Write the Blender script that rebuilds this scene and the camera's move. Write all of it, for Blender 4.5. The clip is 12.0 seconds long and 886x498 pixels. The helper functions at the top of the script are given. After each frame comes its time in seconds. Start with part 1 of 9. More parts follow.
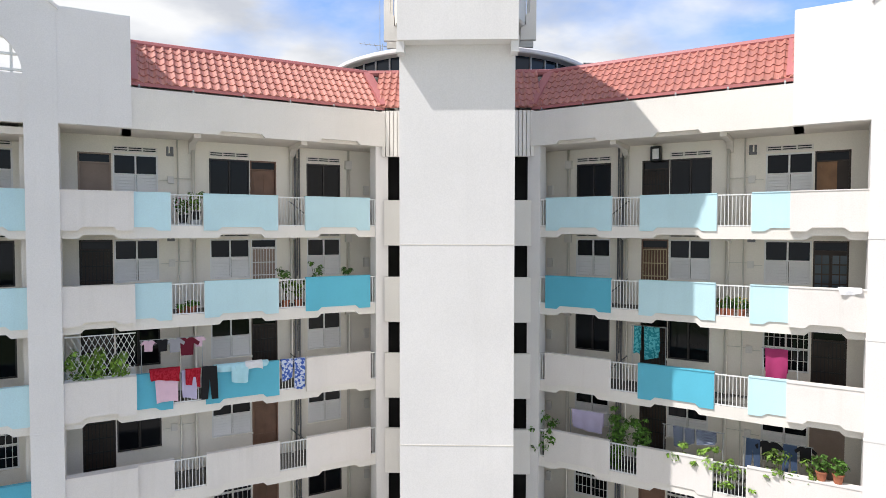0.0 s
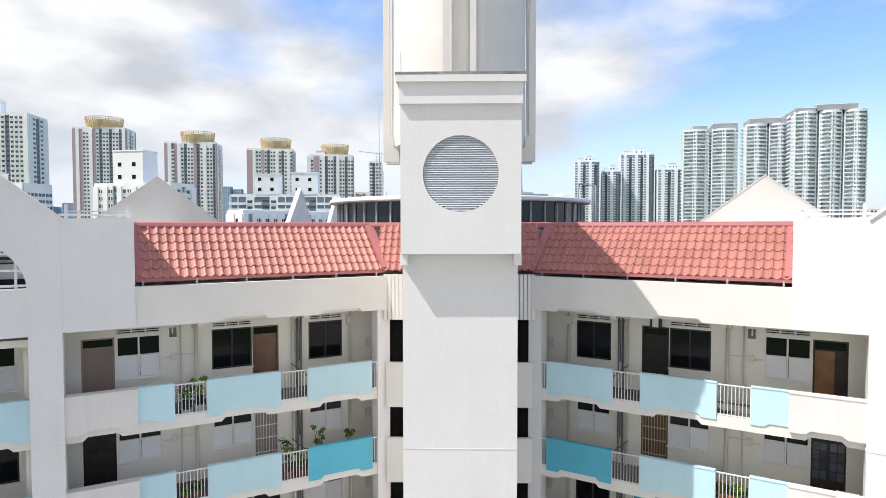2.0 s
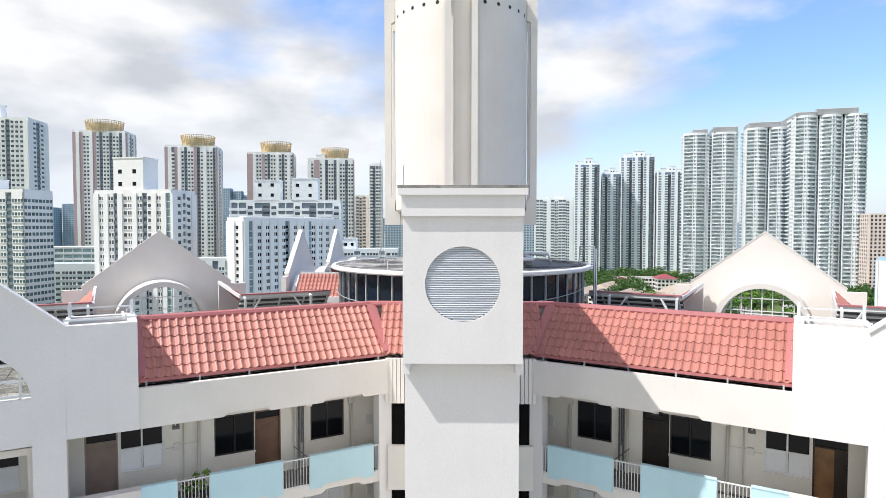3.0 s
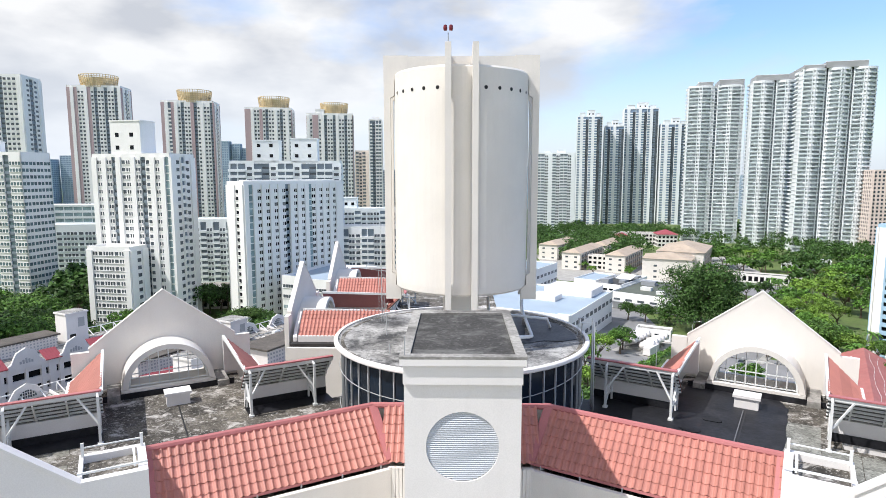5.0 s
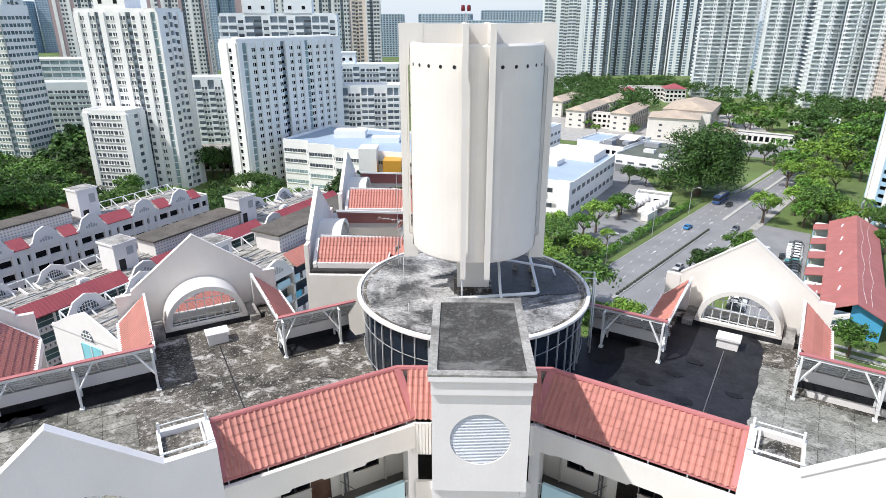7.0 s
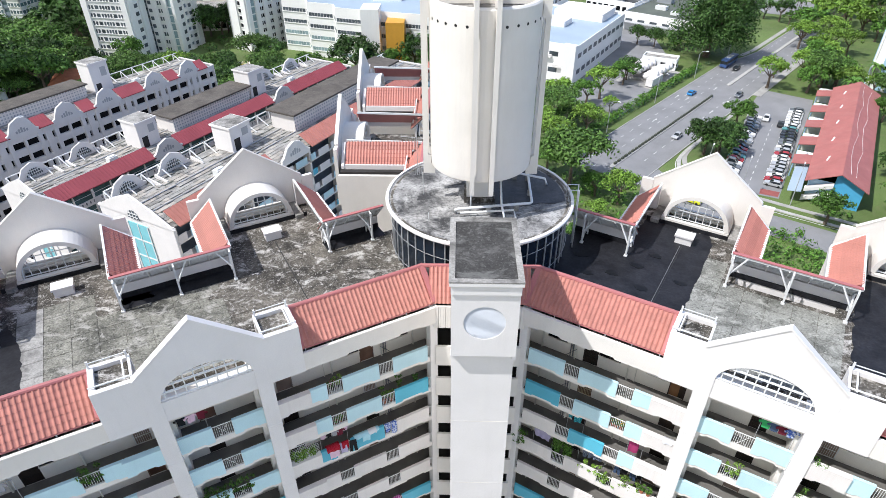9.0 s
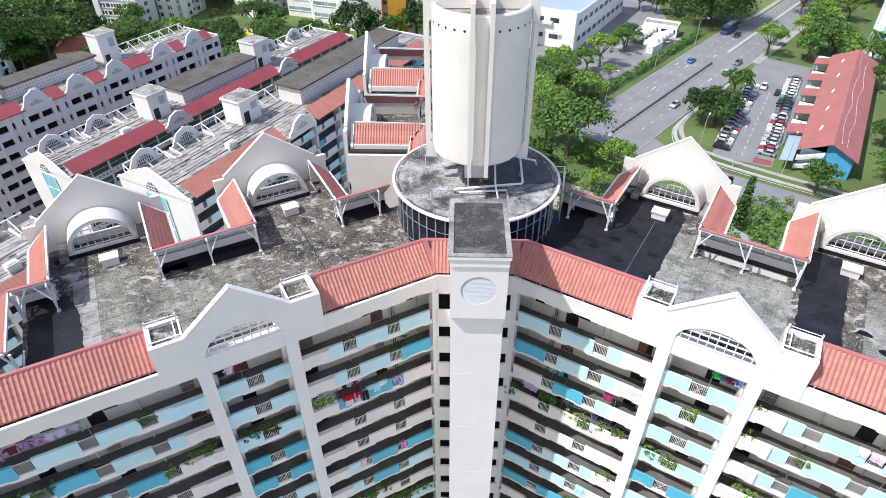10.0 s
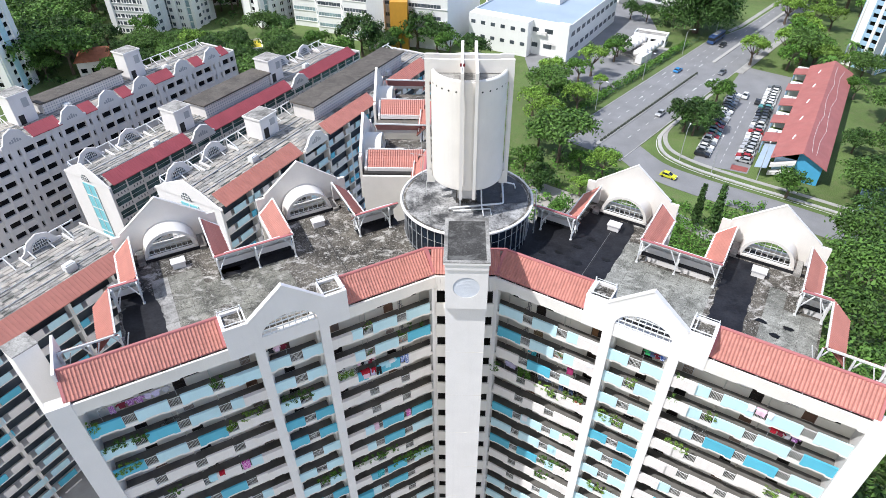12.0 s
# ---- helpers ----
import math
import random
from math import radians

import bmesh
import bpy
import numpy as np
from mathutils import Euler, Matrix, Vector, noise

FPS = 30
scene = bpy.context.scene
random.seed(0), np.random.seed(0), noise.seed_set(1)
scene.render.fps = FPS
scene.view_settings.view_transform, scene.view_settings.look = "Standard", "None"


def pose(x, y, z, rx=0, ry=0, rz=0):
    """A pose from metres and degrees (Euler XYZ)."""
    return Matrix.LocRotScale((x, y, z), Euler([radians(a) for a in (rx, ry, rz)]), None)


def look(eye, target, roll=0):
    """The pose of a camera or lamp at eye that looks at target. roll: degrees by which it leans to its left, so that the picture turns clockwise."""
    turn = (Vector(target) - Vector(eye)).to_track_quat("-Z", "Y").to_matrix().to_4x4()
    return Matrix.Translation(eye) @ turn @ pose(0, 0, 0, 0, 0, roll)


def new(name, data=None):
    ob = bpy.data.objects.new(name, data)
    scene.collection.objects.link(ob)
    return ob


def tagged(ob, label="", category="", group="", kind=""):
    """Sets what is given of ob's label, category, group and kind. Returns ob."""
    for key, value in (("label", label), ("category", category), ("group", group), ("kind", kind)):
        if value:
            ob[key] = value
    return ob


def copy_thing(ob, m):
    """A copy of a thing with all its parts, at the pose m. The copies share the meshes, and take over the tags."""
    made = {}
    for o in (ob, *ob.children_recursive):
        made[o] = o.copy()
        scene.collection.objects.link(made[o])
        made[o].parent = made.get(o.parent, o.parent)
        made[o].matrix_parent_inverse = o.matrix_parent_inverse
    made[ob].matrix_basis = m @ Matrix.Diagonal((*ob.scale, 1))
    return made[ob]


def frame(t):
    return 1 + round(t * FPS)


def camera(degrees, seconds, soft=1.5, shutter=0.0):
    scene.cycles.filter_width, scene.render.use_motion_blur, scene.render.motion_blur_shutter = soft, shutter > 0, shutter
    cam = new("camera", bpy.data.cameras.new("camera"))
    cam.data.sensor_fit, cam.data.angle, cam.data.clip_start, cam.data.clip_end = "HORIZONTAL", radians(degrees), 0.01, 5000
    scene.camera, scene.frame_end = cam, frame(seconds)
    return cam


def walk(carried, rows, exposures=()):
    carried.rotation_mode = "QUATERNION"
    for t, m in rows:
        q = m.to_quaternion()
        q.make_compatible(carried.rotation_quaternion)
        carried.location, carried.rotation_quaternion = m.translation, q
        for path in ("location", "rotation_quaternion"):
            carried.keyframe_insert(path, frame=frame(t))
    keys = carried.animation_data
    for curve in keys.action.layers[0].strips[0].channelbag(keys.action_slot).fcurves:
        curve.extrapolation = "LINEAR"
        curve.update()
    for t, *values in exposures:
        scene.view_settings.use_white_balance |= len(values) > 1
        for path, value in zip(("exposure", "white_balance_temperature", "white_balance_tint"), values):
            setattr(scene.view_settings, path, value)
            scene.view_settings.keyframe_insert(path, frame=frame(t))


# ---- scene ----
cam = camera(72.4, 12.0, 0.75)
PATH = [
    (0, (0.114, -16.515, 46.426), (-0.470, 3.465, 45.744), 0.06),
    (0.5, (0.013, -16.498, 47.909), (-0.468, 3.483, 47.175), 0.02),
    (1, (-0.069, -16.469, 49.415), (-0.485, 3.511, 48.622), 0.05),
    (1.5, (-0.088, -16.480, 50.868), (-0.506, 3.501, 50.104), 0.01),
    (2, (-0.117, -16.451, 52.321), (-0.540, 3.530, 51.571), -0.05),
    (2.5, (-0.163, -16.440, 53.785), (-0.586, 3.541, 53.035), -0.04),
    (3, (-0.173, -16.436, 55.352), (-0.597, 3.545, 54.599), 0.03),
    (5, (-0.165, -16.210, 61.417), (-0.610, 3.637, 58.983), -0.04),
    (5.5, (-0.242, -16.228, 62.943), (-0.694, 3.449, 59.387), -0.06),
    (6, (-0.378, -16.217, 64.488), (-0.849, 3.190, 59.678), -0.13),
    (6.5, (-0.550, -16.272, 65.922), (-1.015, 2.769, 59.822), -0.19),
    (7, (-0.852, -16.779, 67.226), (-1.288, 1.878, 60.034), -0.02),
    (7.5, (-1.085, -17.657, 68.582), (-1.526, 0.522, 60.256), -0.13),
    (9.5, (-1.395, -24.024, 75.298), (-1.864, -8.000, 63.339), -0.19),
    (10, (-1.206, -25.884, 77.061), (-1.699, -10.117, 64.766), -0.27),
    (10.5, (-1.049, -27.886, 78.931), (-1.551, -12.198, 66.536), -0.26),
    (11, (-0.893, -30.120, 80.925), (-1.377, -14.418, 68.548), -0.25),
    (11.5, (-0.698, -32.311, 82.915), (-1.193, -16.611, 70.534), -0.23),
    (12, (-0.646, -34.640, 84.873), (-1.150, -18.922, 72.516), -0.27),
]
walk(cam, [(t, look(eye, target, roll)) for t, eye, target, roll in PATH],
     [(0.0, 0.31, 6500, 10), (5.0, 0.31, 6480, 10), (7.0, 0.31, 6390, 10), (9.5, 0.31, 6260, 10), (12.0, 0.31, 6240, 10)])

# ---- light ----
SUN_DIR = Vector((0.535, 0.225, -0.815))
SUN_ELEV = math.asin(0.815)
world = bpy.data.worlds.new("sky")
scene.world = world
world.use_nodes = True
wn, wl = world.node_tree.nodes, world.node_tree.links
wn.clear()
sky = wn.new("ShaderNodeTexSky")
sky.sky_type, sky.sun_disc = "NISHITA", False
sky.sun_elevation, sky.sun_rotation = SUN_ELEV, math.atan2(-SUN_DIR.x, -SUN_DIR.y)
sky.air_density, sky.dust_density, sky.ozone_density = 1.1, 1.2, 1.6
coord = wn.new("ShaderNodeTexCoord")
wmap = wn.new("ShaderNodeMapping")
wmap.inputs["Scale"].default_value = (1.25, 1.25, 3.0)
wmap.inputs["Location"].default_value = (1.7, 0.9, 0.1)
cl1 = wn.new("ShaderNodeTexNoise")
cl1.inputs["Scale"].default_value, cl1.inputs["Detail"].default_value = 1.7, 9.0
cl1.inputs["Roughness"].default_value, cl1.inputs["Distortion"].default_value = 0.52, 0.25
ramp = wn.new("ShaderNodeValToRGB")
ramp.color_ramp.elements[0].position, ramp.color_ramp.elements[1].position = 0.35, 0.53
cl2 = wn.new("ShaderNodeTexNoise")
cl2.inputs["Scale"].default_value, cl2.inputs["Detail"].default_value = 3.6, 6.0
shade = wn.new("ShaderNodeValToRGB")
shade.color_ramp.elements[0].position, shade.color_ramp.elements[1].position = 0.40, 0.62
shade.color_ramp.elements[0].color = (3.75, 3.95, 4.35, 1)
shade.color_ramp.elements[1].color = (5.9, 5.95, 6.05, 1)
mixc = wn.new("ShaderNodeMix")
mixc.data_type = "RGBA"
bg = wn.new("ShaderNodeBackground")
bg.inputs["Strength"].default_value = 0.135
wout = wn.new("ShaderNodeOutputWorld")
wl.new(coord.outputs["Generated"], wmap.inputs["Vector"])
wl.new(wmap.outputs["Vector"], cl1.inputs["Vector"])
wl.new(wmap.outputs["Vector"], cl2.inputs["Vector"])
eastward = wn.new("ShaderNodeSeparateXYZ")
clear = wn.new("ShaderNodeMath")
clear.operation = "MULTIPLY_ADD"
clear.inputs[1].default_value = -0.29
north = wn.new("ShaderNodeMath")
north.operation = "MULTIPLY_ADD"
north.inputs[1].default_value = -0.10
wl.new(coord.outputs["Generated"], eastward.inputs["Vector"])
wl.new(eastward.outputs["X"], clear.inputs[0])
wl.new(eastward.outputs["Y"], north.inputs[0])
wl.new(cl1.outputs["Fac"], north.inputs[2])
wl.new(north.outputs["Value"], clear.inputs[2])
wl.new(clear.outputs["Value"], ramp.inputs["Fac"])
wl.new(cl2.outputs["Fac"], shade.inputs["Fac"])
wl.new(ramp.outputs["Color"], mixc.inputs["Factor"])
bright = wn.new("ShaderNodeVectorMath")
bright.operation = "MULTIPLY"
bright.inputs[1].default_value = (1.02, 1.17, 1.46)
wl.new(sky.outputs["Color"], bright.inputs[0])
wl.new(bright.outputs["Vector"], mixc.inputs["A"])
wl.new(shade.outputs["Color"], mixc.inputs["B"])
sep = wn.new("ShaderNodeSeparateXYZ")
low = wn.new("ShaderNodeMapRange")
low.inputs["From Min"].default_value, low.inputs["From Max"].default_value = -0.02, 0.2
low.inputs["To Min"].default_value, low.inputs["To Max"].default_value = 0.85, 0.0
haze = wn.new("ShaderNodeMix")
haze.data_type = "RGBA"
haze.inputs["B"].default_value = (5.2, 5.65, 6.25, 1)
wl.new(coord.outputs["Generated"], sep.inputs["Vector"])
wl.new(sep.outputs["Z"], low.inputs["Value"])
wl.new(low.outputs["Result"], haze.inputs["Factor"])
wl.new(mixc.outputs["Result"], haze.inputs["A"])
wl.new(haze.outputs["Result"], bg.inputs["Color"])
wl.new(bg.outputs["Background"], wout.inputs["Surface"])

sun = new("sun", bpy.data.lights.new("sun", "SUN"))
sun.data.energy, sun.data.angle, sun.data.color = 4.0, radians(0.55), (1.0, 0.968, 0.938)
sun.matrix_world = Matrix.Translation((-60, -40, 150)) @ SUN_DIR.to_track_quat("-Z", "Y").to_matrix().to_4x4()


# ---- materials ----
def surface(name, colour, rough=0.6, metal=0.0, mottle=0.08, size=0.8, fine=0.04, stain=0.0, stain_colour=(0.1, 0.1, 0.09),
            bump=0.1, grain=30.0, vary=0.0, streak=0.0, spec=0.4, cover=0.0, pale=0.0, pale_colour=(0.4, 0.39, 0.37)):
    """A painted or mineral surface: base colour, mottling at two scales, stains and rain streaks, fine relief."""
    m = bpy.data.materials.new(name)
    m.use_nodes = True
    n, l = m.node_tree.nodes, m.node_tree.links
    b = n["Principled BSDF"]
    b.inputs["Roughness"].default_value, b.inputs["Metallic"].default_value = rough, metal
    b.inputs["Specular IOR Level"].default_value = spec
    geo = n.new("ShaderNodeNewGeometry")
    big = n.new("ShaderNodeTexNoise")
    big.inputs["Scale"].default_value, big.inputs["Detail"].default_value = size, 5.0
    small = n.new("ShaderNodeTexNoise")
    small.inputs["Scale"].default_value, small.inputs["Detail"].default_value = grain, 3.0
    l.new(geo.outputs["Position"], big.inputs["Vector"])
    l.new(geo.outputs["Position"], small.inputs["Vector"])

    def spread(source, amount):
        r = n.new("ShaderNodeMapRange")
        r.inputs["From Min"].default_value, r.inputs["From Max"].default_value = 0.3, 0.7
        r.inputs["To Min"].default_value, r.inputs["To Max"].default_value = 1 - amount, 1 + amount
        l.new(source, r.inputs["Value"])
        return r.outputs["Result"]

    def times(a, c):
        k = n.new("ShaderNodeMath")
        k.operation = "MULTIPLY"
        l.new(a, k.inputs[0]), l.new(c, k.inputs[1])
        return k.outputs["Value"]

    factor = times(spread(big.outputs["Fac"], mottle), spread(small.outputs["Fac"], fine))
    if vary:
        info = n.new("ShaderNodeObjectInfo")
        r = n.new("ShaderNodeMapRange")
        r.inputs["To Min"].default_value, r.inputs["To Max"].default_value = 1 - vary, 1 + vary
        l.new(info.outputs["Random"], r.inputs["Value"])
        factor = times(factor, r.outputs["Result"])
    scale = n.new("ShaderNodeVectorMath")
    scale.operation = "SCALE"
    scale.inputs[0].default_value = colour
    l.new(factor, scale.inputs["Scale"])
    out = scale.outputs["Vector"]

    def blotch(scale_xyz, lo, hi, amount, tint, out):
        mp = n.new("ShaderNodeMapping")
        mp.inputs["Scale"].default_value = scale_xyz
        t = n.new("ShaderNodeTexNoise")
        t.inputs["Scale"].default_value, t.inputs["Detail"].default_value, t.inputs["Roughness"].default_value = 1.0, 8.0, 0.66
        t.inputs["Distortion"].default_value = 0.5
        r = n.new("ShaderNodeMapRange")
        r.inputs["From Min"].default_value, r.inputs["From Max"].default_value = lo, hi
        r.inputs["To Max"].default_value = amount
        mx = n.new("ShaderNodeMix")
        mx.data_type = "RGBA"
        mx.inputs["B"].default_value = (*tint, 1)
        l.new(geo.outputs["Position"], mp.inputs["Vector"]), l.new(mp.outputs["Vector"], t.inputs["Vector"])
        l.new(t.outputs["Fac"], r.inputs["Value"]), l.new(r.outputs["Result"], mx.inputs["Factor"]), l.new(out, mx.inputs["A"])
        return mx.outputs["Result"]

    if stain:
        out = blotch((0.45, 0.45, 0.45), 0.5 - cover, 0.68 - cover, stain, stain_colour, out)
        out = blotch((2.3, 2.3, 2.3), 0.55 - cover, 0.72 - cover, stain * 0.7, stain_colour, out)
    if pale:
        out = blotch((0.8, 1.1, 0.9), 0.53, 0.64, pale, pale_colour, out)
        out = blotch((3.4, 3.0, 3.2), 0.58, 0.64, pale * 0.8, pale_colour, out)
        out = blotch((9.0, 8.0, 8.5), 0.57, 0.63, pale * 0.6, pale_colour, out)
        out = blotch((6.0, 7.0, 6.5), 0.56, 0.62, stain * 0.75, stain_colour, out)
    if streak:
        out = blotch((2.6, 2.6, 0.16), 0.52, 0.8, streak, stain_colour, out)
    l.new(out, b.inputs["Base Color"])
    if bump:
        bp = n.new("ShaderNodeBump")
        bp.inputs["Strength"].default_value, bp.inputs["Distance"].default_value = bump, 0.02
        l.new(small.outputs["Fac"], bp.inputs["Height"]), l.new(bp.outputs["Normal"], b.inputs["Normal"])
    return m


def glass(name, colour, rough=0.05, vary=0.3):
    """A dark pane seen from outside: glossy, the room behind it unlit."""
    return surface(name, colour, rough, 0.0, 0.15, 0.5, 0.0, bump=0.03, grain=1.5, vary=vary, spec=0.4)


WHITE = surface("white_paint", (0.782, 0.757, 0.74), 0.55, mottle=0.03, size=0.5, streak=0.09, stain_colour=(0.4, 0.39, 0.36), bump=0.08)
CREAM = surface("cream_paint", (0.765, 0.73, 0.68), 0.6, mottle=0.04, size=0.6, streak=0.1, stain_colour=(0.4, 0.37, 0.32), bump=0.08)
PANEL_WHITE = surface("panel_white", (0.755, 0.715, 0.685), 0.6, mottle=0.03, streak=0.16, stain_colour=(0.36, 0.33, 0.27), vary=0.03)
CYAN_LIGHT = surface("pale_cyan_paint", (0.525, 0.74, 0.80), 0.55, mottle=0.04, streak=0.14, stain_colour=(0.25, 0.45, 0.5), vary=0.05)
CYAN_DEEP = surface("turquoise_paint", (0.10, 0.45, 0.60), 0.5, mottle=0.05, streak=0.12, stain_colour=(0.06, 0.3, 0.4), vary=0.06)
CORRIDOR = surface("corridor_cream", (0.89, 0.835, 0.745), 0.6, mottle=0.04, size=0.6, bump=0.08)
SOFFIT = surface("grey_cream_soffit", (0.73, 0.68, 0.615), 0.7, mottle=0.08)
CONCRETE = surface("stained_concrete", (0.12, 0.108, 0.09), 0.92, mottle=0.4, size=0.5, fine=0.35, stain=0.92, stain_colour=(0.022, 0.02, 0.017), cover=0.04, pale=0.95, pale_colour=(0.5, 0.48, 0.45), bump=0.5, grain=9, vary=0.12)
CONCRETE_PALE = surface("pale_concrete", (0.33, 0.32, 0.3), 0.9, mottle=0.25, size=0.5, fine=0.2, stain=0.8, stain_colour=(0.07, 0.067, 0.062), cover=0.02, bump=0.4, grain=9)
CONCRETE_MID = surface("grey_roof_slab", (0.24, 0.242, 0.22), 0.92, mottle=0.3, size=0.5, fine=0.3, stain=0.85, stain_colour=(0.055, 0.056, 0.047), cover=0.01, pale=0.7, pale_colour=(0.42, 0.42, 0.385), bump=0.5, grain=9, vary=0.15)
CONCRETE_MOSS = surface("mossy_grey_slab", (0.2, 0.195, 0.165), 0.92, mottle=0.35, size=0.5, fine=0.35, stain=0.92, stain_colour=(0.03, 0.03, 0.025), cover=0.025, pale=0.7, pale_colour=(0.42, 0.405, 0.37), bump=0.5, grain=9, vary=0.15)
SCREED = surface("cement_screed", (0.36, 0.355, 0.345), 0.92, mottle=0.35, size=0.7, fine=0.25, stain=0.95, stain_colour=(0.035, 0.035, 0.037), cover=0.05, pale=0.5, pale_colour=(0.42, 0.41, 0.4), bump=0.5, grain=7)
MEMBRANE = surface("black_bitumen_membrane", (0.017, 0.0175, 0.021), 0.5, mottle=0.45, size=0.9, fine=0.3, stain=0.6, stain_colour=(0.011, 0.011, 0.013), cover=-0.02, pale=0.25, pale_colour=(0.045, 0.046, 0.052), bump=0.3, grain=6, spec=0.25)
TILE = surface("red_clay_tile", (0.455, 0.188, 0.15), 0.5, spec=0.45, mottle=0.08, size=0.7, fine=0.06, vary=0.09, bump=0.12, stain=0.1, stain_colour=(0.36, 0.12, 0.09))
RIDGE = surface("rose_ridge_tile", (0.42, 0.15, 0.15), 0.55, mottle=0.08, fine=0.06)
CRIMSON = surface("crimson_roof_sheet", (0.31, 0.07, 0.085), 0.55, mottle=0.1, size=0.3)
STEEL_WHITE = surface("white_painted_steel", (0.74, 0.75, 0.74), 0.4, mottle=0.05, streak=0.15, stain_colour=(0.4, 0.33, 0.27), bump=0.02)
STEEL_GREY = surface("grey_painted_steel", (0.42, 0.43, 0.44), 0.45, mottle=0.06, bump=0.02)
STEEL_DULL = surface("dull_steel", (0.16, 0.16, 0.165), 0.6, mottle=0.3)
PIPE = surface("cream_pipe", (0.66, 0.63, 0.56), 0.45, mottle=0.04, bump=0.02)
# near black: the lack of light in deep openings is put into the colour
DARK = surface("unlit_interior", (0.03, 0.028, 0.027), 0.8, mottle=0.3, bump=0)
PANE = surface("dark_window_glass", (0.007, 0.008, 0.010), 0.05, 0.0, 0.15, 0.5, 0.0, bump=0.03, grain=1.5, vary=0.4, spec=0.22)
PANE_BLUE = glass("blue_tinted_glass", (0.008, 0.014, 0.024), 0.12, 0.4)
PANE_GREY = glass("grey_tower_glass", (0.085, 0.105, 0.125), 0.12, 0.35)
LOUVRE = surface("frosted_louvre_glass", (0.90, 0.89, 0.88), 0.3, mottle=0.05, vary=0.08, bump=0.02)
FRAME = surface("aluminium_frame", (0.84, 0.83, 0.81), 0.45, metal=0.0, mottle=0.04, bump=0.02)
FRAME_DARK = surface("dark_bronze_frame", (0.035, 0.03, 0.028), 0.45, mottle=0.1, bump=0.02)
DOOR_BROWN = surface("brown_timber_door", (0.19, 0.105, 0.07), 0.5, mottle=0.2, size=2.0, vary=0.25, streak=0.4, stain_colour=(0.09, 0.05, 0.03))
DOOR_DARK = surface("dark_stained_door", (0.04, 0.026, 0.02), 0.5, mottle=0.2, size=2.0, vary=0.25)
DOOR_ORANGE = surface("varnished_door", (0.27, 0.135, 0.06), 0.4, mottle=0.25, size=2.0, streak=0.2)
DOOR_TAUPE = surface("taupe_timber_door", (0.36, 0.27, 0.22), 0.55, mottle=0.1, size=2.0, vary=0.1)
GATE_CREAM = surface("cream_gate", (0.55, 0.45, 0.27), 0.5, mottle=0.05)
BLACK = surface("black_metal", (0.018, 0.018, 0.018), 0.5, mottle=0.2)
# dark brown stands for rooms without light
ROOM = surface("unlit_room_wall", (0.10, 0.085, 0.07), 0.8, mottle=0.2)


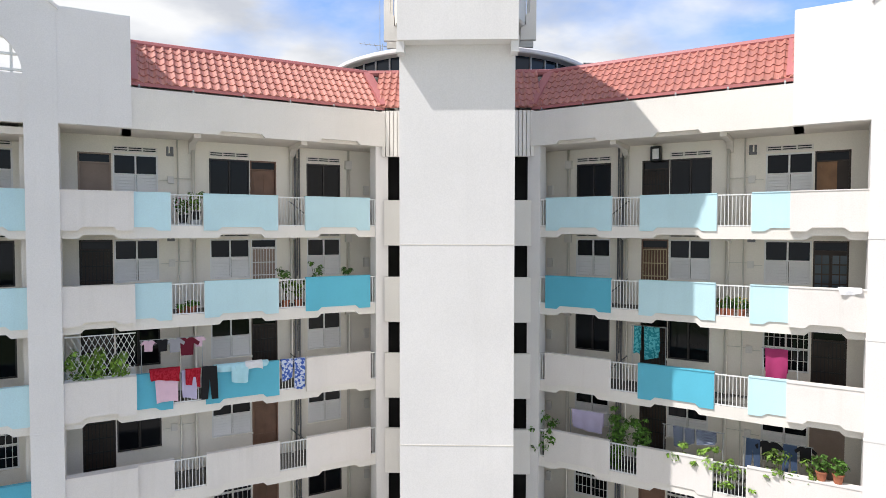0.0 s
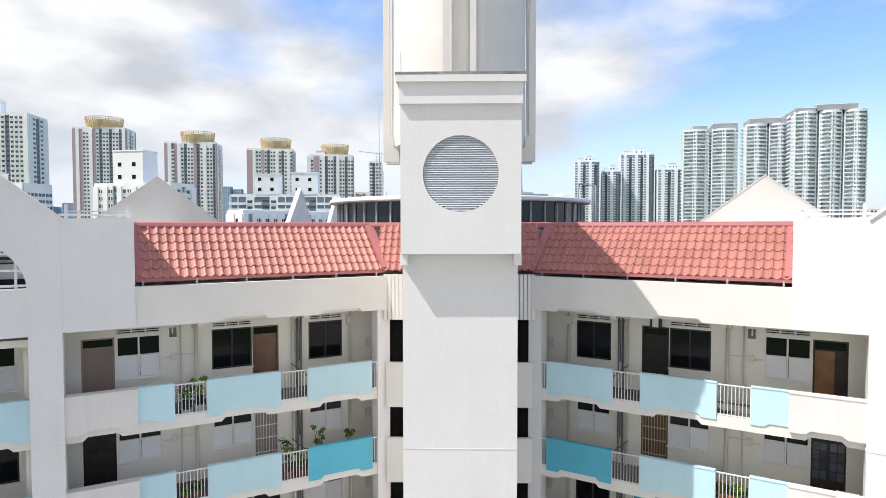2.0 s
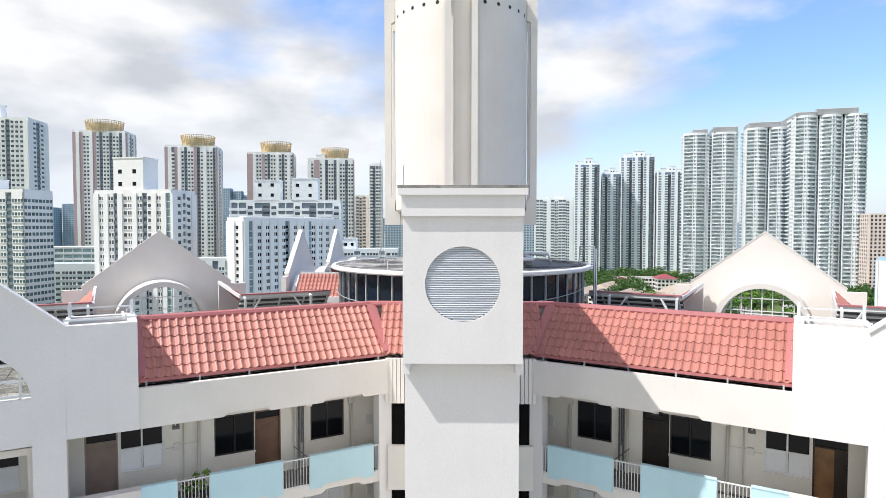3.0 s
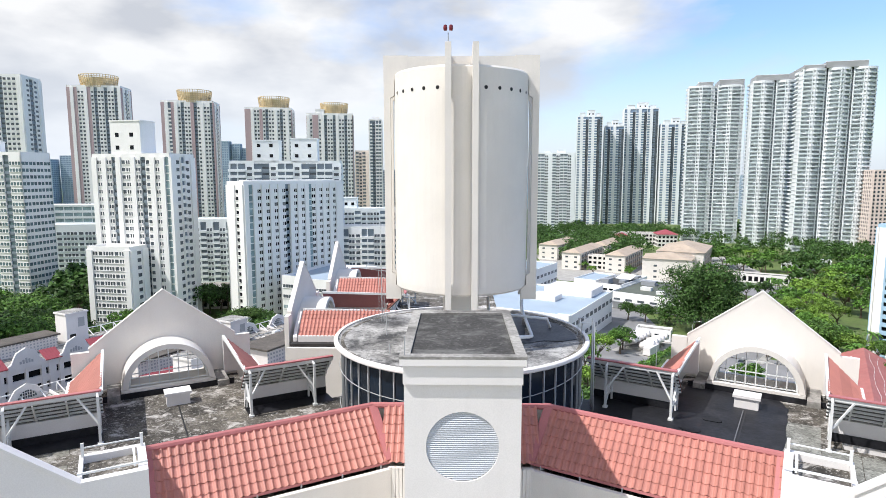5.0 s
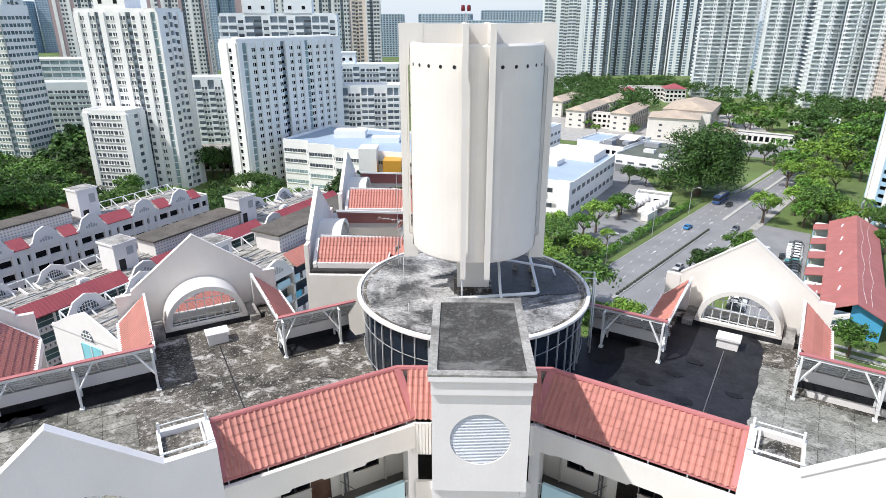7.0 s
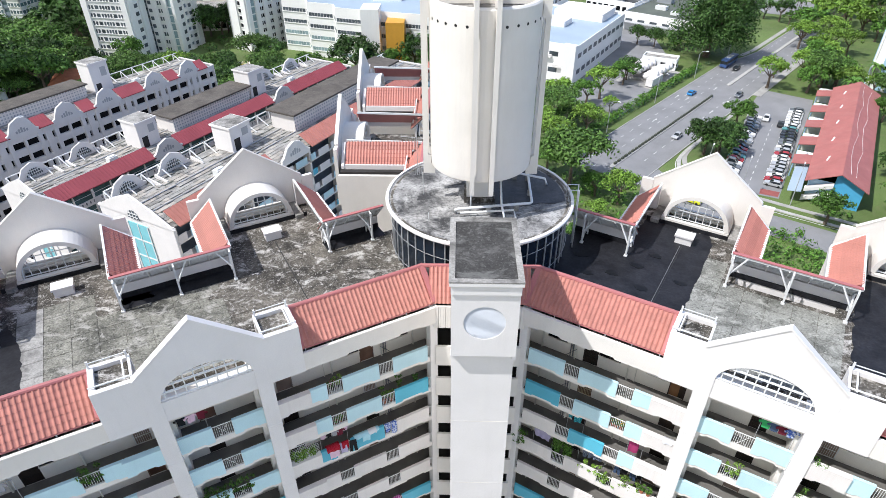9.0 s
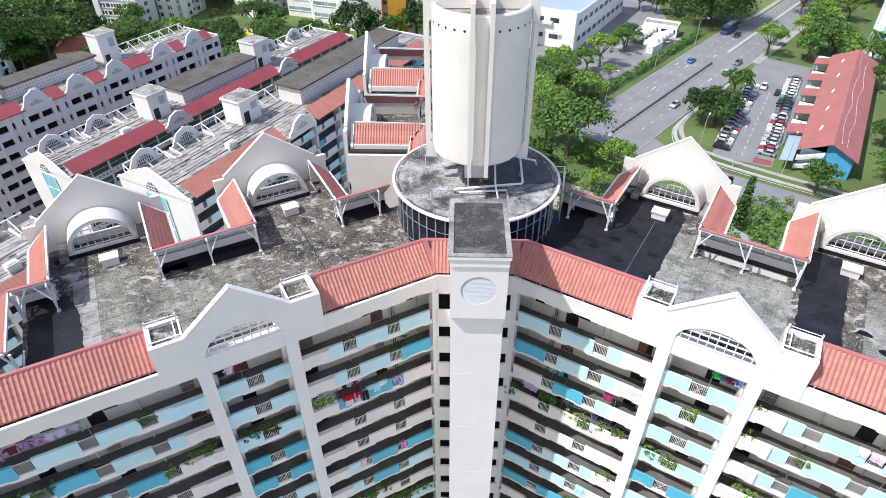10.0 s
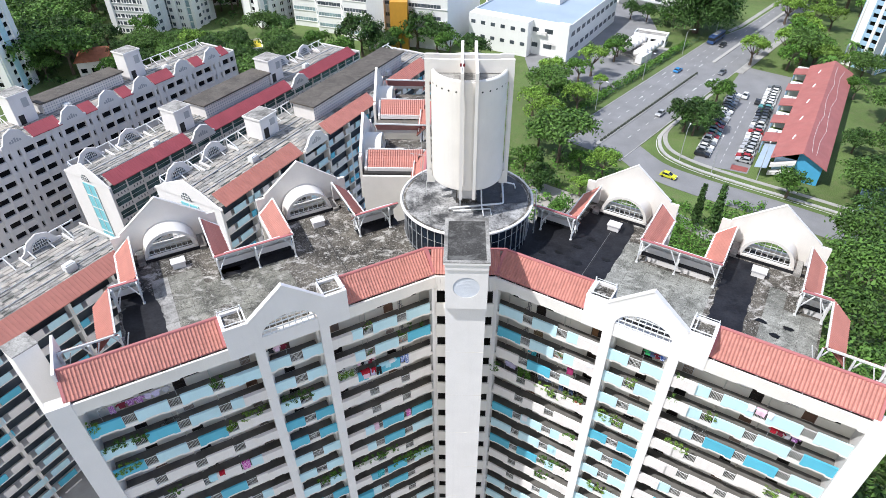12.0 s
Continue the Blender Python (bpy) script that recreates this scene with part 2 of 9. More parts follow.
# ---- mesh tools ----
class Build:
    """Vertices and faces collected for one mesh."""

    def __init__(self):
        self.v, self.f = [], []

    def add(self, verts, faces):
        k = len(self.v)
        self.v += [tuple(p) for p in verts]
        self.f += [tuple(i + k for i in face) for face in faces]
        return self

    def box(self, x0, x1, y0, y1, z0, z1):
        x0, x1, y0, y1, z0, z1 = min(x0, x1), max(x0, x1), min(y0, y1), max(y0, y1), min(z0, z1), max(z0, z1)
        return self.add([(x, y, z) for z in (z0, z1) for y in (y0, y1) for x in (x0, x1)],
                        [(0, 2, 3, 1), (4, 5, 7, 6), (0, 1, 5, 4), (2, 6, 7, 3), (0, 4, 6, 2), (1, 3, 7, 5)])

    def prism(self, outline, a, b, axis="y"):
        """An outline of two coordinates drawn out from a to b along an axis."""
        def at(p, q, d):
            return {"x": (d, p, q), "y": (p, d, q), "z": (p, q, d)}[axis]
        n = len(outline)
        verts = [at(p, q, a) for p, q in outline] + [at(p, q, b) for p, q in outline]
        area = sum(outline[i][0] * outline[(i + 1) % n][1] - outline[(i + 1) % n][0] * outline[i][1] for i in range(n))
        turned = (area > 0) == (b > a)
        if axis == "y":
            turned = not turned
        low, high = tuple(range(n)), tuple(range(n, 2 * n))
        faces = [low[::-1], high] + [(i, (i + 1) % n, n + (i + 1) % n, n + i) for i in range(n)]
        return self.add(verts, faces if turned else [f[::-1] for f in faces])

    def beam(self, p, q, wide, high=None):
        """A straight bar of rectangular section from p to q."""
        p, q = Vector(p), Vector(q)
        d = (q - p).normalized()
        side = d.cross(Vector((0, 0, 1)))
        side = side.normalized() if side.length > 1e-4 else Vector((1, 0, 0))
        up = side.cross(d).normalized()
        s, t = side * wide / 2, up * (high or wide) / 2
        verts = [o + i * s + j * t for o in (p, q) for i, j in ((-1, -1), (1, -1), (1, 1), (-1, 1))]
        return self.add(verts, [(0, 1, 2, 3), (7, 6, 5, 4), (0, 4, 5, 1), (1, 5, 6, 2), (2, 6, 7, 3), (3, 7, 4, 0)])

    def tube(self, points, radius, sides=8):
        """A round pipe along a line of points."""
        points = [Vector(p) for p in points]
        rings = []
        for i, p in enumerate(points):
            d = (points[min(i + 1, len(points) - 1)] - points[max(i - 1, 0)]).normalized()
            ref = Vector((0, 0, 1)) if abs(d.z) < 0.9 else Vector((1, 0, 0))
            a = d.cross(ref).normalized()
            b = d.cross(a).normalized()
            r = radius[i] if isinstance(radius, (list, tuple)) else radius
            rings.append([p + r * (math.cos(k * math.tau / sides) * a + math.sin(k * math.tau / sides) * b) for k in range(sides)])
        verts = [p for ring in rings for p in ring]
        faces = [(i * sides + k, (i + 1) * sides + k, (i + 1) * sides + (k + 1) % sides, i * sides + (k + 1) % sides)
                 for i in range(len(points) - 1) for k in range(sides)]
        faces += [tuple(range(sides)), tuple(reversed(range(len(verts) - sides, len(verts))))]
        return self.add(verts, faces)

    def lathe(self, profile, cx=0.0, cy=0.0, sides=48, start=0.0, sweep=math.tau):
        """A profile of (radius, height) turned round an upright axis."""
        whole = abs(sweep - math.tau) < 1e-6
        m = sides if whole else sides + 1
        verts = [(cx + r * math.cos(start + sweep * k / sides), cy + r * math.sin(start + sweep * k / sides), z)
                 for r, z in profile for k in range(m)]
        faces = [(i * m + k, i * m + (k + 1) % m, (i + 1) * m + (k + 1) % m, (i + 1) * m + k)
                 for i in range(len(profile) - 1) for k in range(sides)]
        return self.add(verts, faces)

    def mesh(self, name, material, smooth=False):
        me = bpy.data.meshes.new(name)
        me.from_pydata(self.v, [], self.f)
        me.materials.append(material)
        if smooth:
            me.shade_smooth()
        me.update()
        return me


def thing(name, label, category, m=None, group="", kind=""):
    ob = new(name)
    ob.empty_display_size = 0.3
    if m is not None:
        ob.matrix_world = m
    return tagged(ob, label, category, group, kind)


def part(name, shape, material, parent, label="", m=None, smooth=False, kind=""):
    """One mesh object under a thing or under a part. shape: a Build, or a mesh already made."""
    me = shape if isinstance(shape, bpy.types.Mesh) else shape.mesh(name, material, smooth)
    ob = new(name, me)
    ob.parent = parent
    if m is not None:
        ob.matrix_basis = m
    return tagged(ob, label, kind=kind)


def solid(name, shape, material, label, category, m=None, kind="", group="", smooth=False):
    """A top-level thing of a single mesh."""
    ob = new(name, shape.mesh(name, material, smooth) if isinstance(shape, Build) else shape)
    if m is not None:
        ob.matrix_world = m
    return tagged(ob, label, category, group, kind)


def move(x, y, z=0.0, turn=0.0):
    return pose(x, y, z, 0, 0, turn)


# ---- the apartment block ----
STOREY, STOREYS, TOP_FLOOR, DECK, RIDGE_Z, EAVE_Z = 2.75, 17, 46.45, 49.75, 52.34, 50.77
WINGS = {1: move(0, 8.8, 0, -30), -1: move(0, 8.8, 0, 30)}
PANELS = [(4.6, 6.93), (7.85, 10.15), (11.1, 12.1), (12.1, 13.95), (14.75, 16.45), (17.5, 19.25), (20.05, 21.9), (21.9, 22.9),
          (23.85, 26.15), (27.07, 29.4), (30.32, 32.6)]
RAILS = [(4.4, 4.6), (6.93, 7.85), (10.15, 11.1), (16.45, 17.5), (22.9, 23.85), (26.15, 27.07), (29.4, 30.32)]
OPENINGS = [(5.11, 6.40, "w"), (7.50, 8.41, "d"), (8.43, 9.76, "w"), (11.34, 12.64, "w"), (12.68, 13.60, "d"), (15.25, 16.6, "w"), (17.1, 18.0, "d"),
            (20.40, 21.32, "d"), (21.36, 22.66, "w"), (24.24, 25.57, "w"), (25.59, 26.50, "d"), (27.6, 28.89, "w"), (29.3, 30.2, "d"), (30.35, 31.64, "w")]
HEAD, SILL = 2.35, 0.97
rng = random.Random(7)


def notched(u0, u1, low, notch, cuts):
    """The lower edge of a beam or panel from u0 to u1, raised by notch over each stretch of cuts."""
    line = [(u0, low)]
    for a, b in cuts:
        line += [(a, low), (a + 0.12, low + notch), (b - 0.12, low + notch), (b, low)]
    return line + [(u1, low)]


def panel_mesh(u0, u1, material, side):
    cut = [(u0 + 0.42, u1 - 0.42)] if u1 - u0 > 1.5 else [(u0 + 0.3, u1 + 0.2)]
    line = notched(u0, u1, -0.10, 0.11, cut) if u1 - u0 > 1.5 else [(u0, -0.1), (u0 + 0.35, -0.1), (u0 + 0.5, 0.0), (u1, 0.0)]
    proud = 0.16 if (u0, u1) in ((12.1, 13.95), (20.05, 21.9)) else 0.0
    b = Build()
    b.prism([(side * u, z) for u, z in line + [(u1, 1.03), (u0, 1.03)]], -1.74 - proud, -1.60, "y")
    b.box(side * u0, side * u1, -1.76 - proud, -1.58, 1.03, 1.06)
    return b.mesh("parapet_panel", material)


BALUSTER = Build().box(-0.009, 0.009, -1.69, -1.67, 0.05, 1.0).mesh("baluster", STEEL_WHITE)


def rail_places(u0, u1):
    count = max(2, round((u1 - u0) / 0.105))
    return [u0 + 0.01 + (u1 - u0 - 0.02) * i / count for i in range(count + 1)]


def rail_mesh(u0, u1, side, bars=True):
    b = pierced([u0, u0 + 0.02, u1 - 0.02, u1] if side > 0 else [-u1, -u1 + 0.02, -u0 - 0.02, -u0], [0.05, 0.085, 0.98, 1.015], -1.70, -1.66, [(1, 1)])
    for u in rail_places(u0, u1) if bars else ():
        b.box(side * (u - 0.009), side * (u + 0.009), -1.69, -1.67, 0.05, 1.0)
    if (u0, u1) == (16.45, 17.5):
        for z0, z1 in ((0.1, 0.95), (0.95, 0.1)):
            b.beam((side * (u0 + 0.25), -1.70, z0), (side * (u1 - 0.25), -1.70, z1), 0.016)
    return b.mesh("railing", STEEL_WHITE)


def storey_wall(side):
    """The flats' front wall of one storey, with its openings left free."""
    b = Build()
    at = 3.4
    us = sorted({at, 32.8, *[p for u0, u1, _ in OPENINGS for p in (u0, u1)]})
    zs = (0.0, SILL, HEAD, STOREY - 0.15)
    open_cells = {(us.index(u0), 1) for u0, u1, _ in OPENINGS} | {(us.index(u0), 0) for u0, u1, kind in OPENINGS if kind == "d"}
    n, m = len(us), len(zs)
    verts = [(side * u, w, z) for w in (0.0, 0.16) for z in zs for u in us]
    faces = []
    for i in range(n - 1):
        for j in range(m - 1):
            if (i, j) in open_cells:
                continue
            a, c = j * n + i, (j + 1) * n + i
            k = n * m
            faces += [(a, a + 1, c + 1, c), (k + a, k + c, k + c + 1, k + a + 1)]
            for di, dj, p, q in ((-1, 0, a, c), (1, 0, a + 1, c + 1), (0, -1, a, a + 1), (0, 1, c, c + 1)):
                i2, j2 = i + di, j + dj
                if (i2, j2) in open_cells or not (0 <= i2 < n - 1 and 0 <= j2 < m - 1):
                    faces.append((p, q, k + q, k + p))
    b.add(verts, faces)
    return b.mesh("storey_wall", CORRIDOR)


def slab_mesh(side):
    """Corridor slab with its notched edge beam and the haunched cross beams below it."""
    b = Build()
    b.box(side * 3.9, side * 32.8, -1.6, 0.16, -0.15, 0)
    for u0, u1 in ((3.95, 13.95), (14.75, 19.25), (20.05, 32.8)):
        cuts = [(a + 0.42, c - 0.42) for a, c in PANELS if a >= u0 - 0.01 and c <= u1 + 0.01 and c - a > 1.5]
        line = notched(u0, u1, -0.34, 0.12, cuts)
        b.prism([(side * u, z) for u, z in line + [(u1, 0.04), (u0, 0.04)]], -1.70, -1.56, "y")
    for u in (6.95, 10.3, 23.7, 27.05):
        b.prism([(-1.56, -0.15), (-1.56, -0.3), (-0.35, -0.3), (0.0, -0.5), (0.0, -0.15)], side * (u - 0.1), side * (u + 0.1), "x")
    return b.mesh("corridor_slab", CREAM)


FLOOR = surface("corridor_floor_cement", (0.14, 0.133, 0.122), 0.85, mottle=0.2)


def vent_mesh(width):
    b = Build()
    b.box(-width / 2, width / 2, -0.012, 0.0, 0, 0.17)
    return b.mesh("vent", CREAM)


def pierced(us, zs, y0, y1, free):
    """A board on a grid of us and zs, from y0 to y1 thick, in one piece, with the cells of free left open."""
    n, m = len(us), len(zs)
    verts = [(u, y, z) for y in (y0, y1) for z in zs for u in us]
    faces, k = [], n * m
    for i in range(n - 1):
        for j in range(m - 1):
            if (i, j) in free:
                continue
            a, c = j * n + i, (j + 1) * n + i
            faces += [(a, a + 1, c + 1, c), (k + a, k + c, k + c + 1, k + a + 1)]
            for di, dj, p, q in ((-1, 0, c, a), (1, 0, a + 1, c + 1), (0, -1, a, a + 1), (0, 1, c + 1, c)):
                i2, j2 = i + di, j + dj
                if (i2, j2) in free or not (0 <= i2 < n - 1 and 0 <= j2 < m - 1):
                    faces.append((q, p, k + p, k + q))
    return Build().add(verts, faces)


meshes = {}


def once(key, make):
    if key not in meshes:
        meshes[key] = make()
    return meshes[key]


def window_unit(parent, m, width, style, plain=False, sill=False):
    """A window: frame, panes, and in some a lower half of glass louvres. Its origin is the middle of the sill, the front at -y."""
    high = HEAD - SILL
    dark = style in ("dark", "brown")

    def frame_mesh():
        us = [-width / 2, -width / 2 + 0.05, -0.025, 0.025, width / 2 - 0.05, width / 2]
        zs = [0.0, 0.05, high - 0.05, high] if dark else [0.0, 0.05, 0.72, 0.76, high - 0.05, high]
        free = [(i, j) for i in (1, 3) for j in range(1, len(zs) - 1, 2)]
        return pierced(us, zs, 0.02, 0.09, free).mesh("frame", FRAME_DARK if dark else FRAME)

    def grille_mesh():
        b = Build()
        for i in range(1, 8):
            x = -width / 2 + width * i / 8
            b.box(x - 0.008, x + 0.008, 0.0, 0.016, 0.03, high - 0.03)
        for z in (0.35, 0.7, 1.05):
            b.box(-width / 2, width / 2, 0.0, 0.016, z, z + 0.016)
        return b.mesh("grille", FRAME)

    def pane_mesh(low):
        b = Build()
        b.box(-width / 4 + 0.04, width / 4 - 0.04, 0.055, 0.065, 0.0, high - low - 0.06)
        return b.mesh("pane", PANE)

    def blades():
        b = Build()
        for i in range(7):
            z = 0.06 + 0.095 * i
            b.add([(x, y, z + dz) for x in (-width / 4 + 0.04, width / 4 - 0.03) for y, dz in ((0.03, 0.0), (0.085, 0.095), (0.09, 0.09), (0.035, -0.005))],
                  [(0, 1, 5, 4), (1, 2, 6, 5), (2, 3, 7, 6), (3, 0, 4, 7), (3, 2, 1, 0), (4, 5, 6, 7)])
        return b.mesh("louvre", LOUVRE)

    w = part("window", once(("frame", width, style), frame_mesh), None, parent, m=m)
    if sill:
        part("sill", once(("sill", width), lambda: Build().box(-width / 2 - 0.04, width / 2 + 0.04, -0.05, 0.02, -0.06, 0.0).mesh("sill", CORRIDOR)), None, w)
    if plain:
        part("pane", once(("wide", width), lambda: Build().box(-width / 2 + 0.03, width / 2 - 0.03, 0.055, 0.065, 0.03, high - 0.03).mesh("pane", PANE)), None, w)
        return w
    if style == "grille":
        part("grille", once(("grille", width), grille_mesh), None, w, kind="stuff")
    low = 0.05 if dark or style == "grille" else 0.76
    for x in (-width / 4, width / 4):
        part("pane", once(("pane", width, low), lambda: pane_mesh(low)), None, w, m=move(x, 0, low))
        if low > 0.5:
            part("louvre", once(("blades", width), blades), None, w, m=move(x, 0, 0))
    return w


def door_unit(parent, m, width, style, plain=False):
    """A flat's door with its frame and, in some, a barred gate in front."""
    def frame_mesh():
        b = Build()
        for x in (-width / 2, width / 2 - 0.05):
            b.box(x, x + 0.05, 0.0, 0.14, 0, HEAD)
        b.box(-width / 2, width / 2, 0.0, 0.14, HEAD - 0.05, HEAD)
        b.box(-width / 2, width / 2, 0.02, 0.12, 2.02, 2.06)
        return b.mesh("frame", FRAME if style == "grate" else DOOR_DARK if style in ("dark", "carved", "glazed") else DOOR_TAUPE if style == "taupe" else DOOR_BROWN)

    def leaf_mesh():
        b = Build()
        b.box(-width / 2 + 0.05, width / 2 - 0.05 - (0.3 if style == "carved" else 0), 0.07, 0.11, 0.01, 2.02)
        if style == "carved":
            b.box(-width / 2 + 0.16, width / 2 - 0.46, 0.055, 0.07, 0.3, 1.9)
            return b.mesh("door_leaf", DOOR_ORANGE)
        for z0, z1 in ((0.15, 0.85), (1.0, 1.85)):
            for x0, x1 in ((-width / 2 + 0.12, -0.03), (0.03, width / 2 - 0.12)):
                b.box(x0, x1, 0.058, 0.07, z0, z1)
        return b.mesh("door_leaf", {"taupe": DOOR_TAUPE, "dark": DOOR_DARK, "grate": DOOR_TAUPE, "glazed": DOOR_DARK}.get(style, DOOR_BROWN))

    def gate_mesh():
        b = Build()
        for i in range(9):
            x = -width / 2 + 0.06 + (width - 0.12) * i / 8
            b.box(x - 0.009, x + 0.009, 0.01, 0.03, 0.03, 2.0)
        for z in (0.03, 0.55, 1.05, 1.5, 1.98):
            b.box(-width / 2 + 0.05, width / 2 - 0.05, 0.005, 0.03, z, z + 0.03)
        return b.mesh("gate", {"grate": FRAME, "cream": GATE_CREAM}.get(style, BLACK))

    d = part("door", once(("doorframe", width, style), frame_mesh), None, parent, m=m)
    part("door_leaf", once(("leaf", width, style), leaf_mesh), None, d)
    if plain:
        return d
    if style in ("grate", "cream", "dark"):
        part("gate", once(("gate", width, style), gate_mesh), None, d, kind="stuff")

    if style == "carved":
        part("side_panel", once(("carved", width), lambda: Build().box(width / 2 - 0.35, width / 2 - 0.05, 0.075, 0.1, 0.01, 2.02).mesh("side_panel", DOOR_DARK)), None, d, "dark carved side panel")
    if style == "glazed":
        for x in (-width / 4, width / 4):
            for i in range(8):
                pane = once(("doorpane", width), lambda: Build().box(-0.085, 0.085, 0.05, 0.057, 0, 0.26).mesh("pane", PANE_GREY))
                part("pane", pane, None, d, m=move(x + (-0.1 if i % 2 else 0.1), 0, 0.75 + i // 2 * 0.3))

    def light_mesh():
        return Build().box(-width / 2 + 0.05, width / 2 - 0.05, 0.07, 0.08, 2.06, HEAD - 0.05).mesh("fanlight", PANE)
    part("fanlight", once(("fan", width), light_mesh), None, d)
    return d


# Colours of the parapet panels, storey by storey from the top: l pale cyan, d turquoise, w cream white
PAINT = {
    -1: ["lllwlllllld", "dllwllwlldl", "wddwllwwdld", "wwwwddwwwww", "wwwwddwlwww", "ddlwllwwddl", "ldlwllwlwww", "wwwwllwwwww", "lddwddwldll"],
    1: ["lllwllwlllld"[:11], "dllwllwllld", "wdlwllwlddl", "wwwwllwwwww", "wwwwddwwwww", "dllwldwlwww", "lllwllwdddl", "ddlwllwwwww", "wwwwllwlldl"],
}
WINDOW_STYLES = {
    -1: [["dark", "dark", "louvre"], ["louvre", "louvre", "louvre"], ["louvre", "louvre", "dark"], ["louvre", "louvre", "brown"]],
    1: [["brown", "dark", "louvre"], ["louvre", "louvre", "louvre"], ["dark", "dark", "grille"], ["louvre", "louvre", "louvre"]],
}
DOOR_STYLES = {-1: [["brown", "taupe"], ["grate", "dark"], ["dark", "dark"], ["brown", "dark"]],
               1: [["dark", "carved"], ["cream", "glazed"], ["dark", "dark"], ["dark", "taupe"]]}
COLOURS = {"l": CYAN_LIGHT, "d": CYAN_DEEP, "w": PANEL_WHITE}


def wing_front(side, length=32.8, m=None, label="cream high-rise apartment wing with pale cyan parapets and open corridors"):
    """One wing of the block: body, storeys with slab, wall, parapets, railings, windows and doors, and the tall piers."""
    wing = thing("apartment_wing", label, "building", m or WINGS[side], "wings of the block")
    b = Build()
    b.box(side * 3.0, side * 28.9, 0.75, 8.0, 0, DECK - 0.02)
    b.box(side * 28.9, side * length, 0.75, 2.35, 0, DECK - 0.02)
    for c in (10.4, 23.6):
        b.box(side * (c - 3.7), side * (c + 3.7), 8.0, 15.1, 0, DECK - 0.02)
    part("body", b, ROOM, wing, "plain body of the flats behind the corridors, coloured as unlit rooms")
    for c in (10.4, 23.6):
        part("rear_wall", Build().box(side * (c - 3.75), side * (c + 3.75), 14.9, 15.3, 0, DECK + 0.1), CREAM, wing)
        for u in (c - 3.75, c + 3.55):
            part("rear_wall", Build().box(side * u, side * (u + 0.2), 8.0, 14.9, 0, DECK - 0.3), CREAM, wing)
    part("rear_wall", Build().box(side * 13.9, side * 20.1, 8.0, 8.2, 0, DECK - 0.3), CREAM, wing)
    wall, slab = storey_wall(side), slab_mesh(side)
    panels = {(k, c): panel_mesh(*PANELS[k], COLOURS[c], side) for k in range(len(PANELS)) for c in "ldw"}
    rails = [rail_mesh(*r, side) for r in RAILS]
    for k in range(STOREYS):
        z = TOP_FLOOR - STOREY * k
        part("corridor_slab", slab, None, wing, m=move(0, 0, z))
        part("storey_wall", wall, None, wing, m=move(0, 0, z))
        part("corridor_floor", once(("floor", side), lambda: Build().box(side * 3.9, side * 32.6, -1.56, -0.01, 0.005, 0.02).mesh("corridor_floor", FLOOR)), None, wing, m=move(0, 0, z))
        row = PAINT[side][k] if k < len(PAINT[side]) else "".join(rng.choice("wwwlld") for _ in PANELS)
        for i in range(len(PANELS)):
            part("parapet_panel", panels[i, row[i]], None, wing, {"d": "turquoise painted parapet panel"}.get(row[i], ""), move(0, 0, z))
        for r, span in zip(rails, RAILS):
            if k < 4 and span[1] < 12:
                rail = part("railing", once(("frame rail", side, span), lambda: rail_mesh(*span, side, False)), None, wing, m=move(0, 0, z))
                for u in rail_places(*span):
                    part("baluster", BALUSTER, None, rail, m=move(side * u, 0, 0))
            else:
                part("railing", r, None, wing, m=move(0, 0, z), kind="stuff")
        wins = WINDOW_STYLES[side][k] if k < 4 else None
        doors = DOOR_STYLES[side][k] if k < 4 else None
        nw = nd = 0
        for u0, u1, kind in OPENINGS:
            mid, width = side * (u0 + u1) / 2, round(u1 - u0, 2)
            if kind == "w":
                style = wins[nw] if wins and nw < 3 else rng.choice(["dark", "louvre", "louvre", "brown", "grille"])
                window_unit(wing, move(mid, 0, z + SILL), width, style, k > 6, k < 4)
                if k < 4:
                    v = part("vent", once(("vent", width), lambda: vent_mesh(width)), None, wing, m=move(mid, 0, z + 2.42))
                    slots = Build()
                    for i in range(3):
                        x0 = -width / 2 + 0.05 + i * (width - 0.06) / 3
                        for zz in (0.035, 0.105):
                            slots.box(x0, x0 + (width - 0.2) / 3, -0.016, -0.011, zz, zz + 0.035)
                    part("slot", once(("slots", width), lambda: slots.mesh("slot", BLACK)), None, v)
                nw += 1
            else:
                style = doors[nd] if doors and nd < 2 else rng.choice(["dark", "brown", "taupe", "grate", "dark"])
                door_unit(wing, move(mid, 0, z), width, style, k > 6)
                nd += 1
    # piers, corner post and end wall
    for name, u0, u1, w0, w1, top in (("pier", 13.95, 14.75, -2.0, -1.2, 49.3), ("pier", 19.25, 20.05, -2.0, -1.2, 49.3),
                                      ("corner_post", 3.92, 4.40, -1.78, -1.25, 50.5), ("end_wall", 32.6, 33.1, -1.0, 2.4, 50.6), ("end_pier", 32.6, 34.2, -2.0, -1.0, 50.75)):
        b = Build().box(side * u0, side * u1, w0, w1, 0, top)
        if name == "pier":
            for k in range(STOREYS):
                z = TOP_FLOOR - STOREY * k - 0.3
                b.box(side * (u0 - 0.012), side * (u1 + 0.012), w0 - 0.012, w1, z, z + 0.05)
        part(name, b, WHITE, wing, "white painted concrete pier")
    part("end_coping", Build().box(side * 32.9, side * 33.1, -0.6, 3.7, 50.6, 52.6), WHITE, wing, "white parapet at the end of the wing")
    for u in (14.75, 19.05):
        part("side_wall", Build().box(side * u, side * (u + 0.2), -1.2, 0.0, 0, DECK), CREAM, wing)
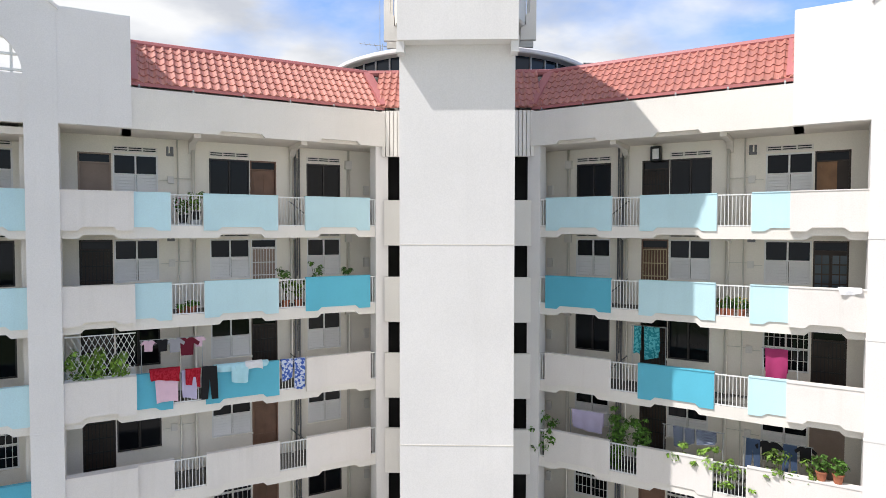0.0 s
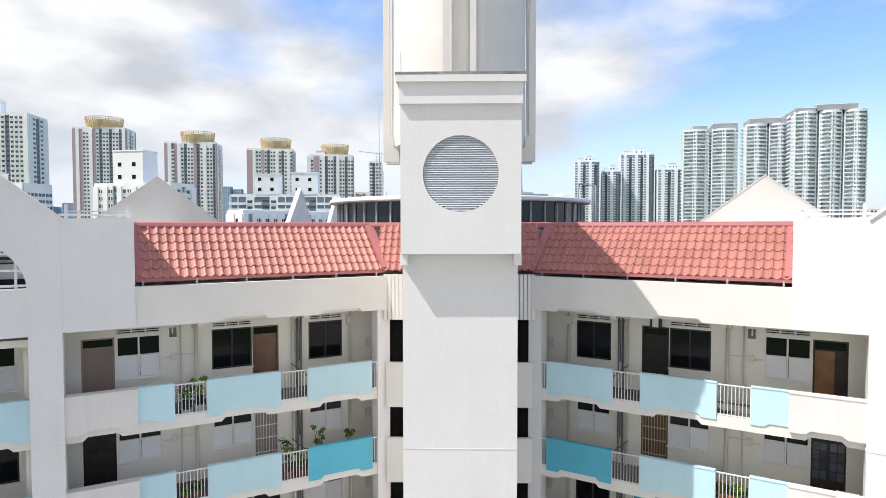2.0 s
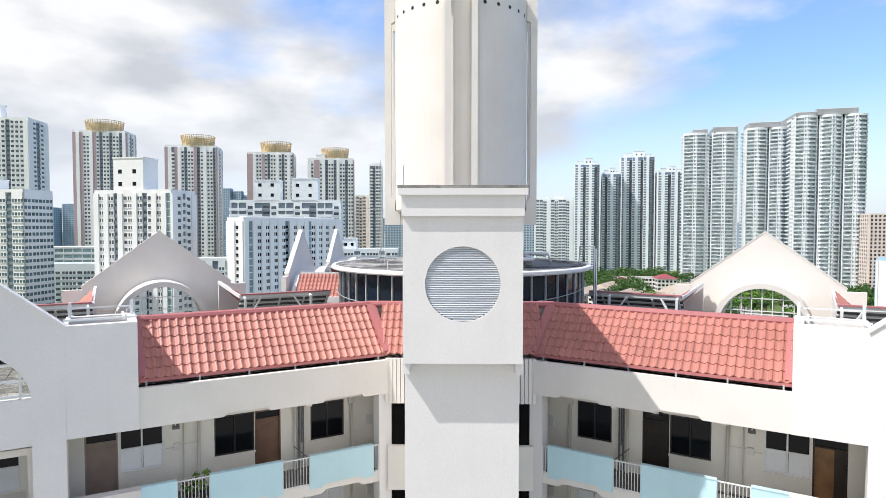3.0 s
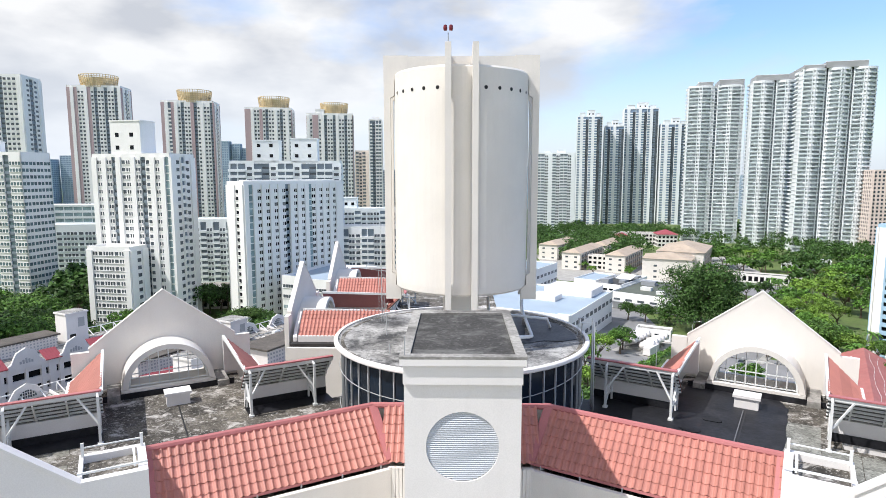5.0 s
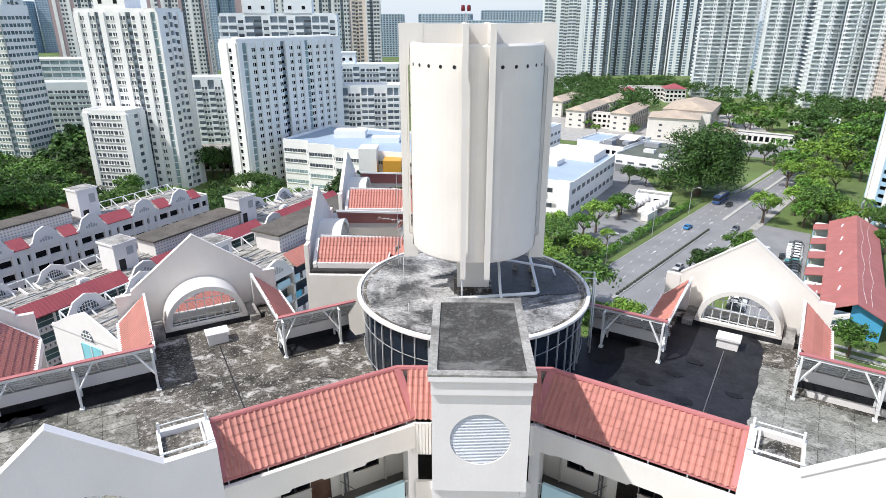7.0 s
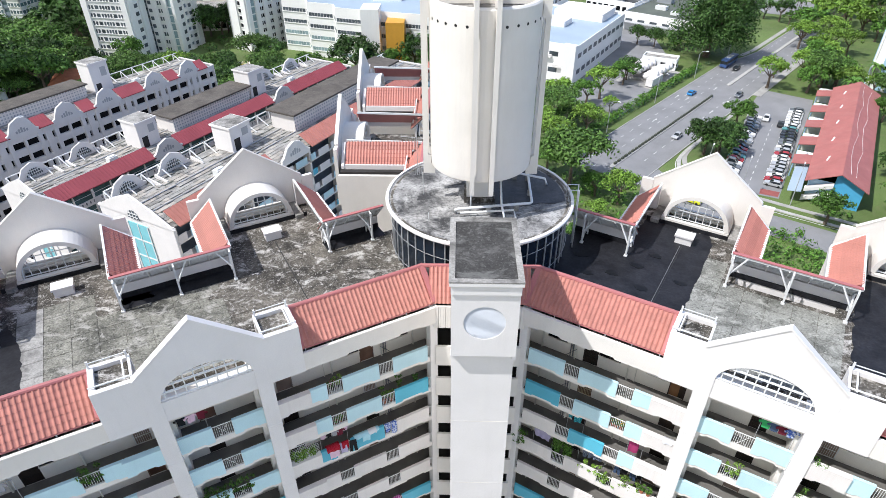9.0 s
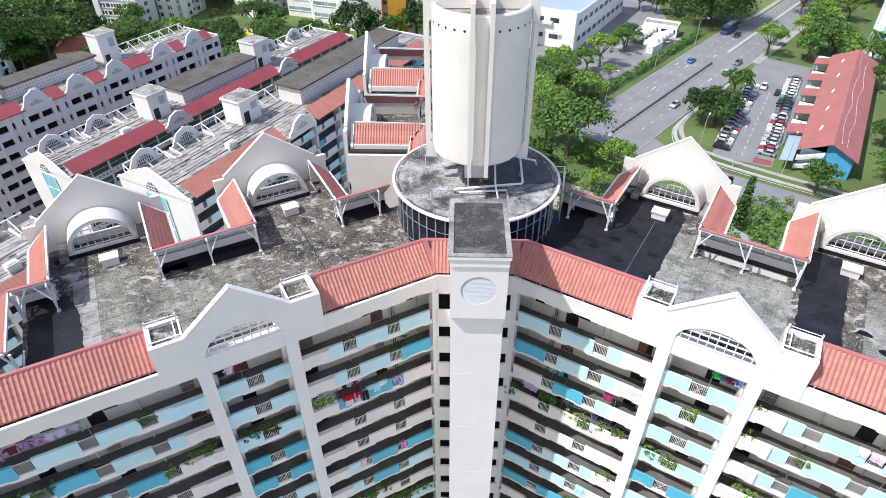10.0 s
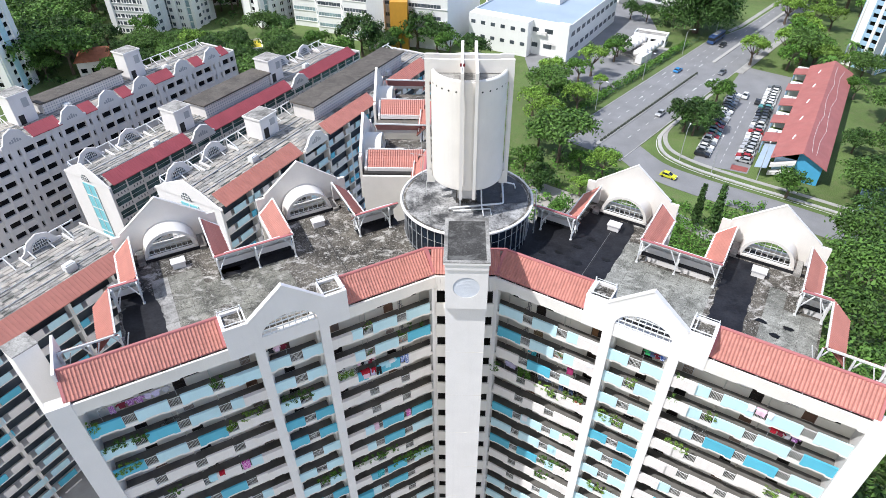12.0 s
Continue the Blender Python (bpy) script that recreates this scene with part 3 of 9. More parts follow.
    # service pipes on the corridor wall, and rainwater pipes by the corner post
    for u, r in ((10.27, 0.055), (10.75, 0.025), (7.0, 0.05), (6.85, 0.04), (6.7, 0.03), (4.82, 0.04), (23.75, 0.055), (27.0, 0.05), (3.75, 0.06)):
        part("pipe", Build().tube([(side * u, -0.09, 2), (side * u, -0.09, 49.5)], r, 8), STEEL_DULL if u in (6.85, 6.7) else PIPE, wing, smooth=True)
    part("pipe", Build().tube([(side * 4.25, -1.05, 3), (side * 4.25, -1.05, 48.85), (side * 4.2, -1.3, 49.15), (side * 4.1, -1.5, 49.2)], 0.09, 10), PIPE, wing, smooth=True)
    for k in range(5):
        z = TOP_FLOOR - STOREY * k
        part("meter_box", Build().box(side * 10.86, side * 11.05, -0.1, 0, z + 1.45, z + 1.68), CREAM, wing)
        part("meter_box", Build().box(side * 4.0, side * 4.2, -0.1, 0, z + 1.25, z + 1.6), CREAM, wing)
        part("meter_box", Build().box(side * 4.7, side * 4.95, -0.14, 0, z + 2.2, z + 2.5), CREAM, wing)
        fit_ = Build()
        for du, r in ((10.95, 0.05), (11.08, 0.035)):
            fit_.tube([(side * du, -0.5, z + 2.6), (side * du, -0.5, z + 2.38)], r, 8)
        fit_.box(side * 10.9, side * 11.12, -0.56, -0.44, z + 2.3, z + 2.38)
        part("light_fitting", fit_, STEEL_DULL, wing)
        rack = Build().tube([(side * 6.55, -0.45, z + 0.45), (side * 7.1, -0.2, z + 0.95)], 0.02, 6).tube([(side * 6.78, -0.12, z + 1.0), (side * 6.78, -0.12, z + 2.5)], 0.022, 6)
        part("cable_duct", rack, STEEL_DULL, wing, "dark bundled riser cables")
        duct = Build()
        duct.tube([(side * 10.98, -0.06, z + 1.55), (side * 11.3, -0.06, z + 1.55)], 0.012, 6)
        duct.tube([(side * 10.3, -0.06, z + 1.62), (side * 10.86, -0.06, z + 1.62)], 0.012, 6)
        duct.tube([(side * 4.88, -0.06, z), (side * 4.88, -0.06, z + 2.2)], 0.014, 6)
        part("conduit", duct, PIPE, wing)
    # deep fascia below the tiled roofs
    for u0, u1 in ((3.92, 13.95), (20.05, 33.1)):
        cuts = [(a + 0.42, c - 0.42) for a, c in PANELS if a >= u0 and c <= u1 and c - a > 1.5]
        line = notched(u0, u1, 49.34, 0.12, cuts)
        b = Build().prism([(side * u, z) for u, z in line + [(u1, 50.55), (u0, 50.55)]], -1.92, -1.74, "y")
        part("fascia", b, CREAM, wing, "cream concrete fascia with notched lower edge")
    part("wall_head", Build().box(side * 3.4, side * 32.8, 0.0, 0.16, TOP_FLOOR + STOREY - 0.15, DECK - 0.4), CORRIDOR, wing)
    ceiling = Build().box(side * 3.9, side * 32.8, -1.74, 0.16, DECK - 0.4, DECK - 0.25)
    for u in (6.95, 10.3, 23.7, 27.05):
        ceiling.prism([(-1.74, 49.4), (-1.74, 49.22), (-0.35, 49.22), (0.0, 48.9), (0.0, 49.4)], side * (u - 0.1), side * (u + 0.1), "x")
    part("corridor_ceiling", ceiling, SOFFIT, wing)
    for u0, u1 in ((3.9, 12.1), (21.9, 32.8)):
        part("gutter", Build().box(side * u0, side * u1, -1.74, -0.02, 50.1, 50.2), CONCRETE, wing)
    return wing


def front_gable(wing, side):
    """The white gable over the middle bay, with its flat arch of open bars, and the roofless boxes on both sides of it."""
    arch = [(17.0 - 2.25 * math.cos(a), 50.62 + 1.62 * math.sin(a)) for a in [i * math.pi / 24 for i in range(25)]]
    edge = [(13.95, 49.3), (14.75, 49.3)] + arch + [(19.25, 49.3), (20.05, 49.3), (20.05, 52.5), (17.0, 55.05), (13.95, 52.5)]
    gable = part("gable", Build().prism([(side * u, z) for u, z in edge], -2.0, -1.72, "y"), WHITE, wing, "white pentagonal gable wall with an arched opening")
    part("lintel", Build().box(side * 14.75, side * 19.25, -1.95, -1.72, 49.3, 50.62), WHITE, gable)
    part("coping", Build().prism([(side * u, z) for u, z in ((13.9, 52.46), (17, 55.05), (20.1, 52.46), (20.1, 52.56), (17, 55.16), (13.9, 52.56))], -2.06, -1.66, "y"), WHITE, gable)
    bars = Build()
    for i in range(-4, 5):
        u = 17.0 + i * 0.5
        top = 50.62 + 1.62 * math.sqrt(max(0.0, 1 - ((u - 17.0) / 2.25) ** 2))
        bars.box(side * (u - 0.03), side * (u + 0.03), -1.9, -1.84, 50.62, top)
    for z in (50.68, 51.1, 51.55, 51.95):
        half = 2.25 * math.sqrt(max(0.0, 1 - ((z - 50.62) / 1.62) ** 2))
        bars.box(side * (17 - half), side * (17 + half), -1.93, -1.82, z, z + 0.06)
    part("arch_grille", bars, STEEL_WHITE, gable, "white barred screen of an arched opening")
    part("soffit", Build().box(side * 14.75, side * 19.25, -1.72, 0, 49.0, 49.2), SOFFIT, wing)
    for u0, u1 in ((12.12, 14.0), (20.0, 21.88)):
        b = Build().box(side * u0, side * u1, -1.98, -1.72, 49.35, 52.55)
        outer = u0 if u0 < 15 else u1 - 0.26
        inner = u1 - 0.12 if u0 < 15 else u0
        box = part("roof_box", b, WHITE, wing, "open white concrete box beside the gable")
        for wall_box in ((side * u0, side * u1, -0.12, 0.12, DECK, 52.55), (side * outer, side * (outer + 0.26), -1.72, -0.12, 49.35, 52.55), (side * inner, side * (inner + 0.12), -1.72, -0.12, 52.3, 52.55)):
            part("box_wall", Build().box(*wall_box), WHITE, box)
        part("box_floor", Build().box(side * (u0 + 0.05), side * (u1 - 0.05), -1.7, -0.14, 52.25, 52.33), CONCRETE, box, "dark mouldy slab inside the box")
        rods = Build()
        rods.beam((side * (u0 + 0.35), -1.66, 52.62), (side * (u0 + 0.35), -0.16, 52.62), 0.07)
        rods.beam((side * u0, -1.6, 52.66), (side * u1, -1.6, 52.66), 0.06)
        for u, w in ((u0 + 0.1, -0.1), (u1 - 0.1, -0.1)):
            rods.beam((side * u, w, 52.5), (side * u, w, 53.0), 0.09)
        rods.beam((side * (u0 + 0.1), 0.0, 52.8), (side * (u1 - 0.1), 0.0, 52.8), 0.04)
        part("bar", rods, STEEL_WHITE, box)


# ---- clay tiles ----
TILE_W, TILE_L = 0.25, 0.375


def tile_shape(b, x, y, w=TILE_W, l=TILE_L):
    """One interlocking tile, its lower end at y, standing proud of the tile below."""
    profile = [(0.0, 0.03), (0.05, 0.008), (0.11, 0.0), (0.155, 0.012), (0.195, 0.045), (0.24, 0.066), (0.28, 0.052), (0.299, 0.024)]
    low = [(x + p * w / 0.3, y - (0.05 if 0.1 < p < 0.2 else 0.025 if p < 0.3 else 0.0), h + 0.034) for p, h in profile]
    high = [(x + p * w / 0.3, y + l + 0.03, h) for p, h in profile]
    foot = [(px, py, h - 0.065) for px, py, h in low]
    n = len(profile)
    return b.add(low + high + foot, [(i, i + 1, n + i + 1, n + i) for i in range(n - 1)] + [(2 * n + i, 2 * n + i + 1, i + 1, i) for i in range(n - 1)])


def slope_matrix(p, along, down):
    """A frame whose x runs along the eave, y up the slope."""
    x, y = Vector(along).normalized(), -Vector(down).normalized()
    z = x.cross(y)
    m = Matrix((x, y, z)).transposed().to_4x4()
    m.translation = Vector(p)
    return m


def tile_roof(name, parent, p, along, down, length, run, singly, label="", under=None):
    """A tiled slope: a board under it and courses of tiles. p: the end of the eave where x begins."""
    m = slope_matrix(p, along, down)
    if m.to_3x3()[2][2] < 0:
        m = slope_matrix(Vector(p) + Vector(along).normalized() * length, -Vector(along), down)
    board = part(name, Build().box(0, length, 0, run, -0.05, -0.015), under or RIDGE, parent, label, m)
    cols, rows = max(1, round(length / TILE_W)), max(1, round(run / TILE_L))
    w, l = length / cols, run / rows
    if singly:
        tile = tile_shape(Build(), 0, 0, w, l).mesh("tile", TILE)
        for i in range(cols):
            for j in range(rows):
                part("tile", tile, None, board, m=move(i * w, j * l, 0))
    else:
        b = Build()
        for i in range(cols):
            for j in range(rows):
                tile_shape(b, i * w, j * l, w, l)
        part("tile_field", b, TILE, board, kind="stuff")
    return board


def front_roofs(wing, side, singly=True):
    """The two steep tiled slopes along the front edge of a wing."""
    down = Vector((0, -1.66, -1.57))
    for u0, u1 in ((4.0, 12.12), (21.88, 33.0)):
        p = (side * u0, -1.64, EAVE_Z)
        roof = tile_roof("tiled_roof", wing, p, (side, 0, 0), down, u1 - u0, 2.28, singly, "red clay tiled slope along the parapet")
        cap = Build().tube([(side * u0, 0.03, RIDGE_Z), (side * u1, 0.03, RIDGE_Z)], 0.13, 8)
        cap.box(side * u0, side * u1, -0.05, 0.16, 51.9, RIDGE_Z)
        part("ridge_cap", cap, RIDGE, wing, "rose red ridge cap")
        for u in (u0 + 0.1, u1 - 0.1):
            part("verge", Build().beam((side * u, -1.66, EAVE_Z + 0.06), (side * u, 0.0, RIDGE_Z + 0.02), 0.2, 0.07), RIDGE, wing, "rose red verge strip")
        part("roof_back", Build().box(side * u0, side * u1, -0.02, 0.1, DECK, 51.95), CREAM, wing)
        part("eave_board", Build().box(side * u0, side * u1, -1.7, -1.62, 50.66, 50.76), RIDGE, wing)
        u = u0 + 0.4
        while u < u1:
            part("bracket", once("eave bracket", lambda: Build().box(-0.025, 0.025, -0.025, 0.025, 0, 0.2).mesh("bracket", STEEL_GREY)), None, wing, m=move(side * u, -1.68, 50.5))
            u += 1.5


def arch_bars(b, side, c, w, radius, base, nx, nz, t=0.05):
    for i in range(-nx, nx + 1):
        d = radius * i / (nx + 1)
        b.box(side * (c + d - t / 2), side * (c + d + t / 2), w, w + t, base, base + math.sqrt(radius ** 2 - d ** 2))
    for j in range(nz):
        z = radius * (j + 0.08) / nz
        half = math.sqrt(max(0.0, radius ** 2 - z ** 2))
        b.box(side * (c - half), side * (c + half), w, w + t, base + z, base + z + t)
    pts = [(side * (c + radius * math.cos(a)), w + t / 2, base + radius * math.sin(a)) for a in [i * math.pi / 20 for i in range(21)]]
    b.tube(pts, 0.05, 6)


def rear_gable(m, side, c, shoulder=(True, True)):
    """A tall gable on the rear edge of the roof with a barrel hood over an open arched window."""
    ob = thing("roof_gable", "white rooftop gable wall with barrel hood and arched window", "gable", m, "rooftop gables")
    z0, r = 50.2, 1.95
    arch = [(c - r * math.cos(a), z0 + r * math.sin(a)) for a in [i * math.pi / 24 for i in range(25)]]
    out = [(c - 3.75, DECK - 3), (c - r, DECK - 3)] + arch + [(c + r, DECK - 3), (c + 3.75, DECK - 3), (c + 3.75, 52.15), (c, 55.05), (c - 3.75, 52.15)]
    part("wall", Build().prism([(side * u, z) for u, z in out], 15.15, 15.4, "y"), CREAM, ob)
    part("sill_wall", Build().box(side * (c - r), side * (c + r), 15.16, 15.39, DECK - 3, z0), CREAM, ob)
    for s in (-1, 1):
        part("shoulder", Build().box(side * (c + s * 3.75), side * (c + s * 4.6), 15.1, 15.4, DECK - 3, 52.0), CREAM, ob)
    coping = Build()
    for s in (-1, 1):
        coping.prism([(side * (c + s * a), z) for a, z in ((0, 55.03), (3.78, 52.12), (3.78, 52.18), (0, 55.1))], 15.12, 15.43, "y")
    part("coping", coping, CREAM, ob)
    hood = Build()
    n = 24
    for ra, rb, wa, wb in ((2.3, 2.3, 13.3, 15.15), (2.02, 2.02, 13.3, 15.15)):
        rim = [(side * (c + ra * math.cos(a)), w, z0 - 0.1 + ra * math.sin(a)) for w in (wa, wb) for a in [i * math.pi / n for i in range(n + 1)]]
        hood.add(rim, [(i, i + 1, n + 2 + i, n + 1 + i) for i in range(n)])
    front = [(side * (c + q * math.cos(a)), 13.3, z0 - 0.1 + q * math.sin(a)) for q in (2.02, 2.3) for a in [i * math.pi / n for i in range(n + 1)]]
    hood.add(front, [(i, i + 1, n + 2 + i, n + 1 + i) for i in range(n)])
    part("hood", hood, CREAM, ob, "white barrel-vaulted hood", smooth=False)
    plinth = Build()
    plinth.box(side * (c - 2.3), side * (c + 2.3), 13.2, 13.5, DECK, z0)
    for s in (-1, 1):
        plinth.box(side * (c + s * 2.05), side * (c + s * 2.35), 13.25, 15.15, DECK, z0)
    part("plinth", plinth, CREAM, ob)
    part("upstand", Build().box(side * (c - 3.3), side * (c + 3.3), 13.12, 13.19, DECK, DECK + 0.3), MEMBRANE, ob, "dark grey bitumen upstand")
    bars = Build()
    arch_bars(bars, side, c, 13.55, r, z0, 3, 3)
    part("arch_grille", bars, STEEL_WHITE, ob, "white bars of the arched window")
    for s in (-1, 1):
        part("ledge", Build().box(side * (c + s * 2.4), side * (c + s * 3.0), 12.9, 15.1, DECK, DECK + 0.32), CONCRETE_PALE, ob)
    box = Build().box(side * (c - 0.75), side * (c + 0.35), 11.0, 11.75, DECK, DECK + 0.55)
    box.box(side * (c - 0.83), side * (c + 0.43), 10.92, 11.83, DECK + 0.55, DECK + 0.68)
    solid("vent_box", box, WHITE, "white concrete vent box on the roof deck", "vent box", m, group="vent boxes")
    return ob


# dark board colour carries the shade below the awning slopes
UNDERSIDE = surface("shaded_roof_underside", (0.12, 0.115, 0.11), 0.8, mottle=0.2)


def awning(m, side, u0, u1, left, right, posts, deep=6.5):
    """The tiled skirt round a light well: a steel-framed beam along the deck and sloping returns towards the gables."""
    ob = thing("well_awning", "white steel-framed awning with red tiled returns", "awning", m, "well awnings")
    z = 52.0
    part("beam", Build().box(side * u0, side * u1, 7.92, 8.06, z - 0.1, z + 0.06), STEEL_WHITE, ob)
    part("beam", Build().box(side * u0, side * u1, 9.3, 9.4, 51.15, 51.25), STEEL_WHITE, ob)
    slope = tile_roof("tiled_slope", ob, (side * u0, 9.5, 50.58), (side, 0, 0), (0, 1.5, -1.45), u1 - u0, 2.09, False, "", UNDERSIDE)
    for i in range(6):
        part("batten", Build().box(0, u1 - u0, 0.12 + i * 0.36, 0.2 + i * 0.36, -0.13, -0.055), STEEL_WHITE, slope)
    for i in range(int((u1 - u0) / 1.2) + 1):
        part("rafter", Build().box(0.1 + i * 1.2, 0.17 + i * 1.2, 0.05, 2.0, -0.2, -0.13), STEEL_WHITE, slope)
    part("fascia_trim", Build().box(side * u0, side * u1, 7.86, 8.1, z + 0.06, z + 0.12), RIDGE, ob, "dark red roof edge trim")
    part("upstand", Build().box(side * (u0 + 0.1), side * (u1 - 0.1), 8.93, 8.995, DECK, DECK + 0.38), MEMBRANE, ob, "black bitumen upstand")
    part("low_wall", Build().box(side * (u0 + 0.1), side * (u1 - 0.1), 9.0, 9.2, DECK - 1, 50.75), WHITE, ob, "low white wall under the awning")
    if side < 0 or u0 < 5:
        # black strip lays the awning's shade on the deck as colour
        part("wet_strip", Build().box(side * (u0 + 0.05), side * (u1 - 0.05), 7.75, 8.98, DECK + 0.019, DECK + 0.024), MEMBRANE, ob, "black strip of deck painted as the awning's shade")
    for has, u, s in ((left, u0, 1), (right, u1, -1)):
        if not has:
            continue
        beam = Build()
        beam.beam((side * u, 7.95, z), (side * u, 8.0 + deep, z + 0.15), 0.13, 0.16)
        part("beam", beam, STEEL_WHITE, ob)
        down = Vector((side * s * 1.5, 0, -1.45))
        for j in range(3):
            begin = 8.45 + 0.5 * j
            tile_roof("tiled_slope", ob, (side * (u + s * 0.5 * (j + 1)), begin, z - 1.45 * (j + 1) / 3 + 0.1), (0, 1, 0), down, 8.0 + deep - begin, 0.697, False, "red tiled return slope")
        edge = Build().box(side * (u + s * 1.5), side * (u + s * 1.68), 9.5, 8.0 + deep, 50.2, z - 1.3)
        part("edge_wall", edge, WHITE, ob, "white parapet below the tiled return")
        part("end_wall", Build().prism([(side * u, 50.0), (side * (u + s * 1.6), 50.0), (side * (u + s * 1.6), 50.6), (side * u, z)], 7.75 + deep + 0.35, 7.75 + deep + 0.6, "y"), WHITE, ob)
    for u in posts:
        post = Build().box(side * (u - 0.055), side * (u + 0.055), 7.55, 7.66, DECK, z - 0.05)
        post.box(side * (u - 0.11), side * (u + 0.11), 7.48, 7.74, DECK, DECK + 0.1)
        trestle = part("post", post, STEEL_WHITE, ob, "white steel post")
        for name, a, c, thick in (("bracket", (7.6, z - 0.1), (8.0, z), 0.09), ("brace", (7.65, DECK + 0.25), (8.75, 51.1), 0.09), ("tie", (7.65, 50.35), (8.75, 50.35), 0.08), ("stay", (8.75, DECK + 0.1), (8.75, 51.2), 0.09)):
            bar = Build()
            bar.beam((side * u, a[0], a[1]), (side * u, c[0], c[1]), thick)
            part(name, bar, STEEL_WHITE, trestle)
        lean = 0.8 if u < (u0 + u1) / 2 else -0.8
        bar = Build()
        bar.beam((side * u, 7.62, 50.7), (side * (u + lean), 7.95, z - 0.05), 0.075)
        part("knee_brace", bar, STEEL_WHITE, trestle)
    return ob


def end_awning(m, side):
    """The tiled skirt round the notch at the end of a wing."""
    ob = thing("well_awning", "white steel-framed awning with a long red tiled side slope", "awning", m, "well awnings")
    z = 52.0
    part("beam", Build().box(side * 28.88, side * 29.02, 2.3, 8.0, z - 0.1, z + 0.06), STEEL_WHITE, ob)
    part("beam", Build().box(side * 29.0, side * 33.0, 2.1, 2.24, z - 0.1, z + 0.06), STEEL_WHITE, ob)
    tile_roof("tiled_slope", ob, (side * 30.5, 2.4, 50.65), (0, 1, 0), (side * 1.5, 0, -1.4), 5.6, 2.05, False, "red tiled slope of the notch")
    tile_roof("tiled_slope", ob, (side * 29.0, 3.7, 50.65), (side, 0, 0), (0, 1.5, -1.4), 4.0, 2.05, False)
    for u, w in ((28.75, 2.0), (28.75, 7.6), (32.7, 1.9), (30.8, 1.9)):
        post = part("post", Build().box(side * (u - 0.07), side * (u + 0.07), w, w + 0.14, DECK, z - 0.05), STEEL_WHITE, ob)
        for a, c in (((u, w + 0.07, 51.0), (u + 0.5, w + 0.3, z - 0.1)), ((u, w + 0.07, DECK + 0.2), (u - 0.7, w + 0.07, z - 0.1))):
            bar = Build()
            bar.beam((side * a[0], a[1], a[2]), (side * c[0], c[1], c[2]), 0.08)
            part("brace", bar, STEEL_WHITE, post)
    return ob


def deck(m, side, outline):
    """The flat roof of a wing, to x = 0 in the middle."""
    b = Build().prism([(side * u, w) for u, w in outline], DECK - 0.25, DECK, "z")
    return solid("roof_deck", b, CONCRETE, "flat concrete roof deck, grey with black mould stains", "roof deck", m, "structure")


wings, decks = {}, {}
for side in (-1, 1):
    wings[side] = wing_front(side)
    front_gable(wings[side], side)
    decks[side] = deck(WINGS[side], side, [(0, 0.0), (33.1, 0.0), (33.1, 2.4), (28.95, 2.4), (28.95, 8.2), (27.35, 8.2), (27.35, 15.2), (19.85, 15.2), (19.85, 8.2), (14.15, 8.2),
                             (14.15, 15.2), (6.65, 15.2), (6.65, 8.2), (-4.73, 8.2)])
    for c in (10.4, 23.6):
        rear_gable(WINGS[side], side, c)
    awning(WINGS[side], side, 3.0, 7.4, False, True, (4.1, 7.25))
    awning(WINGS[side], side, 13.5, 20.5, True, True, (13.65, 17.0, 20.35))
    awning(WINGS[side], side, 26.7, 28.95, True, False, (26.85, 28.8))
    end_awning(WINGS[side], side)

REAR = move(3.7, 17.4, 0, 90)
rear_body = Build().box(0, 31, 0.5, 8.0, 0, DECK - 0.02)
for c in (10.4, 23.6):
    rear_body.box(c - 3.7, c + 3.7, 8.0, 15.1, 0, DECK - 0.02)
rear_wing = thing("apartment_wing", "cream apartment wing running back from the round lift lobby", "building", REAR, "wings of the block")
part("body", rear_body, CREAM, rear_wing)
part("front_wall", Build().box(4.9, 5.2, 8.0, 15.0, 0, 50.1), CREAM, rear_wing)
part("parapet_panel", Build().box(4.75, 4.9, 7.0, 9.6, 48.3, 49.6), CYAN_LIGHT, rear_wing)
# dark block paints the shade of the recess
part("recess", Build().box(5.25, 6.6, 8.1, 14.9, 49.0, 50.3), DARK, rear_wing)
deck(REAR, 1, [(-1, 0.3), (31.2, 0.3), (31.2, 8.2), (27.35, 8.2), (27.35, 15.2), (19.85, 15.2), (19.85, 8.2),
               (14.15, 8.2), (14.15, 15.2), (6.65, 15.2), (6.65, 8.2), (-1, 8.2)])
for c in (10.4, 23.6):
    rear_gable(REAR, 1, c)
for u0, u1, l_, r_ in ((2.0, 7.4, False, True), (13.5, 20.5, True, True), (26.7, 31.0, True, False)):
    awning(REAR, 1, u0, u1, l_, r_, (u0 + 0.15, u1 - 0.15))

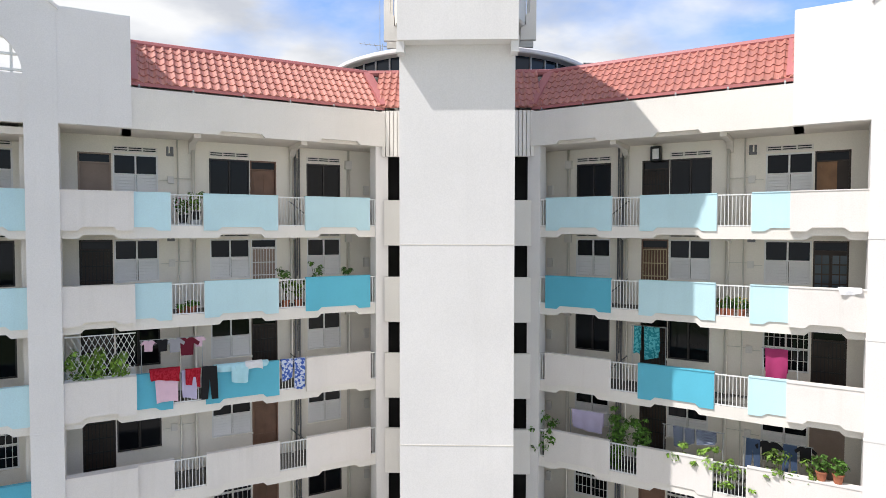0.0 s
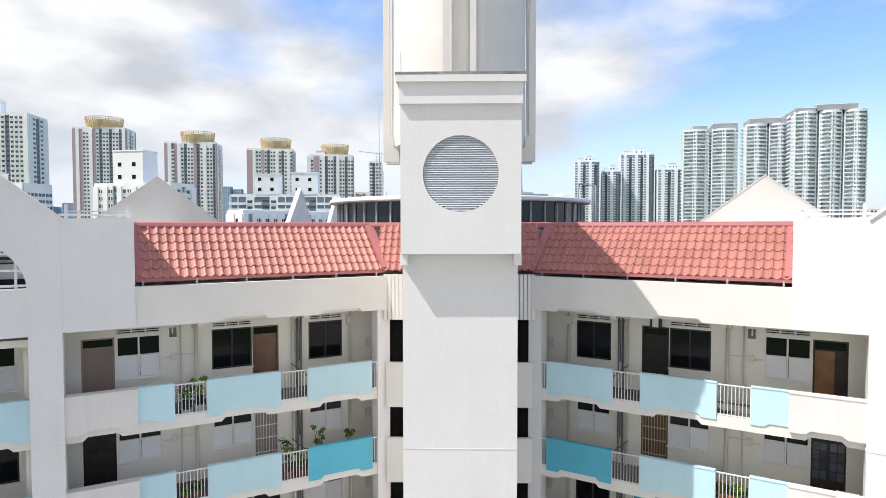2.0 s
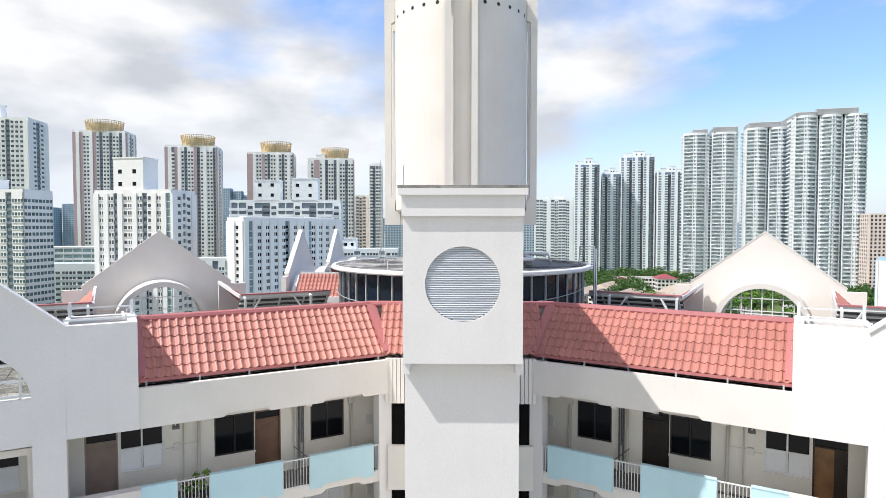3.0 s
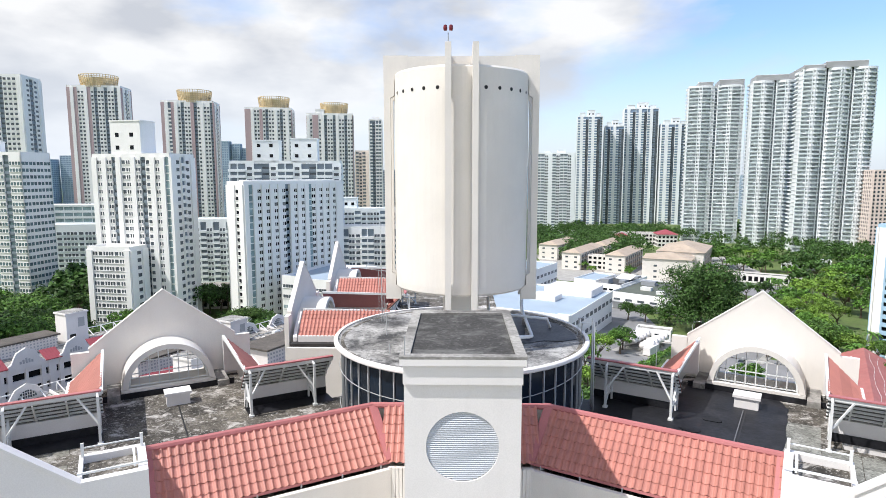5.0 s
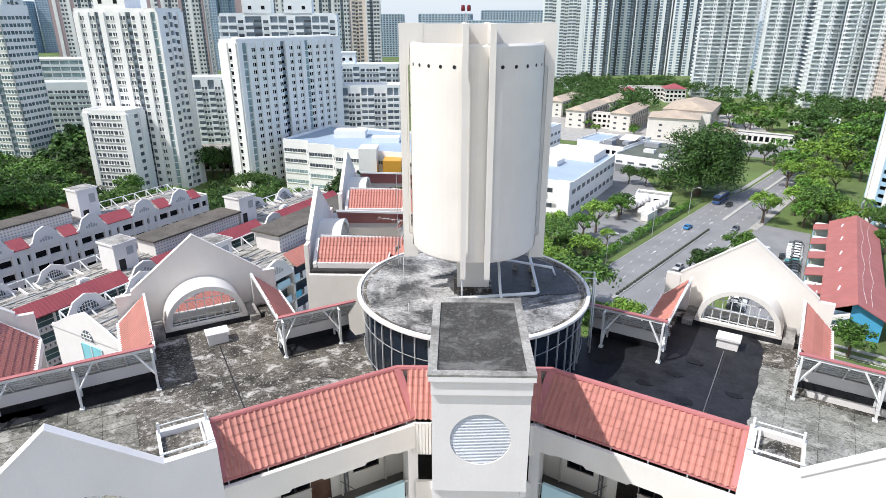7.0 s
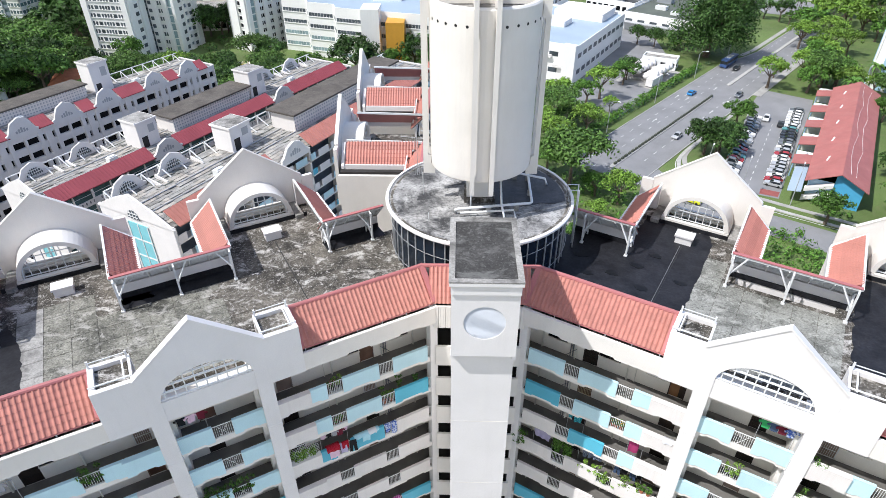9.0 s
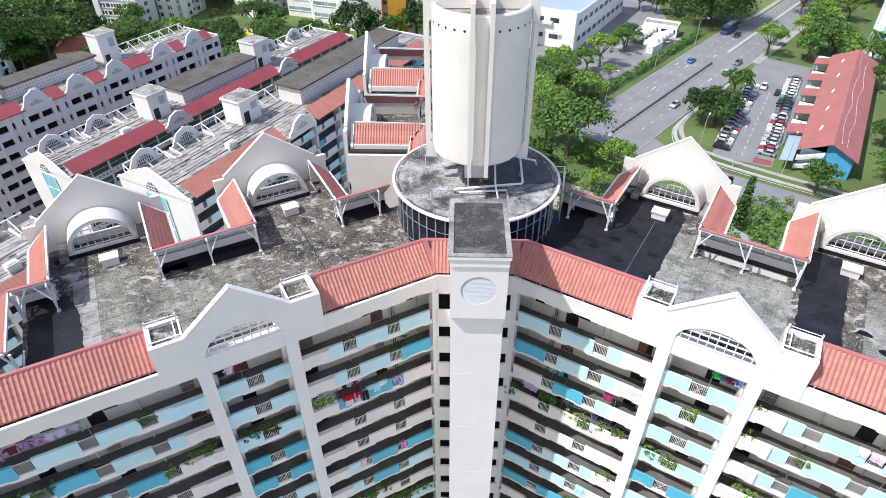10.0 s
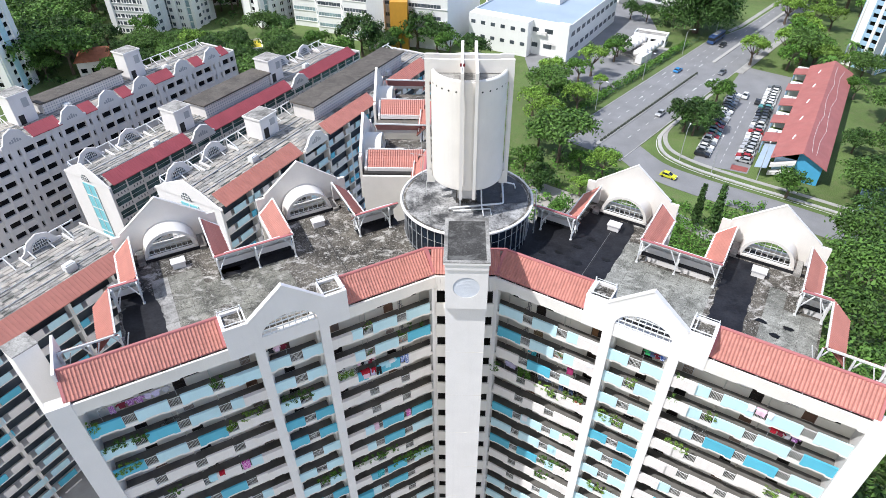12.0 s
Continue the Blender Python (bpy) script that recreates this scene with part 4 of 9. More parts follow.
# screed slabs of the flat roofs, laid with open joints
slab_piece = Build().box(0.015, 1.385, 0.015, 1.235, 0.003, 0.018).mesh("deck_slab", CONCRETE)
slab_mid = Build().box(0.015, 1.385, 0.015, 1.235, 0.003, 0.018).mesh("deck_slab", CONCRETE_MID)
slab_moss = Build().box(0.015, 1.385, 0.015, 1.235, 0.003, 0.018).mesh("deck_slab", CONCRETE_MOSS)
slab_pale = Build().box(0.015, 1.385, 0.015, 1.235, 0.003, 0.018).mesh("deck_slab", CONCRETE_PALE)
for side in (-1, 1):
    for i in range(21):
        for j in range(8):
            u, w = 3.6 + i * 1.4, 0.3 + j * 1.25
            if side == 1 and (u < 11.9 or 20.0 < u < 23.3) or (w > 6.9 and not (7.2 < u < 12.4 or 20.4 < u < 25.6)) or (u > 27.6 and w > 1.0) or u + w * 0.577 < 6.4 and w > 3:
                continue
            pale = (22.8 < u < 25.2 and side == -1 and (i * 5 + j * 3) % 3 == 0) or (side == 1 and 11.9 < u < 17 and (i * 7 + j * 5) % 5 == 0)
            part("deck_slab", slab_pale if pale else slab_mid if side > 0 and u > 11.9 else slab_moss if u > 14.7 else slab_piece, None, decks[side], m=move(u if side > 0 else -u - 1.4, w, DECK))

# black waterproofing patches, and a wet corner with painted awning shade, 5 mm proud of the deck, with ragged edges
def ragged(points, seed, step=0.35, amp=0.09):
    """An outline whose sides waver as a poured edge does."""
    r, out = random.Random(seed), []
    for i, p in enumerate(points):
        a, b = Vector(p), Vector(points[(i + 1) % len(points)])
        n = max(1, int((b - a).length / step))
        side = Vector((-(b - a).y, (b - a).x)).normalized()
        out += [tuple(a.lerp(b, k / n) + side * (r.uniform(-amp, amp) if k else 0.0)) for k in range(n)]
    return out


for outline, m, label in (([(-3.0, 5.2), (4.0, 0.3), (12.0, 0.3), (12.05, 12.0), (11.6, 13.1), (7.1, 13.1), (6.7, 8.1), (-4.0, 8.1)], WINGS[1], "black bitumen waterproofing on the roof deck"),
                          ([(20.9, 0.3), (23.5, 0.3), (23.4, 12.9), (20.7, 12.9)], WINGS[1], "black bitumen strip across the roof deck"),
                          ([(-28.7, 0.6), (-25.6, 0.5), (-25.7, 6.6), (-26.4, 9.5), (-28.7, 7.4)], WINGS[-1], "black corner of the roof deck, wet and with awning shade painted in")):
    solid("membrane_patch", Build().prism(ragged(outline, int(outline[0][0] * 10)), DECK + 0.005, DECK + 0.021, "z"), MEMBRANE, label, "roofing membrane", m, "structure")

# ---- lift tower ----
tower = thing("lift_tower", "tall plain white concrete lift tower with louvred head", "tower")
part("shaft", Build().box(-1.62, 1.63, 0.62, 5.4, 0, 51.7), WHITE, tower)
seams = Build()
for z in (45.95, 40.2, 34.5, 28.7, 23.0, 17.2, 11.5, 5.7):
    seams.box(-1.625, 1.635, 0.612, 5.0, z, z + 0.025)
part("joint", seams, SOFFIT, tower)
head = Build()
hc, hz, hr = 0.02, 53.76, 1.04
for s in (-1, 1):
    ring = [(hc + s * hr * math.sin(a), hz - hr * math.cos(a)) for a in [i * math.pi / 24 for i in range(25)]]
    head.prism([(hc, 51.56), (hc + s * (1.65 - s * 0.0), 51.56), (hc + s * 1.65, 55.63), (hc, 55.63)] + [(x, z) for x, z in reversed(ring)], 0.12, 0.5, "y")
head.box(hc - 1.65, hc + 1.65, 0.5, 5.5, 51.56, 55.63)
part("head", head, WHITE, tower, "white louvre chamber")
b = Build()
b.box(hc - 1.67, hc + 1.67, 0.0, 5.52, 55.63, 56.2)
part("moulding", b, WHITE, tower)
part("bracket", Build().box(-1.66, -1.45, 0.2, 0.62, 51.25, 51.56), WHITE, tower)
part("bracket", Build().box(1.48, 1.69, 0.2, 0.62, 51.25, 51.56), WHITE, tower)
b = Build().box(hc - 1.75, hc + 1.75, -0.1, 5.65, 56.2, 56.38)
part("cap", b, WHITE, tower, "white painted cap slab")
for x0, x1, y0, y1 in ((-1.75, -1.45, -0.1, 5.65), (1.49, 1.79, -0.1, 5.65), (-1.45, 1.49, -0.1, 0.2), (-1.45, 1.49, 5.2, 5.65)):
    part("kerb", Build().box(x0, x1, y0, y1, 56.38, 56.46), CONCRETE_PALE, tower)
part("cap_roof", Build().box(-1.45, 1.49, 0.2, 5.2, 56.38, 56.41), surface("dark_cap_screed", (0.05, 0.048, 0.046), 0.9, mottle=0.35, size=0.6, fine=0.3, pale=0.5, pale_colour=(0.2, 0.2, 0.19), bump=0.3, grain=8), tower, "dark stained cement roof")
BLADE = surface("blue_grey_louvre_blade", (0.68, 0.705, 0.74), 0.45, mottle=0.05, bump=0.02)
part("louvre_back", Build().lathe([(0.0, 0.0), (hr, 0.0)], sides=32), STEEL_GREY, tower, m=pose(hc, 0.46, hz, 90, 0, 0))
for i in range(33):
    z = hz - hr + 0.04 + i * 0.062
    half = math.sqrt(max(0.01, hr ** 2 - (z - hz) ** 2))
    slat = Build()
    slat.add([(hc + x * half, y, z + dz) for x in (-1, 1) for y, dz in ((0.16, 0.0), (0.245, 0.066), (0.255, 0.056), (0.17, -0.012))],
             [(0, 1, 5, 4), (1, 2, 6, 5), (2, 3, 7, 6), (3, 0, 4, 7), (3, 2, 1, 0), (4, 5, 6, 7)])
    part("slat", slat, BLADE, tower)
solid("antenna_rod", Build().tube([(-1.6, 0.05, 56.4), (-1.6, 0.05, 57.0)], 0.012, 6), STEEL_GREY, "thin rod on the tower cap", "rod")

# narrow lobby fronts beside the tower
lobby = thing("lobby_front", "cream parapets and dark openings of the lift lobbies", "facade", kind="structure")
for s in (-1, 1):
    for k in range(STOREYS):
        z = TOP_FLOOR - STOREY * k
        part("lobby_parapet", once(("lobby", s), lambda: Build().box(s * 1.6, s * 2.62, 5.1, 5.25, -0.64, 0.98).mesh("lobby_parapet", CREAM)), None, lobby, m=move(0, 0, z))
    clad = Build()
    for i in range(8):
        x = s * (1.6 + i * 0.14)
        clad.box(x, x + s * 0.12, 5.08, 5.2, 48.98, 50.6)
    clad.box(s * 1.6, s * 2.66, 5.2, 5.25, 48.98, 50.6)
    part("cladding", clad, CREAM, lobby, "ribbed cream cladding under the eave")
# near-black wall gives the lobby openings their shade by colour
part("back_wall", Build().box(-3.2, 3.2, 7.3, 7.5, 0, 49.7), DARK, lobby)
centre = thing("centre_roof", "red tiled slope behind the lift tower", "roof", kind="structure")
tile_roof("tiled_roof", centre, (-3.0, 5.25, EAVE_Z), (1, 0, 0), (0, -1.5, -1.57), 6.0, 2.2, True)
cap = Build().tube([(-3.55, 6.83, RIDGE_Z), (3.55, 6.83, RIDGE_Z)], 0.13, 8)
for s in (-1, 1):
    cap.beam((s * 3.5, 6.8, RIDGE_Z + 0.03), (s * 2.62, 5.3, EAVE_Z + 0.04), 0.34, 0.14)
part("ridge_cap", cap, RIDGE, centre, "rose red hip and ridge cap")
part("roof_back", Build().box(-3.5, 3.5, 6.85, 6.95, DECK, 52.2), CREAM, centre)
for side in (-1, 1):
    front_roofs(wings[side], side)

# ---- round lift lobby and water tank ----
CX, CY = 0.07, 13.4
rotunda = thing("round_lobby", "round glazed rooftop lobby with stained flat roof", "building", move(CX, CY))
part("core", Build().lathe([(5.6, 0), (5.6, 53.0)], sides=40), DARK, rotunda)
part("roof_slab", Build().lathe([(0, 53.36), (5.2, 53.4), (5.95, 53.42), (6.05, 53.5)], sides=64), SCREED, rotunda, "cement screed roof with black stains", smooth=True)
part("gutter_ring", Build().lathe([(5.78, 53.418), (6.04, 53.43)], sides=64), CONCRETE, rotunda)
wet = random.Random(9)
edge_ = [(5.7 * math.cos(a), 5.7 * math.sin(a)) for a in [radians(-6 + i * 7.5) for i in range(17)]]
edge_ += [(r_ * math.cos(radians(d)), r_ * math.sin(radians(d))) for r_, d in [(4.4 - i * 0.22 + wet.uniform(-0.15, 0.15), 112 - i * 2) for i in range(14)]]
edge_ += [(0.9, -0.9), (1.6, -1.5 + wet.uniform(-0.1, 0.1)), (2.4, -1.1), (3.1, -1.35), (4.0, -0.9), (4.9, -1.0)]
part("wet_patch", Build().prism(edge_, 53.408, 53.43, "z"), surface("wet_black_screed", (0.045, 0.046, 0.05), 0.5, mottle=0.4, size=0.9, fine=0.3, stain=0.6, stain_colour=(0.015, 0.015, 0.016), pale=0.3, pale_colour=(0.16, 0.16, 0.16), bump=0.4, grain=7), rotunda, "dark wet stain on the screed")
part("rim", Build().lathe([(6.08, 53.4), (6.08, 53.55), (6.24, 53.55), (6.28, 53.51), (6.28, 53.4), (6.24, 53.35), (5.7, 53.33)], sides=64), WHITE, rotunda, "white rolled roof edge", smooth=False)
pane = Build()
pane.box(-0.37, 0.37, -0.01, 0.01, DECK, 53.33)
pane = pane.mesh("pane", PANE_BLUE)
post = Build()
post.box(-0.028, 0.028, -0.06, 0.05, DECK, 53.33)
post = post.mesh("mullion", STEEL_GREY)
for i in range(50):
    a = math.tau * i / 50
    part("pane", pane, None, rotunda, m=pose(5.85 * math.cos(a), 5.85 * math.sin(a), 0, 0, 0, math.degrees(a) + 90))
    a += math.tau / 100
    if i % 1 == 0:
        part("mullion", post, None, rotunda, m=pose(5.88 * math.cos(a), 5.88 * math.sin(a), 0, 0, 0, math.degrees(a) + 90))
for z0 in (50.2, 52.1):
    part("handrail", Build().tube([(6.02 * math.cos(a), 6.02 * math.sin(a), z0 + 0.9 * math.sin(a * 0.5 + 1.0) ** 2) for a in [math.tau * i / 60 for i in range(61)]], 0.018, 6), STEEL_GREY, rotunda)

tank = thing("water_tank", "large cream cylindrical water tank with paired fins", "water tank", move(0.05, CY + 0.05))
part("shell", Build().lathe([(2.7, 56.0), (3.08, 56.02), (3.18, 56.12), (3.2, 56.4), (3.2, 66.0), (3.12, 66.1), (2.95, 66.1), (2.95, 65.7), (0, 65.75)], sides=72), CREAM, tank, "cream painted tank shell", smooth=False)
part("tank_top", Build().lathe([(0, 65.76), (2.94, 65.72)], sides=48), CONCRETE_PALE, tank, "weathered grey cement top inside the rim")
part("underside", Build().lathe([(0, 56.02), (2.72, 56.0)], sides=48), CREAM, tank)
part("stem", Build().box(-0.85, 0.85, -0.85, 0.85, 53.3, 56.1), CREAM, tank)
part("stem_foot", Build().box(-1.0, 1.0, -1.0, 1.0, 53.3, 53.75), CONCRETE, tank, "blackened foot of the stem")
for a in range(4):
    turn = a * 90
    for s in (-1, 1):
        f = Build()
        f.prism([(-2.9, 55.42), (-2.9, 56.1), (-3.15, 56.1), (-3.15, 56.6), (-3.33, 56.7), (-3.33, 65.0), (-3.15, 65.1), (-3.15, 66.1), (-2.5, 66.1), (-2.5, 66.92), (-3.64, 66.92), (-3.64, 55.42)], s * 0.58 - 0.13, s * 0.58 + 0.13, "x")
        part("fin", f, CREAM, tank, "cream concrete fin", pose(0, 0, 0, 0, 0, turn))
for s in (-1, 1):
    part("crossbeam", Build().box(-3.5, 3.5, s * 0.58 - 0.12, s * 0.58 + 0.12, 65.8, 66.88), CREAM, tank)
    part("crossbeam", Build().box(s * 0.58 - 0.11, s * 0.58 + 0.11, -3.5, 3.5, 65.8, 66.9), CREAM, tank)
hole = Build().lathe([(0, 0), (0.085, 0)], sides=12).mesh("overflow_hole", BLACK)
for q in (0, 2):
    for d in (-67, -55, -43, -31, -19, 19, 31, 43, 55, 67):
        a = radians(q * 90 - 90 + d)
        part("overflow_hole", hole, None, tank, m=pose(3.207 * math.cos(a), 3.207 * math.sin(a), 65.15, 90, 0, math.degrees(a) + 90))
lamp = thing("beacon_lamp", "small red twin beacon on the tank fin", "beacon", move(-0.53, CY - 3.4, 66.9))
part("pole", Build().tube([(0, 0, 0), (0, 0, 0.42)], 0.025, 6), STEEL_GREY, lamp)
for x in (-0.12, 0.12):
    part("lens", Build().lathe([(0, 0.5), (0.07, 0.5), (0.09, 0.6), (0.07, 0.72), (0, 0.75)], x, 0, 10), surface("red_lens", (0.18, 0.02, 0.03), 0.3), lamp)


# ---- ground, road and car park ----
GRASS = surface("grass", (0.10, 0.15, 0.042), 0.9, mottle=0.3, size=0.05, fine=0.3, stain=0.5, stain_colour=(0.16, 0.155, 0.08), bump=0.6, grain=4)
ASPHALT = surface("worn_asphalt", (0.225, 0.225, 0.23), 0.85, mottle=0.12, size=0.15, fine=0.1, stain=0.25, stain_colour=(0.2, 0.2, 0.2), bump=0.2, grain=20)
PAVING = surface("pale_paving", (0.36, 0.35, 0.33), 0.85, mottle=0.15, size=0.3, stain=0.2, stain_colour=(0.22, 0.21, 0.2))
KERB = surface("kerb_concrete", (0.42, 0.41, 0.39), 0.85, mottle=0.15)
LINE = surface("road_paint", (0.62, 0.62, 0.6), 0.7, mottle=0.15)
RED_BAY = surface("red_bay_paint", (0.28, 0.085, 0.075), 0.8, mottle=0.15)
TOWER_WHITE = surface("tower_white", (0.86, 0.855, 0.835), 0.6, mottle=0.03, size=0.1, streak=0.15, stain_colour=(0.4, 0.4, 0.38), bump=0)
TOWER_COOL = surface("tower_cool_white", (0.79, 0.83, 0.84), 0.6, mottle=0.03, size=0.1, bump=0)
TOWER_PINK = surface("tower_dusty_pink", (0.45, 0.34, 0.345), 0.6, mottle=0.04, size=0.1, bump=0)
TOWER_GREY = surface("tower_slate", (0.30, 0.32, 0.35), 0.6, mottle=0.05, size=0.1, bump=0)
TOWER_BLUE = surface("tower_sky_blue", (0.36, 0.53, 0.68), 0.6, mottle=0.04, size=0.1, bump=0)
# aerial haze of the far towers is painted into this blue grey
TOWER_HAZE = surface("tower_painted_haze", (0.38, 0.48, 0.58), 0.6, mottle=0.05, size=0.05, bump=0)
GOLD = surface("gold_crown", (0.66, 0.52, 0.31), 0.45, mottle=0.08, bump=0)
GLASS_GREEN = surface("green_tinted_glass", (0.25, 0.34, 0.355), 0.4, mottle=0.35, size=0.25, bump=0, spec=0.3)
GLASS_CONDO = surface("grey_green_balcony_glass", (0.33, 0.37, 0.39), 0.3, mottle=0.4, size=0.22, fine=0.3, grain=0.6, bump=0, spec=0.25)
BROWN_TILE = surface("buff_roof_tile", (0.44, 0.36, 0.285), 0.8, mottle=0.12, size=0.2, stain=0.15)
SKY_ROOF = surface("pale_blue_roof_sheet", (0.34, 0.42, 0.50), 0.5, mottle=0.06, size=0.1, bump=0)
ROOF_FELT = surface("dark_felt_sheet", (0.06, 0.062, 0.065), 0.9, mottle=0.25, size=0.2, stain=0.3)
FLAT_GREEN = surface("mossy_flat_roof", (0.10, 0.115, 0.095), 0.9, mottle=0.2, size=0.1, stain=0.3)
ORANGE = surface("orange_cladding", (0.62, 0.31, 0.04), 0.55, mottle=0.05)
BRIGHT_BLUE = surface("bright_blue_wall", (0.09, 0.40, 0.66), 0.55, mottle=0.04)

solid("ground", Build().box(-2600, 2600, -700, 4600, -0.5, 0), GRASS, "grassy ground between the estates", "ground", kind="structure")
# unseen forecourt, made wide and buff to bounce warm light onto the front
apron = Build().prism([(-160, -200), (160, -200), (44, 0), (40, 60), (30, 96), (-20, 130), (-110, 130), (-130, 40)], 0.0, 0.06, "z")
solid("pavement", apron, surface("buff_bounce_paving", (0.37, 0.345, 0.31), 0.85, mottle=0.15, size=0.3, stain=0.2, stain_colour=(0.24, 0.21, 0.18)), "paved estate ground round the block, its unseen forecourt added to bounce warm light", "pavement", kind="structure")

ROAD = move(50.6, 137.2, 0, 50.0)   # x along the road, y to its left
yard = Build().prism([(24, 178), (50, 160), (80, 205), (84, 262), (62, 300), (20, 280)], 0.0, 0.05, "z")
solid("yard", yard, ASPHALT, "grey asphalt yard round the factory", "yard", kind="structure")
road = thing("road", "grey asphalt dual carriageway with white lane lines", "road", ROAD, kind="structure")
part("carriageway", Build().prism([(-22, -9.6), (165, -9.6), (165, 5.4), (112, 5.6), (98, 8.2), (88, 10.8), (-22, 10.8)], 0.02, 0.08, "z"), ASPHALT, road)
for x0, x1, y0, y1 in ((62, 150, -12.2, -9.8), (4, 52, -11.4, -10.4)):
    part("footpath", Build().box(x0, x1, y0, y1, 0.0, 0.2), PAVING, road)
for pts in (((-22, 10.8), (88, 10.8), (98, 8.2), (112, 5.6), (165, 5.4), (165, 5.65), (112, 5.85), (98, 8.45), (88, 11.0), (-22, 11.0)), ((-22, -9.8), (150, -9.8), (150, -9.6), (-22, -9.6))):
    part("kerb", Build().prism(pts, 0.0, 0.22, "z"), KERB, road)
part("footpath", Build().prism([(104, 8.2), (114, 7.0), (165, 6.9), (165, 8.6), (114, 8.7), (104, 9.9)], 0.0, 0.1, "z"), PAVING, road)
part("median", Build().box(-18, 50, -0.6, 0.6, 0.05, 0.3), KERB, road, "raised concrete median strip")
part("median", Build().box(66, 148, -0.6, 0.6, 0.05, 0.3), KERB, road)
dash = Build().box(-0.95, 0.95, -0.07, 0.07, 0.084, 0.088).mesh("lane_dash", LINE)
for i in range(30):
    for y in (3.9, 7.3, -4.9):
        if not (i > 19 and y > 5):
            part("lane_dash", dash, None, road, m=move(-20 + i * 5.6 + (1.4 if y < 0 else 0), y))
arrow = Build().box(-1.6, 0.6, -0.1, 0.1, 0.084, 0.089)
arrow.prism([(0.6, -0.4), (1.6, 0.0), (0.6, 0.4)], 0.084, 0.089, "z")
arrow = arrow.mesh("lane_arrow", LINE)
for x, y in ((44, 5.6), (44, 9), (38, -5.0), (20, 5.6), (60, 2.2)):
    part("lane_arrow", arrow, None, road, m=move(x, y))
bars = Build()
for i in range(34):
    bars.box(-16 + i * 2.0, -14.7 + i * 2.0, -0.25, 0.25, 0.3, 0.85)
part("median_fence", bars, surface("hedge_dark", (0.06, 0.07, 0.05), 0.9), road)


def ribbon(points, wide, z0, z1):
    """A flat strip of even width along a curve of points."""
    b = Build()
    left, right = [], []
    for i, p in enumerate(points):
        a, c = Vector(points[max(0, i - 1)]), Vector(points[min(len(points) - 1, i + 1)])
        d = (c - a).normalized()
        n = Vector((-d.y, d.x))
        left.append(Vector(p) + n * wide / 2), right.append(Vector(p) - n * wide / 2)
    n = len(points)
    b.add([(*q, z0) for q in left + right] + [(*q, z1) for q in left + right],
          [f for i in range(n - 1) for f in ((2 * n + i, 3 * n + i, 3 * n + i + 1, 2 * n + i + 1), (i, i + 1, 2 * n + i + 1, 2 * n + i), (n + i + 1, n + i, 3 * n + i, 3 * n + i + 1))])
    return b


def curve(points, steps=8):
    """A smooth curve through points."""
    out = []
    for i in range(len(points) - 1):
        p0, p1, p2, p3 = (Vector(points[max(0, min(len(points) - 1, k))]) for k in (i - 1, i, i + 1, i + 2))
        for s in range(steps):
            t = s / steps
            out.append(0.5 * (2 * p1 + (p2 - p0) * t + (2 * p0 - 5 * p1 + 4 * p2 - p3) * t * t + (3 * p1 - p0 - 3 * p2 + p3) * t ** 3))
    return out + [Vector(points[-1])]


lane = curve([(38, 136), (46, 123), (52, 110), (62, 101), (78, 90), (100, 74), (130, 52)])
side_road = thing("side_road", "curving grey asphalt side road with kerbs", "road", kind="structure")
part("carriageway", ribbon(lane, 9.5, 0.02, 0.1), ASPHALT, side_road)
kerb_line = curve([(64.5, 137), (58.6, 128.5), (57.2, 119), (62, 111.5), (72, 103.5), (86, 94), (104, 81), (134, 60)])
part("kerb", ribbon(kerb_line, 1.0, 0.0, 0.24), KERB, side_road)
part("footpath", ribbon([p + Vector((2.3, 2.6)) for p in kerb_line], 1.3, 0.0, 0.12), PAVING, side_road)
part("edge_line", ribbon([p + Vector((-1.1, -0.9)) for p in kerb_line], 0.18, 0.1, 0.112), LINE, side_road)

park = thing("car_park", "asphalt car park with bays on both sides", "car park", kind="structure")
part("surface", Build().prism([(63.5, 113.8), (76.5, 107.8), (112, 167), (116, 174), (103, 184), (93, 168), (89, 158)], 0.0, 0.07, "z"), ASPHALT, park)
part("bay", Build().prism([(72.8, 110.2), (76.6, 108.6), (78.1, 111.0), (74.2, 112.9)], 0.07, 0.078, "z"), RED_BAY, park)
row_dir = Vector((0.495, 0.869))
bay_turn = math.degrees(math.atan2(row_dir.y, row_dir.x)) - 90
for i in range(12):
    p = Vector((71.8, 114.5)) + row_dir * (i * 4.0)
    part("centre_dash", once("cdash", lambda: Build().box(-0.07, 0.07, -0.9, 0.9, 0.075, 0.08).mesh("centre_dash", LINE)), None, park, m=move(p.x, p.y, 0, bay_turn))

# ---- cars ----
TYRE = surface("tyre_rubber", (0.02, 0.02, 0.02), 0.8, mottle=0.1)
CAR_GLASS = glass("car_glass", (0.02, 0.025, 0.03), 0.05, 0.1)


